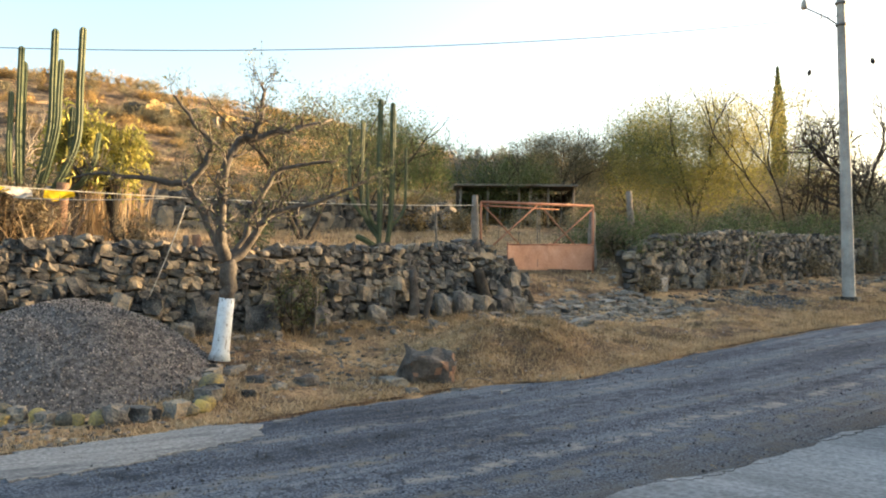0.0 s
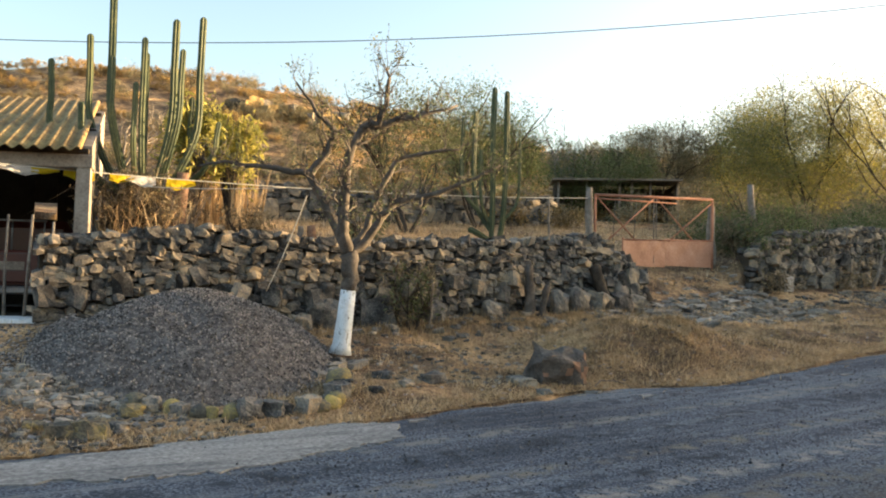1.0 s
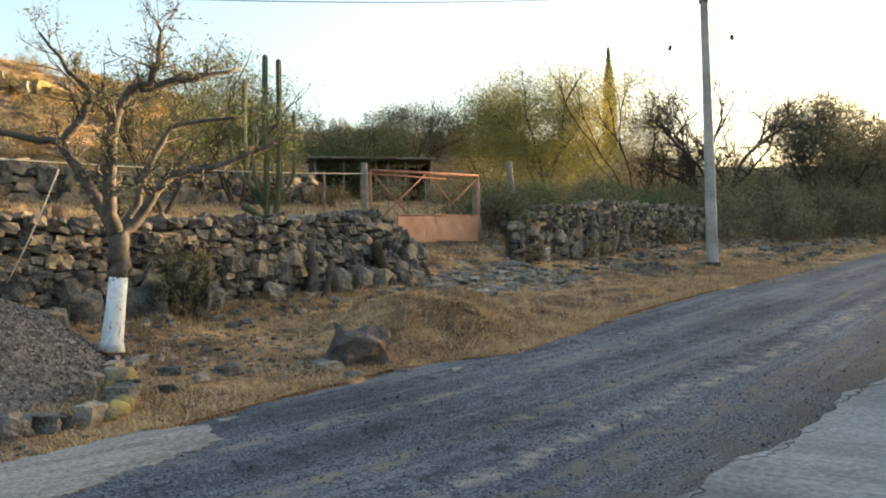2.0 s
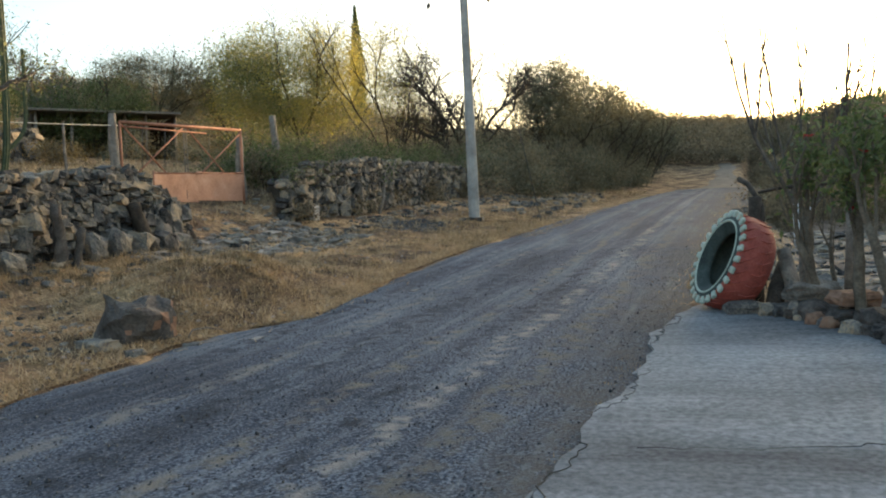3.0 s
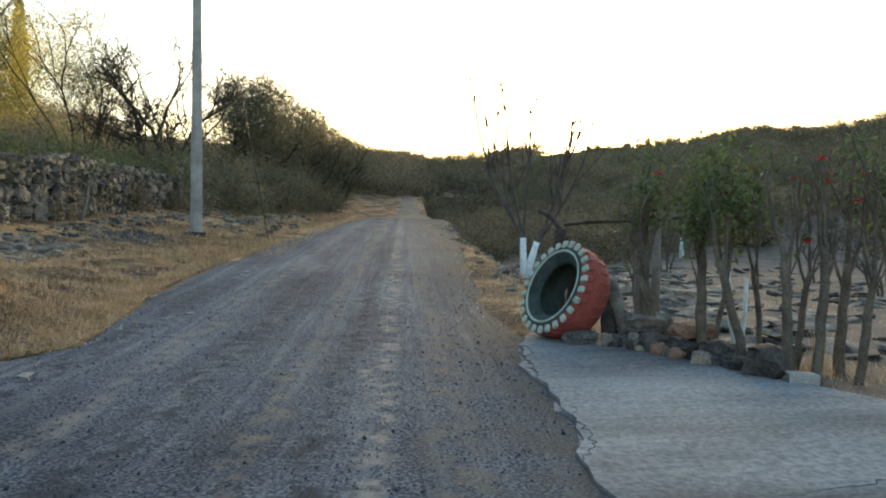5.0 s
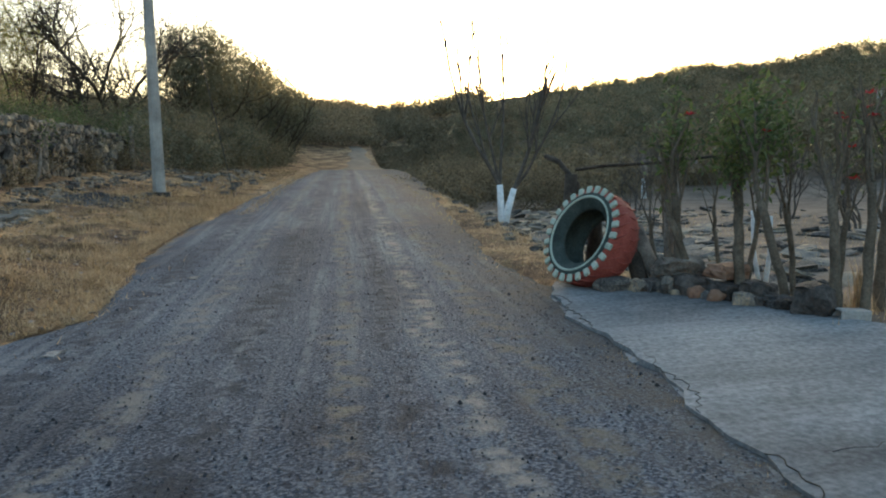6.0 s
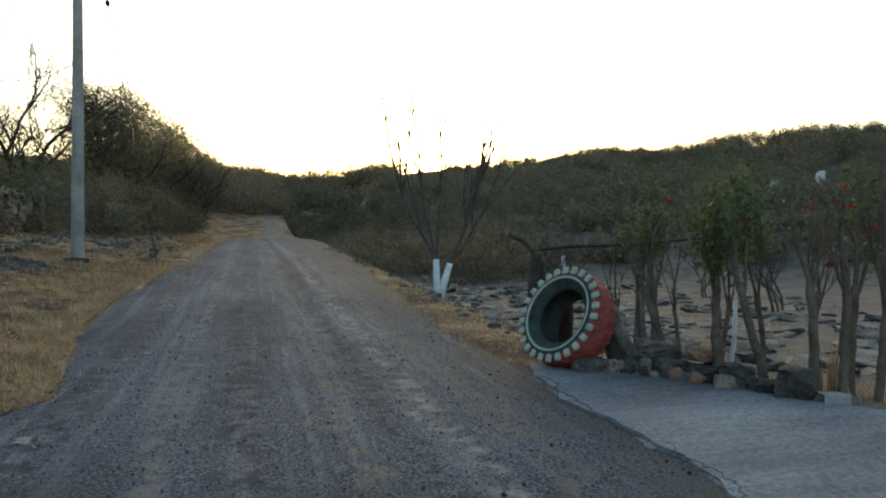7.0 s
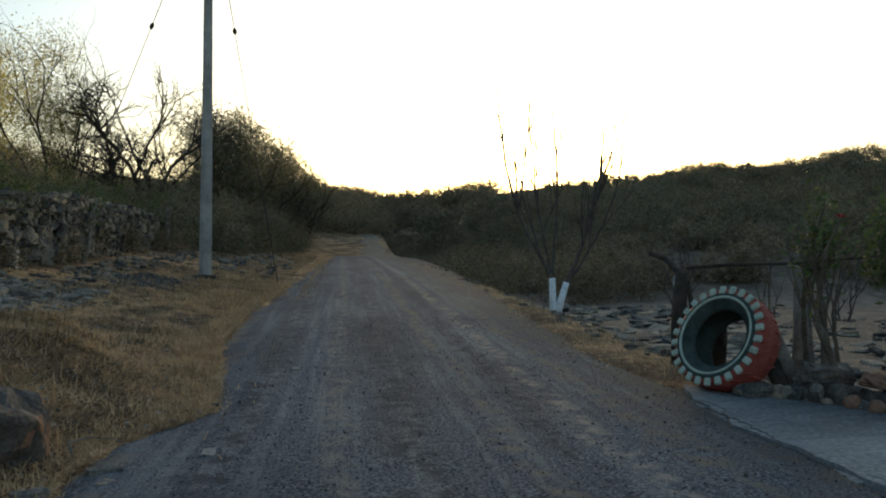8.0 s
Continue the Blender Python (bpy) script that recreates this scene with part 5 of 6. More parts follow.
def build_heap():
    t = thing("gravel_heap", (0, 0, 0), "heap of dark grey crushed gravel beside the road", "gravel")
    bm = bmesh.new()
    n = 70
    grid = {}
    for i in range(n + 1):
        for j in range(n + 1):
            x, y = -8.2 + 6.4 * i / n, 8.2 + 5.0 * j / n
            z = heap_z(x, y)
            grid[i, j] = bm.verts.new((x, y, ground_at(x, y) + max(z, -0.06) + 0.03 * noise.noise(Vector((x * 5, y * 5, 3)))))
    for i in range(n):
        for j in range(n):
            q = [grid[i, j], grid[i + 1, j], grid[i + 1, j + 1], grid[i, j + 1]]
            if max(heap_z(v.co.x, v.co.y) for v in q) > -0.05:
                bm.faces.new(q)
    bmesh.ops.delete(bm, geom=[v for v in bm.verts if not v.link_faces], context="VERTS")
    part("mound", bm, M_GRAVEL, t)
    pile = Heap()
    g = np.random.default_rng(17)
    o = np.array([(1, 0, 0), (-1, 0, 0), (0, 1, 0), (0, -1, 0), (0, 0, 1), (0, 0, -1)], float)
    of = [(0, 2, 4), (2, 1, 4), (1, 3, 4), (3, 0, 4), (2, 0, 5), (1, 2, 5), (3, 1, 5), (0, 3, 5)]
    k = 0
    while k < 13000:
        x, y = g.uniform(-7.6, -2.7), g.uniform(8.8, 12.8)
        z = heap_z(x, y)
        if z < -0.1 or (z < 0 and g.random() < 0.6):
            continue
        r = g.uniform(0.006, 0.017)
        v = (o * g.uniform(0.6, 1.3, (6, 3))) * r @ np.array(Euler(g.uniform(0, 6, 3).tolist()).to_matrix())
        pile.add(v + np.array([x, y, ground_at(x, y) + max(z, 0) + 0.012]), of)
        k += 1
    pile.put("gravel", M_GRAVEL, t, "stuff")

build_heap()

ROCKS = [stone_mesh(40 + i, 0.5 + 0.06 * i, None, 5, "rock") for i in range(6)]
ROUNDS = [stone_mesh(60 + i, 0.05 + 0.04 * i, None, 4, "rock") for i in range(5)]
for me in ROUNDS:
    me.polygons.foreach_set("use_smooth", [True] * len(me.polygons))
def rock(x, y, size, mat, label, group="", yaw=0.0, sink=0.3, z=None, tilt=0.0, i=None):
    k = rand.randrange(6) if i is None else i
    me = (ROUNDS[k % 5] if "round" in label else ROCKS[k]).copy()
    me.materials.append(mat)
    ob = new("rock", me)
    ob.matrix_world = pose(x, y, (ground_at(x, y) if z is None else z) + size[2] * (0.5 - sink), tilt, tilt * 0.5, yaw) @ Matrix.Diagonal((*size, 1))
    return tagged(ob, label, "rock", group)

EDGE = [(-4.75, 8.95), (-4.3, 8.62), (-3.8, 8.5), (-3.3, 8.56), (-2.85, 8.85), (-2.6, 9.25), (-2.62, 9.7), (-2.75, 10.1)]
g_ = random.Random(23)
along = 0.0
for i in range(len(EDGE) - 1):
    a, b = Vector(EDGE[i]), Vector(EDGE[i + 1])
    n = 3
    for j in range(n):
        p = a.lerp(b, (j + 0.5) / n) + Vector((g_.uniform(-0.05, 0.05), g_.uniform(-0.05, 0.05)))
        w = g_.uniform(0.13, 0.25) if i > 1 else g_.uniform(0.1, 0.18)
        lich = g_.random() < 0.55
        rock(p.x, p.y, (w * 1.15, w, w * g_.uniform(0.8, 1.1)), M_ROCKLICHEN if lich else M_STONE, "rounded edging stone with yellow lichen" if lich else "irregular grey edging stone", "edging stones round the gravel heap", g_.uniform(0, 180), 0.25)
for i in range(26):
    x, y = g_.uniform(-6.6, -4.1), g_.uniform(7.6, 9.4)
    if g_.random() < 0.85:
        w = g_.uniform(0.06, 0.15)
        rock(x, y, (w * 1.3, w, w * 0.7), M_ROCKLICHEN if i % 4 == 0 else M_STONE, "small loose stone on the verge", "loose stones on the verge", g_.uniform(0, 180))
for x, y, w in ((-4.45, 7.45, 0.2), (-4.25, 7.55, 0.22), (-4.3, 8.35, 0.17)):
    rock(x, y, (w * 1.2, w * 0.8, w * 0.9), M_ROCKLICHEN, "yellowish loose stone on the verge", "loose stones on the verge", 30)

# boulder by the road: dark, with reddish material on faces turned one way
ROCKS[3] = stone_mesh(83, 0.5, None, 9, "rock")
bo = rock(-0.24, 11.45, (0.66, 0.52, 0.54), M_ROCKDARK, "large dark boulder with reddish faces on one side", "", 25, 0.2, None, 10, i=3)
bo.data.materials.append(M_ROCKRED_SUNWOOD)
for f in bo.data.polygons:
    if 0.8 * f.normal.x - 0.6 * f.normal.y > 0.72 + 0.2 * math.sin(f.index * 1.7):
        f.material_index = 1
for x, y, w in ((-0.62, 11.1, 0.22), (-0.75, 11.25, 0.18), (0.2, 10.85, 0.16), (-0.4, 10.68, 0.14), (0.05, 10.62, 0.12), (-2.35, 10.6, 0.2), (-2.0, 10.35, 0.14), (-1.75, 10.75, 0.26), (-2.3, 10.0, 0.14)):
    rock(x, y, (w * 1.2, w, w * 0.6), M_STONE, "loose grey stone on the dry verge", "loose stones on the verge", w * 900)
bm = bmesh.new(); box(bm, (-0.17, -0.13, -0.1), (0.17, 0.13, 0.36), 0.03)
ob = part("concrete_block", bm, M_POLE, smooth_on=False); ob.matrix_world = pose(5.84, 21.3, ground_at(5.84, 21.3), 4, -5, 40); tagged(ob, "pale upright block at the foot of the wall", "block")

# large boulders built into the wall
for q, (s, u, w, h) in enumerate(((5.9, 13.0, 0.55, 0.55), (4.95, 13.02, 0.5, 0.55), (7.0, 13.02, 0.32, 0.42), (10.2, 12.98, 0.48, 0.52), (10.75, 12.95, 0.4, 0.42), (9.75, 13.0, 0.36, 0.5), (3.2, 12.95, 0.62, 0.28), (4.55, 12.97, 0.3, 0.3), (11.3, 13.0, 0.5, 0.45), (11.8, 13.1, 0.4, 0.35), (8.2, 13.0, 0.36, 0.34), (2.2, 12.95, 0.5, 0.25))):
    x, y = xy(s, u)
    rock(x, y, (w, 0.42, h), M_STONE, "large grey boulder at the foot of the wall", "boulders at the wall foot", 36.9 + (q * 37) % 30 - 15, 0.2, None, (q * 23) % 24 - 12)

# rubble apron below the gate
def rubble(name, n, area, size, flat, mat, label, seed, lift=0.0):
    hp = Heap()
    g = np.random.default_rng(seed)
    for k in range(n):
        s, u = area(g)
        x, y = xy(s, u)
        w = size * g.uniform(0.4, 1.5)
        m = np.array(Euler((g.normal() * 0.15, g.normal() * 0.15, g.uniform(0, 6))).to_matrix())
        v, f = STONES_J[int(g.integers(9))]
        hp.add((v * np.array([w * 1.3, w, w * flat])) @ m.T + np.array([x, y, ground_at(x, y) + lift + w * flat * 0.15]), f)
    return hp.put(name, mat, None, "stuff", label, "stones")

rubble("rubble", 1300, lambda g: (g.uniform(10.2, 16.6), min(14.2, 11.35 + abs(g.normal()) * 1.2)), 0.105, 0.4, M_RUBBLE, "flat grey rubble stones strewn below the gate", 71, -0.022)
rubble("rubble", 110, lambda g: (g.uniform(10.4, 16.2), g.uniform(11.6, 13.3)), 0.22, 0.4, M_RUBBLE, "larger half-buried stones below the gate", 78, -0.03)
rubble("rubble", 420, lambda g: (g.uniform(1, 34), 12.6 + g.uniform(-0.6, 0.4)), 0.12, 0.6, M_STONE_J, "fallen stones along the foot of the walls", 72)
rubble("grit", 2200, lambda g: (g.uniform(-2, 30) ** 1.0, g.uniform(8.2, 13.0)), 0.028, 0.7, M_GRAVEL, "small stones scattered over the verge", 73)
def road_grit():
    hp = Heap()
    g = np.random.default_rng(74)
    o = np.array([(1, 0, 0), (-1, 0, 0), (0, 1, 0), (0, -1, 0), (0, 0, 1), (0, 0, -1)], float)
    of = [(0, 2, 4), (2, 1, 4), (1, 3, 4), (3, 0, 4), (2, 0, 5), (1, 2, 5), (3, 1, 5), (0, 3, 5)]
    for k in range(9000):
        s, u = 1.8 + 13 * g.random() ** 1.5, g.uniform(3.85, 8.25)
        r = g.uniform(0.003, 0.0085) * (2.0 if g.random() < 0.04 else 1)
        v = (o * g.uniform(0.6, 1.4, (6, 3))) * r
        x, y = xy(s, u)
        hp.add(v + np.array([x, y, float(road_z(s)) + 0.03 * (1 - ((u - 5.9) / 2.5) ** 2) + r * 0.4]), of)
    hp.put("grit", M_GRIT, None, "stuff", "loose grit lying on the asphalt", "stones")
road_grit()
rubble("ledges", 460, lambda g: (g.uniform(8.0, 26), 2.2 - abs(g.normal()) * 4), 0.28, 0.26, M_STONE_J, "flat rock ledges and stones in the bare yard", 75)
rubble("rubble", 200, lambda g: (g.uniform(10, 40), 2.9 + g.normal() * 0.3), 0.12, 0.6, M_STONE_J, "stones along the road embankment", 76)
rubble("rubble", 160, lambda g: (g.uniform(24, 42), 10.6 + g.normal() * 0.7), 0.18, 0.6, M_STONE_J, "tumbled stones on the bank beside the road", 77)

def sheet(name, outline, lift, mat, label, category, base=None):
    """A thin uneven layer lying on the road."""
    bm = bmesh.new()
    vs = [bm.verts.new((*xy(s, u), float(road_z(s)) + lift + 0.03 * (1 - ((u - 5.9) / 2.5) ** 2))) for s, u in outline]
    f = bm.faces.new(vs)
    r = bmesh.ops.extrude_face_region(bm, geom=[f])
    for v in r["geom"]:
        if isinstance(v, bmesh.types.BMVert):
            v.co.z -= 0.03
    bmesh.ops.triangulate(bm, faces=bm.faces[:])
    bmesh.ops.recalc_face_normals(bm, faces=bm.faces[:])
    return tagged(part(name, bm, mat, smooth_on=False), label, category, "", "structure")

def blob(pts, seed, step=0.12, amp=0.05):
    g = random.Random(seed); out = []
    for i in range(len(pts)):
        a, b = Vector(pts[i]), Vector(pts[(i + 1) % len(pts)])
        n = max(1, int((b - a).length / step))
        for j in range(n):
            q = a.lerp(b, j / n) + Vector((g.uniform(-amp, amp), g.uniform(-amp, amp)))
            out.append((q.x, q.y))
    return out
sheet("cement_patch", blob([(3.55, 7.55), (3.4, 7.35), (2.57, 7.12), (1.8, 6.9), (1.1, 7.05), (0.3, 7.3), (-2.5, 7.4), (-2.5, 8.1), (0.3, 7.9), (0.82, 7.9), (1.67, 8.07), (2.66, 8.2), (3.3, 8.3), (3.7, 7.97)], 3, 0.07, 0.06), 0.012, M_CEMENT, "pale dried cement spill on the asphalt", "pavement")
for s_, u_ in ((6.96, 7.98), (10.25, 7.61), (3.95, 8.05)):
    sheet("cement_spot", blob([(s_ - 0.1, u_ - 0.03), (s_ + 0.08, u_ - 0.06), (s_ + 0.1, u_ + 0.03), (s_ - 0.07, u_ + 0.05)], 4, 0.04, 0.02), 0.012, M_CEMENT, "small pale cement spot on the asphalt", "pavement")

# broken rim of the slab
def broken_rim():
    hp = Heap()
    g = random.Random(31)
    s = 2.6
    while s < 8.85:
        w = g.uniform(0.12, 0.38)
        for row in range(2 if g.random() < 0.15 else 1):
            if g.random() < 0.72:
                continue
            u0 = slab_edge_near(s + w / 2) + 0.006 + row * 0.06; d = g.uniform(0.03, 0.075)
            q = [(s + g.uniform(0, 0.008), u0 + g.uniform(-0.004, 0.008)), (s + w - g.uniform(0.004, 0.01), u0 + g.uniform(-0.004, 0.008)), (s + w - g.uniform(0.0, 0.04), u0 + d), (s + g.uniform(0, 0.03), u0 + d * g.uniform(0.7, 1.2))]
            z = float(road_z(s)) + 0.022 - 0.008 * row
            drop = (0.0, 0.0, 0.016, 0.016)
            top = [(*xy(*p), z - drop[i] + g.uniform(-0.003, 0.003)) for i, p in enumerate(q)]
            hp.add(top + [(x, y, zz - 0.08) for x, y, zz in top], [(0, 1, 2, 3), (0, 4, 5, 1), (1, 5, 6, 2), (2, 6, 7, 3), (3, 7, 4, 0)])
        s += w
    hp.put("broken_rim", M_CONCRETE, bpy.data.objects["slab"], "stuff")
broken_rim()
def crack(pts, r=0.0035):
    bm = bmesh.new()
    g = random.Random(5)
    line = []
    for a, b in zip(pts, pts[1:]):
        for j in range(8):
            s, u = a[0] + (b[0] - a[0]) * j / 8 + g.uniform(-0.02, 0.02), a[1] + (b[1] - a[1]) * j / 8 + g.uniform(-0.03, 0.03)
            line.append((*xy(s, u), float(road_z(s)) + 0.036))
    tube(bm, line, r, 4)
    part("crack", bm, M_CORE, bpy.data.objects["slab"], "dark crack filled with soil")
for k in range(3):
    s0 = 2.8 + 2.0 * k
    crack([(s0 + q, slab_edge_near(s0 + q) - (0.02, 0.06, 0.015, 0.07, 0.02)[i]) for i, q in enumerate((0, 0.35, 0.8, 1.2, 1.5))], 0.003)
crack([(4.2, 3.75), (4.3, 3.2), (4.5, 2.6), (4.35, 1.8), (4.6, 0.8)])

rubble("grit", 2600, lambda g: (17.6 + 2.6 * g.beta(2, 2), 11.5 + g.normal() * 0.38), 0.035, 0.5, M_GRIT, "dark gravel spread beside the far wall", 90)
rubble("grit", 700, lambda g: (g.uniform(-1.6, 2.6), g.uniform(8.25, 10.4)), 0.05, 0.6, M_STONE_J, "broken stones littering the verge", 91)
rubble("grit", 260, lambda g: (g.uniform(4.6, 7.2), g.uniform(9.4, 11.8)), 0.05, 0.5, M_STONE_J, "dark stone litter beside the tree", 92)

rubble("grit", 5200, lambda g: (g.normal(1.1, 0.9), g.normal(11.0, 1.1)), 0.022, 0.7, M_GRAVEL, "crushed gravel spilled round the heap", 93, 0.0)
rubble("rubble", 260, lambda g: su(g.normal(-5.6, 0.6), g.normal(8.6, 0.35)), 0.085, 0.6, M_RUBBLE, "pale broken stones tumbled beside the heap", 94)

# ---- grass ----
def blades(name, n, area, length, up, width, mat, label, seed):
    g = np.random.default_rng(seed)
    s, u = area(g, n)
    n = len(s)
    x, y = xy(s, u)
    z = height(x, y) + 0.05 * ((u > 3.75) & (u < 8.1))
    a = g.uniform(0, 2 * np.pi, n); L = length * g.uniform(0.4, 1.4, n)
    up_ = np.clip(g.normal(up, 0.35, n), 0.05, 1.0)
    tip = np.stack([np.cos(a) * L * np.sqrt(1 - up_ ** 2 * 0.98), np.sin(a) * L * np.sqrt(1 - up_ ** 2 * 0.98), L * up_], axis=1)
    b = np.stack([x, y, z - 0.005], axis=1)
    w = np.stack([-np.sin(a), np.cos(a), np.zeros(n)], axis=1) * width
    v = np.stack([b - w, b + w, b + tip], axis=1).reshape(-1, 3)
    me = bpy.data.meshes.new(name)
    me.from_pydata(v.tolist(), [], np.arange(n * 3).reshape(-1, 3).tolist())
    me.materials.append(mat)
    return tagged(new(name, me), label, "grass", "", "stuff")

def verge(g, n):
    s = g.uniform(-2, 24, 3 * n)
    u = np.clip(verge_line(s) - 0.25 + np.abs(g.normal(0, 1, 3 * n)) * 1.5, 7.95, 13.1)
    x, y = xy(s, u)
    patch = wave(x, y, 1.7) + 0.7 * wave(x + 3, y, 4.1) + g.normal(0, 0.3, 3 * n)
    keep = (patch > 0.0) | (u < verge_line(s) + 0.25)
    return s[keep][:n], u[keep][:n]
def tufted(s0, s1, u0, u1, per, wide):
    """Blades in tufts, each from one foot."""
    def area(g, n):
        k = n // per + 1
        s, u = np.repeat(g.uniform(s0, s1, k), per)[:n], np.repeat(g.uniform(u0, u1, k), per)[:n]
        return s + g.normal(0, wide, n), u + g.normal(0, wide, n)
    return area
blades("grass", 5000, tufted(7.2, 12.0, 9.3, 12.4, 40, 0.06), 0.1, 0.45, 0.005, M_WEED, "grey-green weed tufts on the earth mound", 181)
blades("grass", 9000, tufted(-2, 24, 9.0, 12.8, 30, 0.05), 0.11, 0.5, 0.005, M_WEED, "small grey-green weed tufts on the verge", 182)
blades("grass", 14000, tufted(-2, 24, 8.85, 12.8, 30, 0.06), 0.12, 0.5, 0.005, M_STRAW, "small straw tufts on the verge", 183)
blades("grass", 12000, lambda g, n: (g.uniform(18, 44, n), 8.2 + g.normal(0, 0.2, n)), 0.12, 0.3, 0.006, M_STRAW, "straw strewn along the asphalt edge", 184)
blades("grass", 14000, lambda g, n: (lambda q: (q, verge_line(q) + g.normal(0, 0.13, n)))(g.uniform(2, 20, n)), 0.08, 0.2, 0.005, M_STRAW, "straw strewn over the ragged asphalt edge", 186)
blades("grass", 700, tufted(2.7, 4.6, 4.02, 4.14, 60, 0.03), 0.035, 0.6, 0.003, M_LEAF, "green weeds at the broken slab edge", 185)
blades("grass", 110000, verge, 0.10, 0.12, 0.0055, M_STRAW, "short flattened straw-coloured grass on the verge", 81)
blades("grass", 16000, lambda g, n: (g.normal(9.4, 1.4, n), g.normal(10.1, 0.75, n)), 0.1, 0.22, 0.006, M_STRAW, "longer dry grass on the earth mound", 82)
blades("grass", 9000, lambda g, n: (g.uniform(4.5, 12, n), 12.6 + g.normal(0, 0.25, n)), 0.13, 0.6, 0.005, M_STRAWG, "weedy grass along the foot of the wall", 83)
blades("grass", 22000, lambda g, n: (g.uniform(16, 50, n), 8.7 + np.abs(g.normal(0, 2.0, n))), 0.17, 0.4, 0.008, M_STRAWG, "weedy dry grass beside the far road", 84)
blades("grass", 30000, lambda g, n: (g.uniform(2, 24, n), g.uniform(13.7, 26, n)), 0.2, 0.5, 0.01, M_STRAW, "dry grass on the terrace", 85)
blades("grass", 1300, tufted(2.7, 6.5, 4.02, 4.14, 45, 0.03), 0.035, 0.5, 0.003, M_STRAWG, "weeds in the joint between slab and road", 86)
blades("grass", 14000, lambda g, n: (g.uniform(8.9, 40, n), 3.0 + g.normal(0, 0.45, n)), 0.11, 0.4, 0.006, M_STRAW, "dry grass on the road embankment", 87)
blades("grass", 14000, lambda g, n: (g.uniform(6, 24, n), g.uniform(-6, 2.2, n)), 0.09, 0.4, 0.005, M_STRAW, "sparse dry grass in the yard", 88)
blades("grass", 420, lambda g, n: (g.normal(7.4, 0.3, n), g.normal(1.5, 0.25, n)), 0.16, 0.7, 0.004, M_STRAW, "tall dry grass behind the slab rocks", 89)

def twig(pts, r):
    bm = bmesh.new()
    p0 = P(*pts[0][:2])
    tube(bm, [P(s, u, dz + r) - p0 for s, u, dz in pts], [r * (1 - 0.15 * i) for i in range(len(pts))], 6, rough=0.1)
    ob = part("twig", bm, M_DEADWOOD); ob.location = p0
    tagged(ob, "pale curved dead twig lying on the verge", "twig")
twig([(6.95, 8.85, 0), (7.1, 8.92, 0.04), (7.25, 8.84, 0.05), (7.33, 8.7, 0.02), (7.36, 8.6, 0)], 0.011)

# ---- rocks along the slab ----
def on_edge(k, back):
    s = np.interp(k, (0.0, 0.12, 0.22, 0.46, 0.62, 0.82, 1.0), (8.75, 8.5, 8.35, 7.97, 7.5, 7.07, 6.66))
    u = np.interp(k, (0.0, 0.12, 0.22, 0.46, 0.62, 0.82, 1.0), (3.5, 3.22, 2.98, 2.68, 2.4, 2.1, 1.86))
    return xy(float(s) + 0.59 * back, float(u) - 0.8 * back)
for k, back, size, mat, label, z in (
        (0.35, 0.2, (0.5, 0.32, 0.2), M_RUBBLE, "flat grey rock laid on top of others beside the slab", 0.42),
        (0.42, 0.15, (0.42, 0.36, 0.26), M_ROCKDARK, "dark rock under the flat one beside the slab", 0.2),
        (0.34, 0.12, (0.3, 0.26, 0.24), M_STONE, "grey rock under the flat one beside the slab", 0.2),
        (0.54, 0.25, (0.42, 0.26, 0.16), M_ROCKRED_SUNWOOD, "reddish squared rock laid on top of others beside the slab", 0.40),
        (0.55, 0.2, (0.5, 0.34, 0.25), M_ROCKDARK, "dark flat rock under the reddish one", 0.19),
        (0.64, 0.2, (0.36, 0.3, 0.26), M_ROCKDARK, "dark rock beside the slab", 0.19),
        (0.49, -0.03, (0.2, 0.16, 0.15), M_ROCKRED_SUNWOOD, "rounded brown stone on the slab edge", 0.21),
        (0.55, -0.05, (0.21, 0.16, 0.14), M_ROCKRED_SUNWOOD, "rounded brown stone on the slab edge", 0.2),
        (0.85, 0.1, (0.56, 0.34, 0.3), M_ROCKDARK, "black porous lava rock beside the slab", 0.19),
        (0.74, 0.06, (0.22, 0.18, 0.14), M_STONE, "small grey rock beside the slab", 0.19),
        (0.69, 0.1, (0.2, 0.17, 0.15), M_ROCKDARK, "small dark rock beside the slab", 0.19),
        (0.28, 0.02, (0.24, 0.2, 0.17), M_STONE, "grey rock at the foot of the logs", 0.22),
        (0.22, -0.05, (0.22, 0.18, 0.15), M_STONE, "grey rock at the foot of the tyre", 0.24),
        (0.14, -0.1, (0.38, 0.2, 0.16), M_STONE, "flat grey rock at the foot of the tyre", 0.25),
        (0.36, 0.32, (0.34, 0.3, 0.3), M_ROCKDARK, "dark rock behind the slab edge", 0.2),
        (0.25, 0.25, (0.3, 0.24, 0.24), M_STONE, "grey rock behind the tyre", 0.22)):
    x, y = on_edge(k, back)
    rock(x, y, [q * 0.9 for q in size], mat, label, "rocks along the slab", -52 + 50 * k, 0.15, z + 0.01, 4)
for q in range(14):
    x, y = on_edge(0.3 + 0.036 * q, 0.0 + 0.05 * (q % 3))
    w = 0.09 + 0.03 * ((q * 7) % 4)
    rock(x, y, (w * 1.3, w, w * 0.9), M_ROCKDARK if q % 3 else M_STONE, "small dark stone wedged along the slab edge", "rocks along the slab", q * 41, 0.2, 0.2 - 0.002 * q, (q * 13) % 20 - 10)
x, y = on_edge(0.965, 0.03)
bm = bmesh.new(); box(bm, (-0.12, -0.075, 0), (0.12, 0.075, 0.09), 0.008)
ends = [f for f in bm.faces if abs(f.normal.x) > 0.95]
for f in ends:
    out = f.normal.copy()
    bmesh.ops.inset_region(bm, faces=[f], thickness=0.022)
    bmesh.ops.translate(bm, verts=f.verts[:], vec=-out * 0.09)
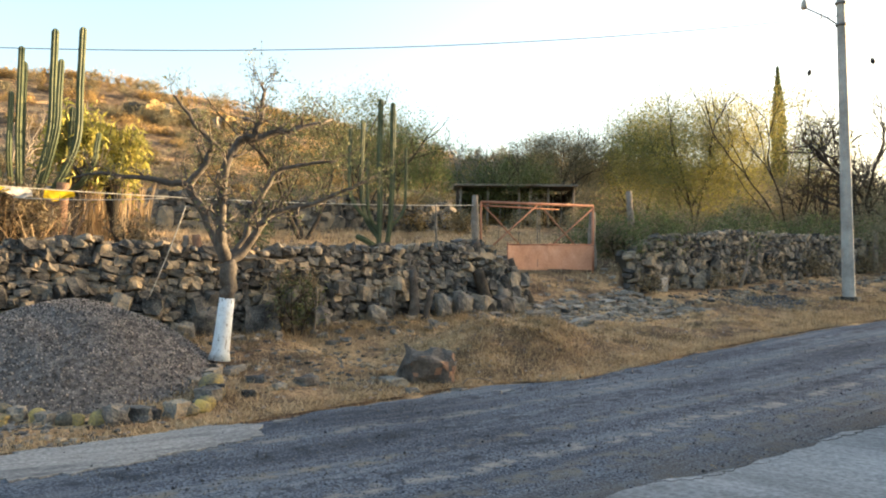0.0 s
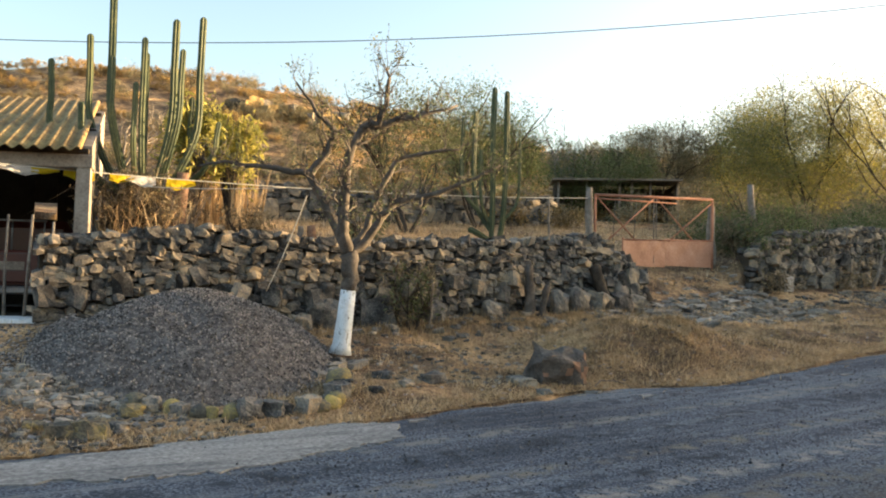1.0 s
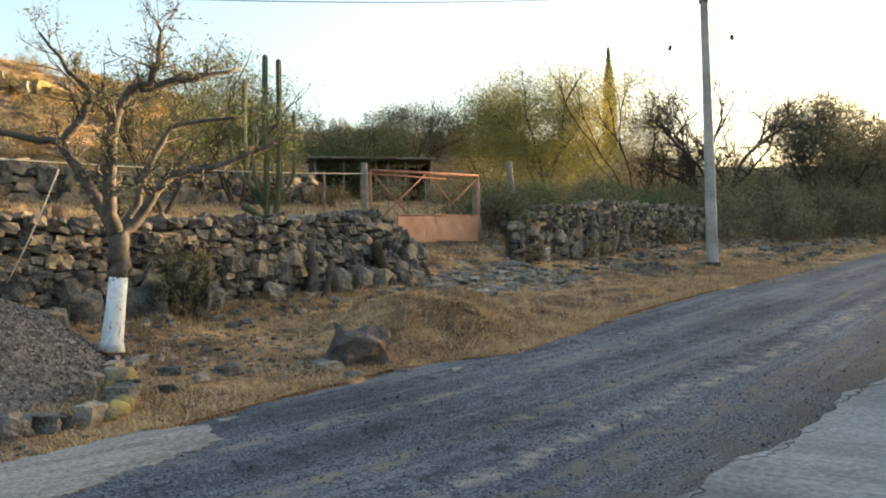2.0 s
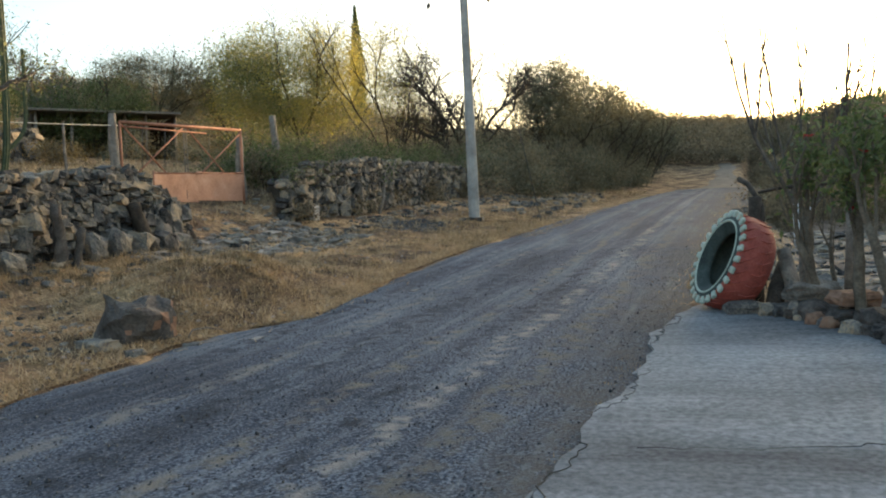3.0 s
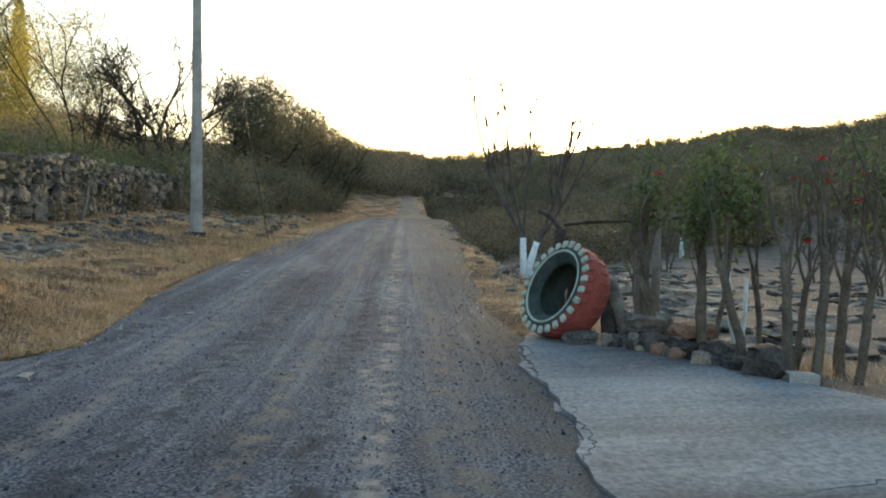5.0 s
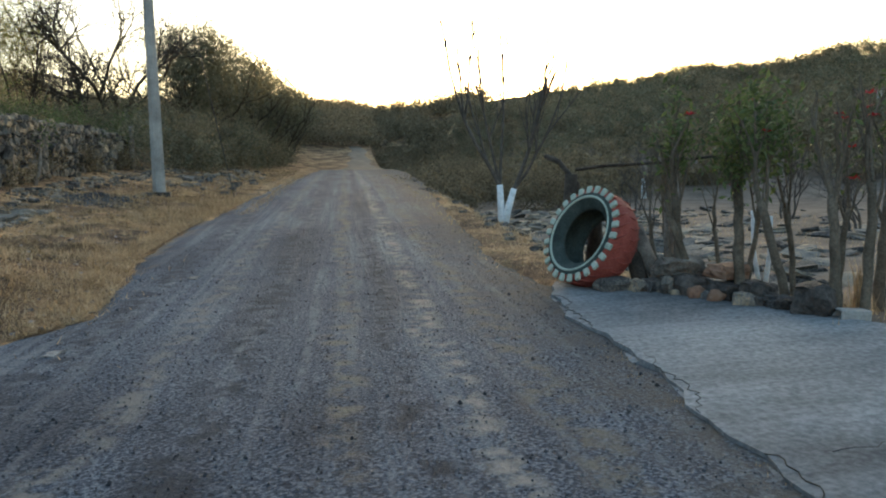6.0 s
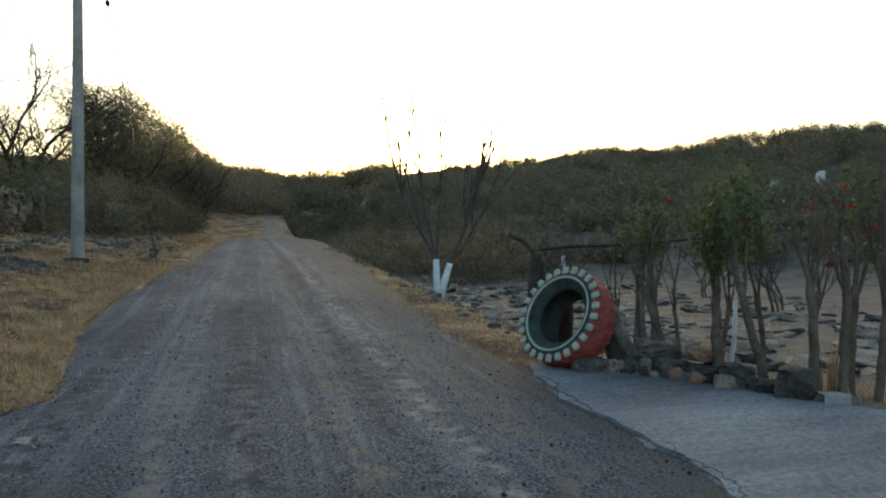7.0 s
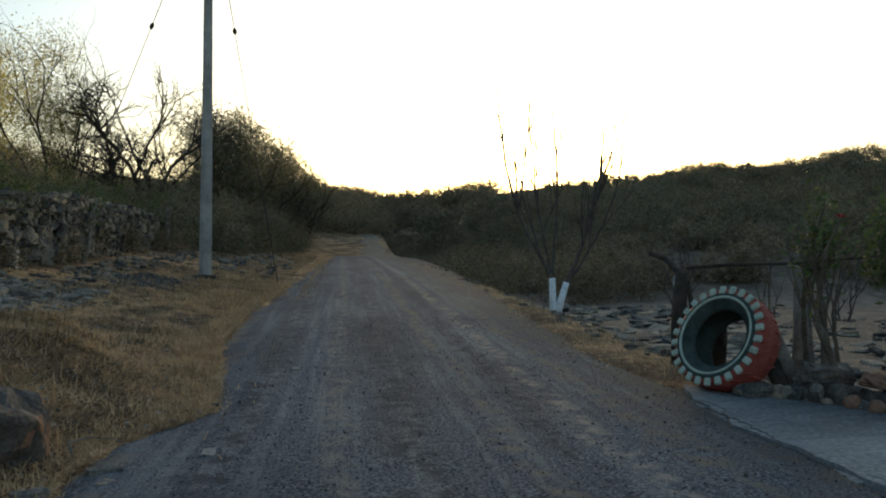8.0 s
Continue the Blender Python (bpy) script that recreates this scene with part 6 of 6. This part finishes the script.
ob = part("concrete_block", bm, M_POLE, smooth_on=False); ob.matrix_world = pose(x, y, 0.17, 0, 3, -60); tagged(ob, "pale hollow concrete block at the slab edge", "block")

# ---- fence posts, logs and hedge behind the tyre ----
def stick(name, pts, r, mat, label, category="post", group="", n=8, rough=0.1):
    bm = bmesh.new()
    o = Vector(pts[0])
    k = len(pts)
    tube(bm, [Vector(p) - o for p in pts], [r * (1.1 - 0.35 * i / (k - 1)) for i in range(k)], n, rough=rough)
    ob = part(name, bm, mat); ob.location = o
    return tagged(ob, label, category, group)
stick("fence_post", [(6.48, 8.71, 0.1), (6.44, 8.72, 0.8), (6.42, 8.68, 1.42)], 0.1, M_BARKDARK, "thick dark fence post behind the tyre", group="posts behind the tyre")
stick("fence_post", [(5.67, 8.17, 0.1), (5.62, 8.12, 0.7), (5.58, 8.10, 1.1)], 0.09, M_BARKDARK, "dark post that the tyre leans on", group="posts behind the tyre")
stick("fence_post", [(6.22, 7.42, 0.1), (6.24, 7.40, 0.8), (6.26, 7.40, 1.45)], 0.06, M_DEADWOOD, "pale grey fence post", group="posts behind the tyre")
stick("log", [(5.07, 7.22, 0.2), (5.22, 7.42, 0.5), (5.34, 7.57, 0.85)], 0.09, M_DEADWOOD, "weathered split log leaning beside the tyre", "log", "logs beside the tyre", rough=0.25)
stick("log", [(4.82, 7.37, 0.2), (5.12, 7.52, 0.45), (5.37, 7.62, 0.7)], 0.08, M_BARKDARK, "dark log leaning beside the tyre", "log", "logs beside the tyre", rough=0.25)
stick("log", [(5.00, 7.14, 0.2), (5.06, 7.20, 0.7), (5.12, 7.22, 1.2)], 0.028, M_DEADWOOD, "thin grey stake beside the tyre", "log", "logs beside the tyre")
stick("rail", [(6.42, 8.62, 1.47), (6.22, 8.22, 1.5), (6.27, 7.42, 1.52), (6.02, 6.52, 1.6)], 0.018, M_BARKDARK, "crooked dark branch tied as a fence rail", "fence rail")
stick("branch", [(6.72, 9.12, 1.66), (6.6, 8.9, 1.58), (6.47, 8.62, 1.3), (6.32, 8.52, 0.9)], 0.035, M_BARKDARK, "bent dark branch on the fence", "branch")
for k, (a, b) in enumerate((((5.97, 6.45, 0.12), (5.95, 6.53, 0.98)), ((5.99, 6.42, 0.12), (6.0, 6.36, 0.92)))):
    stick("sapling", [a, Vector(a).lerp(Vector(b), 0.5) + Vector((0, 0.03 - 0.05 * k, 0)), b], 0.026, M_WHITEWASH, "slim whitewashed sapling in the yard", "sapling", "whitewashed saplings")
stick("fence_post", [(27.96, 13.59, 0.3), (27.96, 13.59, 1.4)], 0.1, M_WHITEWASH, "short whitewashed post in the yard", "post")

def shrub(x, y, h, seed, lean=(0, 0), r=0.05, fork=0.55, leafy=0, red=0):
    """One upright stem that forks below eye height into bare rods; some carry leaves."""
    label = ("leafy green hedge shrub on a grey-brown stem" if leafy > 150 else "thinly leaved hedge shrub on a grey-brown stem" if leafy else "bare hedge shrub on a grey-brown stem") + (" with red flowers" if red else "")
    t = thing("shrub", (x, y, ground_at(x, y)), label, "shrub", "hedge beside the slab")
    g = random.Random(seed)
    tips = []
    zf = h * fork
    n = 8
    pts = [Vector((lean[0] * k / n + g.uniform(-0.012, 0.012), lean[1] * k / n + g.uniform(-0.012, 0.012), -0.1 + (zf + 0.1) * k / n)) for k in range(n + 1)]
    bm = bmesh.new()
    tube(bm, pts, [r * (1.15 - 0.3 * k / n) * g.uniform(0.94, 1.06) for k in range(n + 1)], 9, rough=0.05)
    part("stem", bm, M_HEDGEBARK, t)
    a0 = g.uniform(0, 6.28)
    for k in range(3):
        bm = bmesh.new()
        a = a0 + 2.1 * k
        grow(bm, tips, g, pts[n - k], Vector((0.34 * math.cos(a) + lean[0] * 0.4, 0.34 * math.sin(a) + lean[1] * 0.4, 1)), (h - zf) * g.uniform(0.62, 0.85), r * (0.62 - 0.1 * k), 2, 0.5, 0.12, 0.12, 3, 0.55)
        part("branch", bm, M_HEDGEBARK, t)
    high = [p for p in tips if p.z > h * 0.45]
    if leafy:
        few = g.sample(high, max(4, int(len(high) * 0.6)))
        card_object("foliage", leaf_points(few, max(1, leafy // len(few)), 0.085, seed), 0.026, M_LEAFGREEN, t, long=1.4)
    for p in g.sample(high, min(red, len(high))):
        bm = bmesh.new()
        c = bm.verts.new(p)
        for k in range(7):
            a = k * 0.9 + g.uniform(-0.3, 0.3)
            q = [bm.verts.new(p + Vector((math.cos(a + d) * rr, math.sin(a + d) * rr, z))) for d, rr, z in ((-0.4, 0.035, 0.02), (0, 0.065, g.uniform(-0.02, 0.05)), (0.4, 0.035, 0.02))]
            bm.faces.new((c, *q))
        part("flower", bm, M_RED, t, "red flower", smooth_on=False)
for i, (x, y, h, lean, r, fork, lf, rd) in enumerate((
        (5.30, 7.24, 1.9, (0.02, 0.03), 0.042, 0.55, 60, 0), (4.98, 7.02, 2.0, (0.02, 0.08), 0.048, 0.6, 420, 0), (5.02, 6.86, 1.9, (-0.1, 0.28), 0.045, 0.5, 90, 1),
        (4.78, 6.48, 2.1, (0.03, 0.02), 0.055, 0.6, 700, 1), (5.2, 6.5, 2.0, (0.15, -0.1), 0.03, 0.5, 620, 1), (4.66, 6.02, 2.1, (-0.08, 0.26), 0.046, 0.55, 520, 1),
        (5.3, 6.05, 2.1, (0.0, 0.1), 0.032, 0.5, 380, 1), (4.9, 5.72, 2.1, (0.05, -0.1), 0.034, 0.5, 60, 1), (4.38, 5.66, 2.2, (0.02, 0.06), 0.048, 0.55, 40, 2), (4.46, 5.47, 2.2, (0.04, -0.04), 0.045, 0.6, 0, 2),
        (4.98, 5.38, 2.3, (0.0, -0.05), 0.05, 0.5, 200, 3), (4.62, 5.2, 2.2, (0.1, -0.1), 0.04, 0.5, 0, 1), (5.3, 4.95, 2.3, (0.1, 0.1), 0.045, 0.55, 420, 3), (4.75, 4.75, 2.1, (0.0, 0.1), 0.045, 0.5, 60, 1),
        (5.1, 4.4, 2.2, (0.05, 0.0), 0.045, 0.55, 260, 2), (4.6, 4.1, 2.1, (0.0, 0.0), 0.045, 0.5, 100, 0), (4.5, 3.5, 2.1, (0.05, 0.0), 0.045, 0.5, 160, 1), (6.3, 7.6, 1.7, (0.05, 0.1), 0.03, 0.5, 0, 0), (6.9, 7.0, 1.9, (0.0, 0.1), 0.03, 0.5, 40, 0))):
    shrub(x, y, h * 0.84, 300 + i, lean, r * 0.86, fork, lf, rd)
spray("weed", (4.82, 5.52, 0.15), 45, 0.55, 0.07, 0.009, M_STRAW, "tall pale dry weed behind the slab", "weed", 6, 0.06)

# twin whitewashed bare tree below the road
def twin_tree():
    x, y = 14.5, 13.45
    t = thing("tree", (x, y, ground_at(x, y)), "bare forked tree with two whitewashed stems below the road", "tree")
    g = random.Random(8)
    dz = 0.21 - ground_at(x, y)
    for k, (d, h) in enumerate((((-0.02, 0.03), 1.1), ((0.12, -0.28), 1.0))):
        bm = bmesh.new(); tube(bm, [(0, 0, dz - 0.15), (d[0] * 0.5, d[1] * 0.5, dz + h * 0.5), (d[0], d[1], dz + h)], [0.1, 0.085, 0.075], 9, rough=0.05)
        part("painted_stem", bm, M_WHITEWASH, t, "whitewashed bark")
        bm = bmesh.new(); tips = []
        for j in range(3):
            grow(bm, tips, g, (d[0], d[1], dz + h - 0.03), (d[0] * 1.5 + g.uniform(-0.4, 0.4), d[1] * 1.5 + g.uniform(-0.4, 0.4), 1), 3.0 - 0.5 * k, 0.04 if j else 0.055, 2, 0.55, 0.12, 0.2, 4, 0.6)
        part("stem", bm, M_BARK, t)
twin_tree()
for i, (s, u, h) in enumerate(((24, -3, 2.4), (30, -6, 2.8), (19, -5, 2.2), (15, -4, 2.2))):
    bare_tree(P(s, u), h, 400 + i, "bare scrubby tree in the yard below the road", M_BARK, 0.8, 4, 3, 0.035, "bare trees below the road")

# ---- garage with a truck inside ----
def build_garage():
    z0 = 0.70
    t = thing("garage", (-7.12, 12.2, z0), "open plastered garage with a weathered corrugated roof", "garage")
    skew = Matrix(((0.97, -0.47, 0, 0), (0.22, 0.88, 0, 0), (0, 0, 1, 0), (0, 0, 0, 1)))
    def blk(name, lo, hi, mat, label="", bev=0.015):
        bm = bmesh.new(); box(bm, (lo[0] + 7.4, lo[1] - 12.15, lo[2] - z0), (hi[0] + 7.4, hi[1] - 12.15, hi[2] - z0), bev, skew)
        return part(name, bm, mat, t, label, False)
    blk("pillar", (-7.62, 12.15, 0.6), (-7.40, 12.6, 3.02), M_PLASTER)
    blk("lintel", (-11.6, 12.14, 3.02), (-7.38, 12.4, 3.22), M_PLASTER)
    blk("pillar", (-7.62, 13.15, 0.6), (-7.40, 13.4, 3.2), M_PLASTER)
    # Inner walls and floor are coloured dark to imitate the unlit interior.
    blk("side_wall", (-7.60, 13.4, 0.6), (-7.42, 17.0, 3.2), M_SHADEDARK)
    blk("side_wall", (-11.6, 12.4, 0.6), (-11.4, 17.0, 3.2), M_SHADEDARK)
    for x0, x1 in ((-7.60, -7.42), (-11.6, -11.4)):
        bm = bmesh.new()
        tri = [[bm.verts.new((x + 7.4, y - 12.15, z - z0)) for y, z in ((12.6, 3.2), (17.0, 3.2), (17.0, 4.85), (12.6, 3.42))] for x in (x0, x1)]
        bm.faces.new(tri[0]); bm.faces.new(tri[1][::-1])
        for j in range(4):
            bm.faces.new((tri[0][j], tri[1][j], tri[1][(j + 1) % 4], tri[0][(j + 1) % 4]))
        bmesh.ops.recalc_face_normals(bm, faces=bm.faces[:])
        bm.transform(skew)
        part("gable_wall", bm, M_PLASTER, t, "", False)
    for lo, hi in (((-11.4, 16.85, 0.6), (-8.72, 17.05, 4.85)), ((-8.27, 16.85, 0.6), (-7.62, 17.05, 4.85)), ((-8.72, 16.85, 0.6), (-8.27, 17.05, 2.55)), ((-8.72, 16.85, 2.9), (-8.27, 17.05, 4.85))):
        blk("back_wall", lo, hi, M_SHADEDARK)
    blk("floor", (-11.4, 12.2, 0.55), (-7.6, 16.85, 0.76), M_SHADEDARK)
    blk("ramp", (-10.6, 11.2, 0.45), (-7.75, 12.1, 0.80), M_WHITEWASH, "pale concrete ramp")
    bm = bmesh.new()
    n = 150
    rows = []
    for i in range(n + 1):
        x = -11.9 + 4.36 * i / n
        w = 0.03 * math.cos(2 * math.pi * x / 0.2)
        rows.append([bm.verts.new((x + 7.4, y - 12.15, 3.27 + (y - 11.9) * 0.34 + w - z0)) for y in (11.85, 13, 14.5, 16, 17.4)])
    for p, q in zip(rows, rows[1:]):
        for j in range(4):
            bm.faces.new((p[j], q[j], q[j + 1], p[j + 1]))
    r = bmesh.ops.extrude_face_region(bm, geom=bm.faces[:])
    for v in r["geom"]:
        if isinstance(v, bmesh.types.BMVert):
            v.co.z += 0.012
    bmesh.ops.recalc_face_normals(bm, faces=bm.faces[:])
    bm.transform(skew)
    # The yellow in the roof colour imitates low sun on the sheets.
    part("roof", bm, M_ROOFTILE, t, "weathered corrugated roof sheets with yellow sunlight put into their colour")
    for y in (12.3, 14.2, 16.2):
        blk("rafter", (-11.5, y, 3.12 + (y - 11.9) * 0.34), (-7.45, y + 0.1, 3.2 + (y - 11.9) * 0.34), M_BARKDARK)
build_garage()

def build_truck():
    z0 = 0.76
    t = thing("pickup_truck", (-9.37, 13.2, z0), "old maroon pickup truck parked inside the garage", "truck")
    t.rotation_euler = (0, 0, radians(16))
    def blk(name, lo, hi, mat, parent=None, label="", bev=0.03):
        bm = bmesh.new(); box(bm, lo, hi, bev); return part(name, bm, mat, parent or t, label, False)
    blk("bed", (-0.85, 0.06, 0.45), (0.85, 1.4, 1.05), M_TRUCK)
    tg = blk("tailgate", (-0.72, 0.0, 0.5), (0.72, 0.055, 1.05), M_TRUCK)
    blk("name_panel", (-0.5, -0.012, 0.72), (0.5, -0.002, 0.86), M_PLASTER, tg, "pale faded tailgate panel", 0.004)
    blk("bumper", (-0.85, -0.1, 0.32), (0.85, 0.0, 0.46), M_METAL)
    blk("number_plate", (-0.16, -0.12, 0.34), (0.16, -0.105, 0.45), M_WHITEWASH, None, "plain pale plate", 0.003)
    for x in (-0.79, 0.79):
        blk("tail_light", (x - 0.055, -0.01, 0.62), (x + 0.055, 0.05, 0.98), M_TAIL, None, "", 0.01)
    blk("cab", (-0.8, 1.45, 0.45), (0.8, 2.9, 1.65), M_TRUCK, None, "", 0.15)
    bm = bmesh.new()
    for x in (-0.75, -0.25, 0.25, 0.75):
        tube(bm, [(x, 0.1, 1.05), (x, 0.1, 1.55)], 0.015, 6)
    tube(bm, [(-0.78, 0.1, 1.55), (0.78, 0.1, 1.55)], 0.02, 6)
    part("rack", bm, M_METAL, t)
    for x in (-0.72, 0.72):
        bm = bmesh.new(); tube(bm, [(x - 0.1, 0.75, 0.33), (x + 0.1, 0.75, 0.33)], 0.33, 20)
        w = part("wheel", bm, M_BLACK, t)
        bm = bmesh.new(); tube(bm, [(x - 0.105, 0.75, 0.33), (x + 0.105, 0.75, 0.33)], 0.18, 16)
        part("rim", bm, M_METAL, w)
build_truck()

def stick_gate():
    t = thing("stick_gate", (-8.27, 11.85, 0.78), "wired gate of crooked pale sticks before the garage", "gate")
    g = random.Random(3)
    for x, h in ((-1.6, 1.4), (-1.1, 1.5), (-0.55, 1.5), (-0.2, 1.5), (0.1, 1.5), (0.45, 1.5), (0.8, 1.4), (1.12, 1.1)):
        bm = bmesh.new()
        tube(bm, [(x + g.uniform(-0.03, 0.03), 0, -0.03), (x + g.uniform(-0.05, 0.05), 0, h * 0.5), (x + g.uniform(-0.06, 0.06), 0, h)], [0.025, 0.022, 0.018], 7, rough=0.1)
        part("stick", bm, M_DEADWOOD, t)
    for z in (0.2, 0.45, 0.7, 0.95):
        bm = bmesh.new(); tube(bm, [(-1.7, -0.02, z), (0.0, -0.03, z - 0.03), (1.05, -0.02, z)], 0.003, 4); part("wire", bm, M_WIRE, t)
stick_gate()

# ---- bunting ----
A_, B_ = Vector((-9.2, 11.0, 3.02)), Vector((0.86, 18.62, 3.42))
def line_at(k):
    return A_.lerp(B_, k) - Vector((0, 0, 0.16 * 4 * k * (1 - k)))
wire("bunting_string", A_, B_, 0.16, 0.008, M_ROPE, "pale string stretched from garage to gate post", 40)
for i, (k, w, h, yel) in enumerate(((0.115, 0.04, 0.14, 0), (0.142, 0.03, 0.1, 1), (0.178, 0.034, 0.19, 1), (0.226, 0.028, 0.14, 1), (0.248, 0.036, 0.17, 0), (0.297, 0.036, 0.19, 1))):
    p, q = line_at(k - w / 2), line_at(k + w / 2)
    bm = bmesh.new()
    rows = []
    side = (q - p).cross(Vector((0, 0, 1))).normalized()
    for a in range(7):
        top = p.lerp(q, a / 6)
        drop = h * (0.45 + 0.55 * (1 - abs(a - (2 if i % 2 else 4)) / 4))
        rows.append([bm.verts.new(top - p + side * (0.02 * math.sin(a * 1.5 + b * 2) * b) - Vector((0, 0, drop * b / 3))) for b in range(4)])
    for c1_, c2_ in zip(rows, rows[1:]):
        for b in range(3):
            bm.faces.new((c1_[b], c2_[b], c2_[b + 1], c1_[b + 1]))
    r = bmesh.ops.solidify(bm, geom=bm.faces[:], thickness=0.002)
    ob = part("pennant", bm, M_FLAGY if yel else M_FLAGW); ob.location = p
    tagged(ob, "yellow plastic pennant hanging on the string" if yel else "white plastic pennant hanging on the string", "flag", "bunting pennants")
wire("rope", (-3.75, 12.0, 2.62), (-4.55, 12.75, 1.25), 0.06, 0.008, M_ROPE, "frayed pale rope hanging from the tree", 10)
wire("bunting_string", (-6.2, 11.9, 2.72), (-4.1, 12.1, 2.75), 0.03, 0.006, M_ROPE, "short pale string tied to a branch", 10)

# ---- shed on the terrace ----
def build_shed():
    x, y = 4.0, 40.0
    z = ground_at(x, y)
    t = thing("shed", (x, y, z), "open dark wooden shed with a low flat roof", "shed")
    def blk(name, lo, hi, mat, m=None):
        bm = bmesh.new(); box(bm, lo, hi, 0.02, m); return part(name, bm, mat, t, "", False)
    blk("roof", (-3.3, -0.4, 2.02), (3.0, 3.0, 2.12), M_DEADWOOD, pose(0, 0, 0, 3, 0, 0))
    for px in (-3.0, -1.6, 0.0, 0.6, 1.5, 2.8):
        bm = bmesh.new(); tube(bm, [(px, 0, -0.2), (px + 0.05, 0, 2.05)], [0.07, 0.06], 7, rough=0.1); part("post", bm, M_DEADWOOD, t)
    for i in range(14):
        px = -3.1 + i * 0.44
        blk("plank", (px, 2.6, -0.2), (px + 0.4, 2.66, 2.0), M_BARKDARK)
    blk("side_wall", (-3.15, 0, -0.2), (-3.05, 2.6, 2.0), M_BARKDARK)
    blk("side_wall", (2.8, 0, -0.2), (2.9, 2.6, 2.0), M_BARKDARK)
build_shed()

def far_house():
    x, y = 47.0, 5.3
    t = thing("house", (x, y, ground_at(x, y)), "small white house far off among scrub", "house")
    def blk(name, lo, hi, mat):
        bm = bmesh.new(); box(bm, lo, hi, 0.02); return part(name, bm, mat, t, "", False)
    blk("wall", (0, -0.9, -1), (3, 0.4, 1.5), M_WHITEWASH)
    blk("roof", (-0.2, -1.0, 1.5), (3.2, 0.5, 1.6), M_DEADWOOD)
    blk("wall", (0.2, -2.6, -1), (2.6, -2.2, 1.9), M_WHITEWASH)
far_house()
tk = thing("water_tank", (-14.5, 24.0, ground_at(-14.5, 24.0)), "black plastic water tank standing on the slope", "water tank")
bm = bmesh.new(); tube(bm, [(0, 0, -0.2), (0, 0, 1.0), (0, 0, 1.25), (0, 0, 1.35), (0, 0, 1.45)], [0.5, 0.5, 0.38, 0.16, 0.16], 18); part("body", bm, M_BLACK, tk)
bm = bmesh.new(); tube(bm, [(0, 0, 1.45), (0, 0, 1.5)], 0.18, 14); part("lid", bm, M_BLACK, tk)

# ---- walls of many stones, last ----
wall("wall_1", 0.95, 12.1, wall1_line, wall1_base, wall1_top, 0.118, (4.2, 10.0), "dry-stone wall of grey and brown field stones")
wall("wall_2", 16.3, 30.0, wall2_line, wall2_base, wall2_top, 0.135, (16.2, 21), "dry-stone wall of flat grey stones overgrown with brush")
wall("wall_3", 2.0, 19.0, lambda s: 25.0 + 0.3 * math.sin(s * 0.3), lambda s: ground_at(*xy(s, 24.9)) - 0.1, lambda s: ground_at(*xy(s, 24.9)) + 1.0 + 0.12 * math.sin(s), 0.26, (90, 99), "dark dry-stone wall across the back of the terrace")
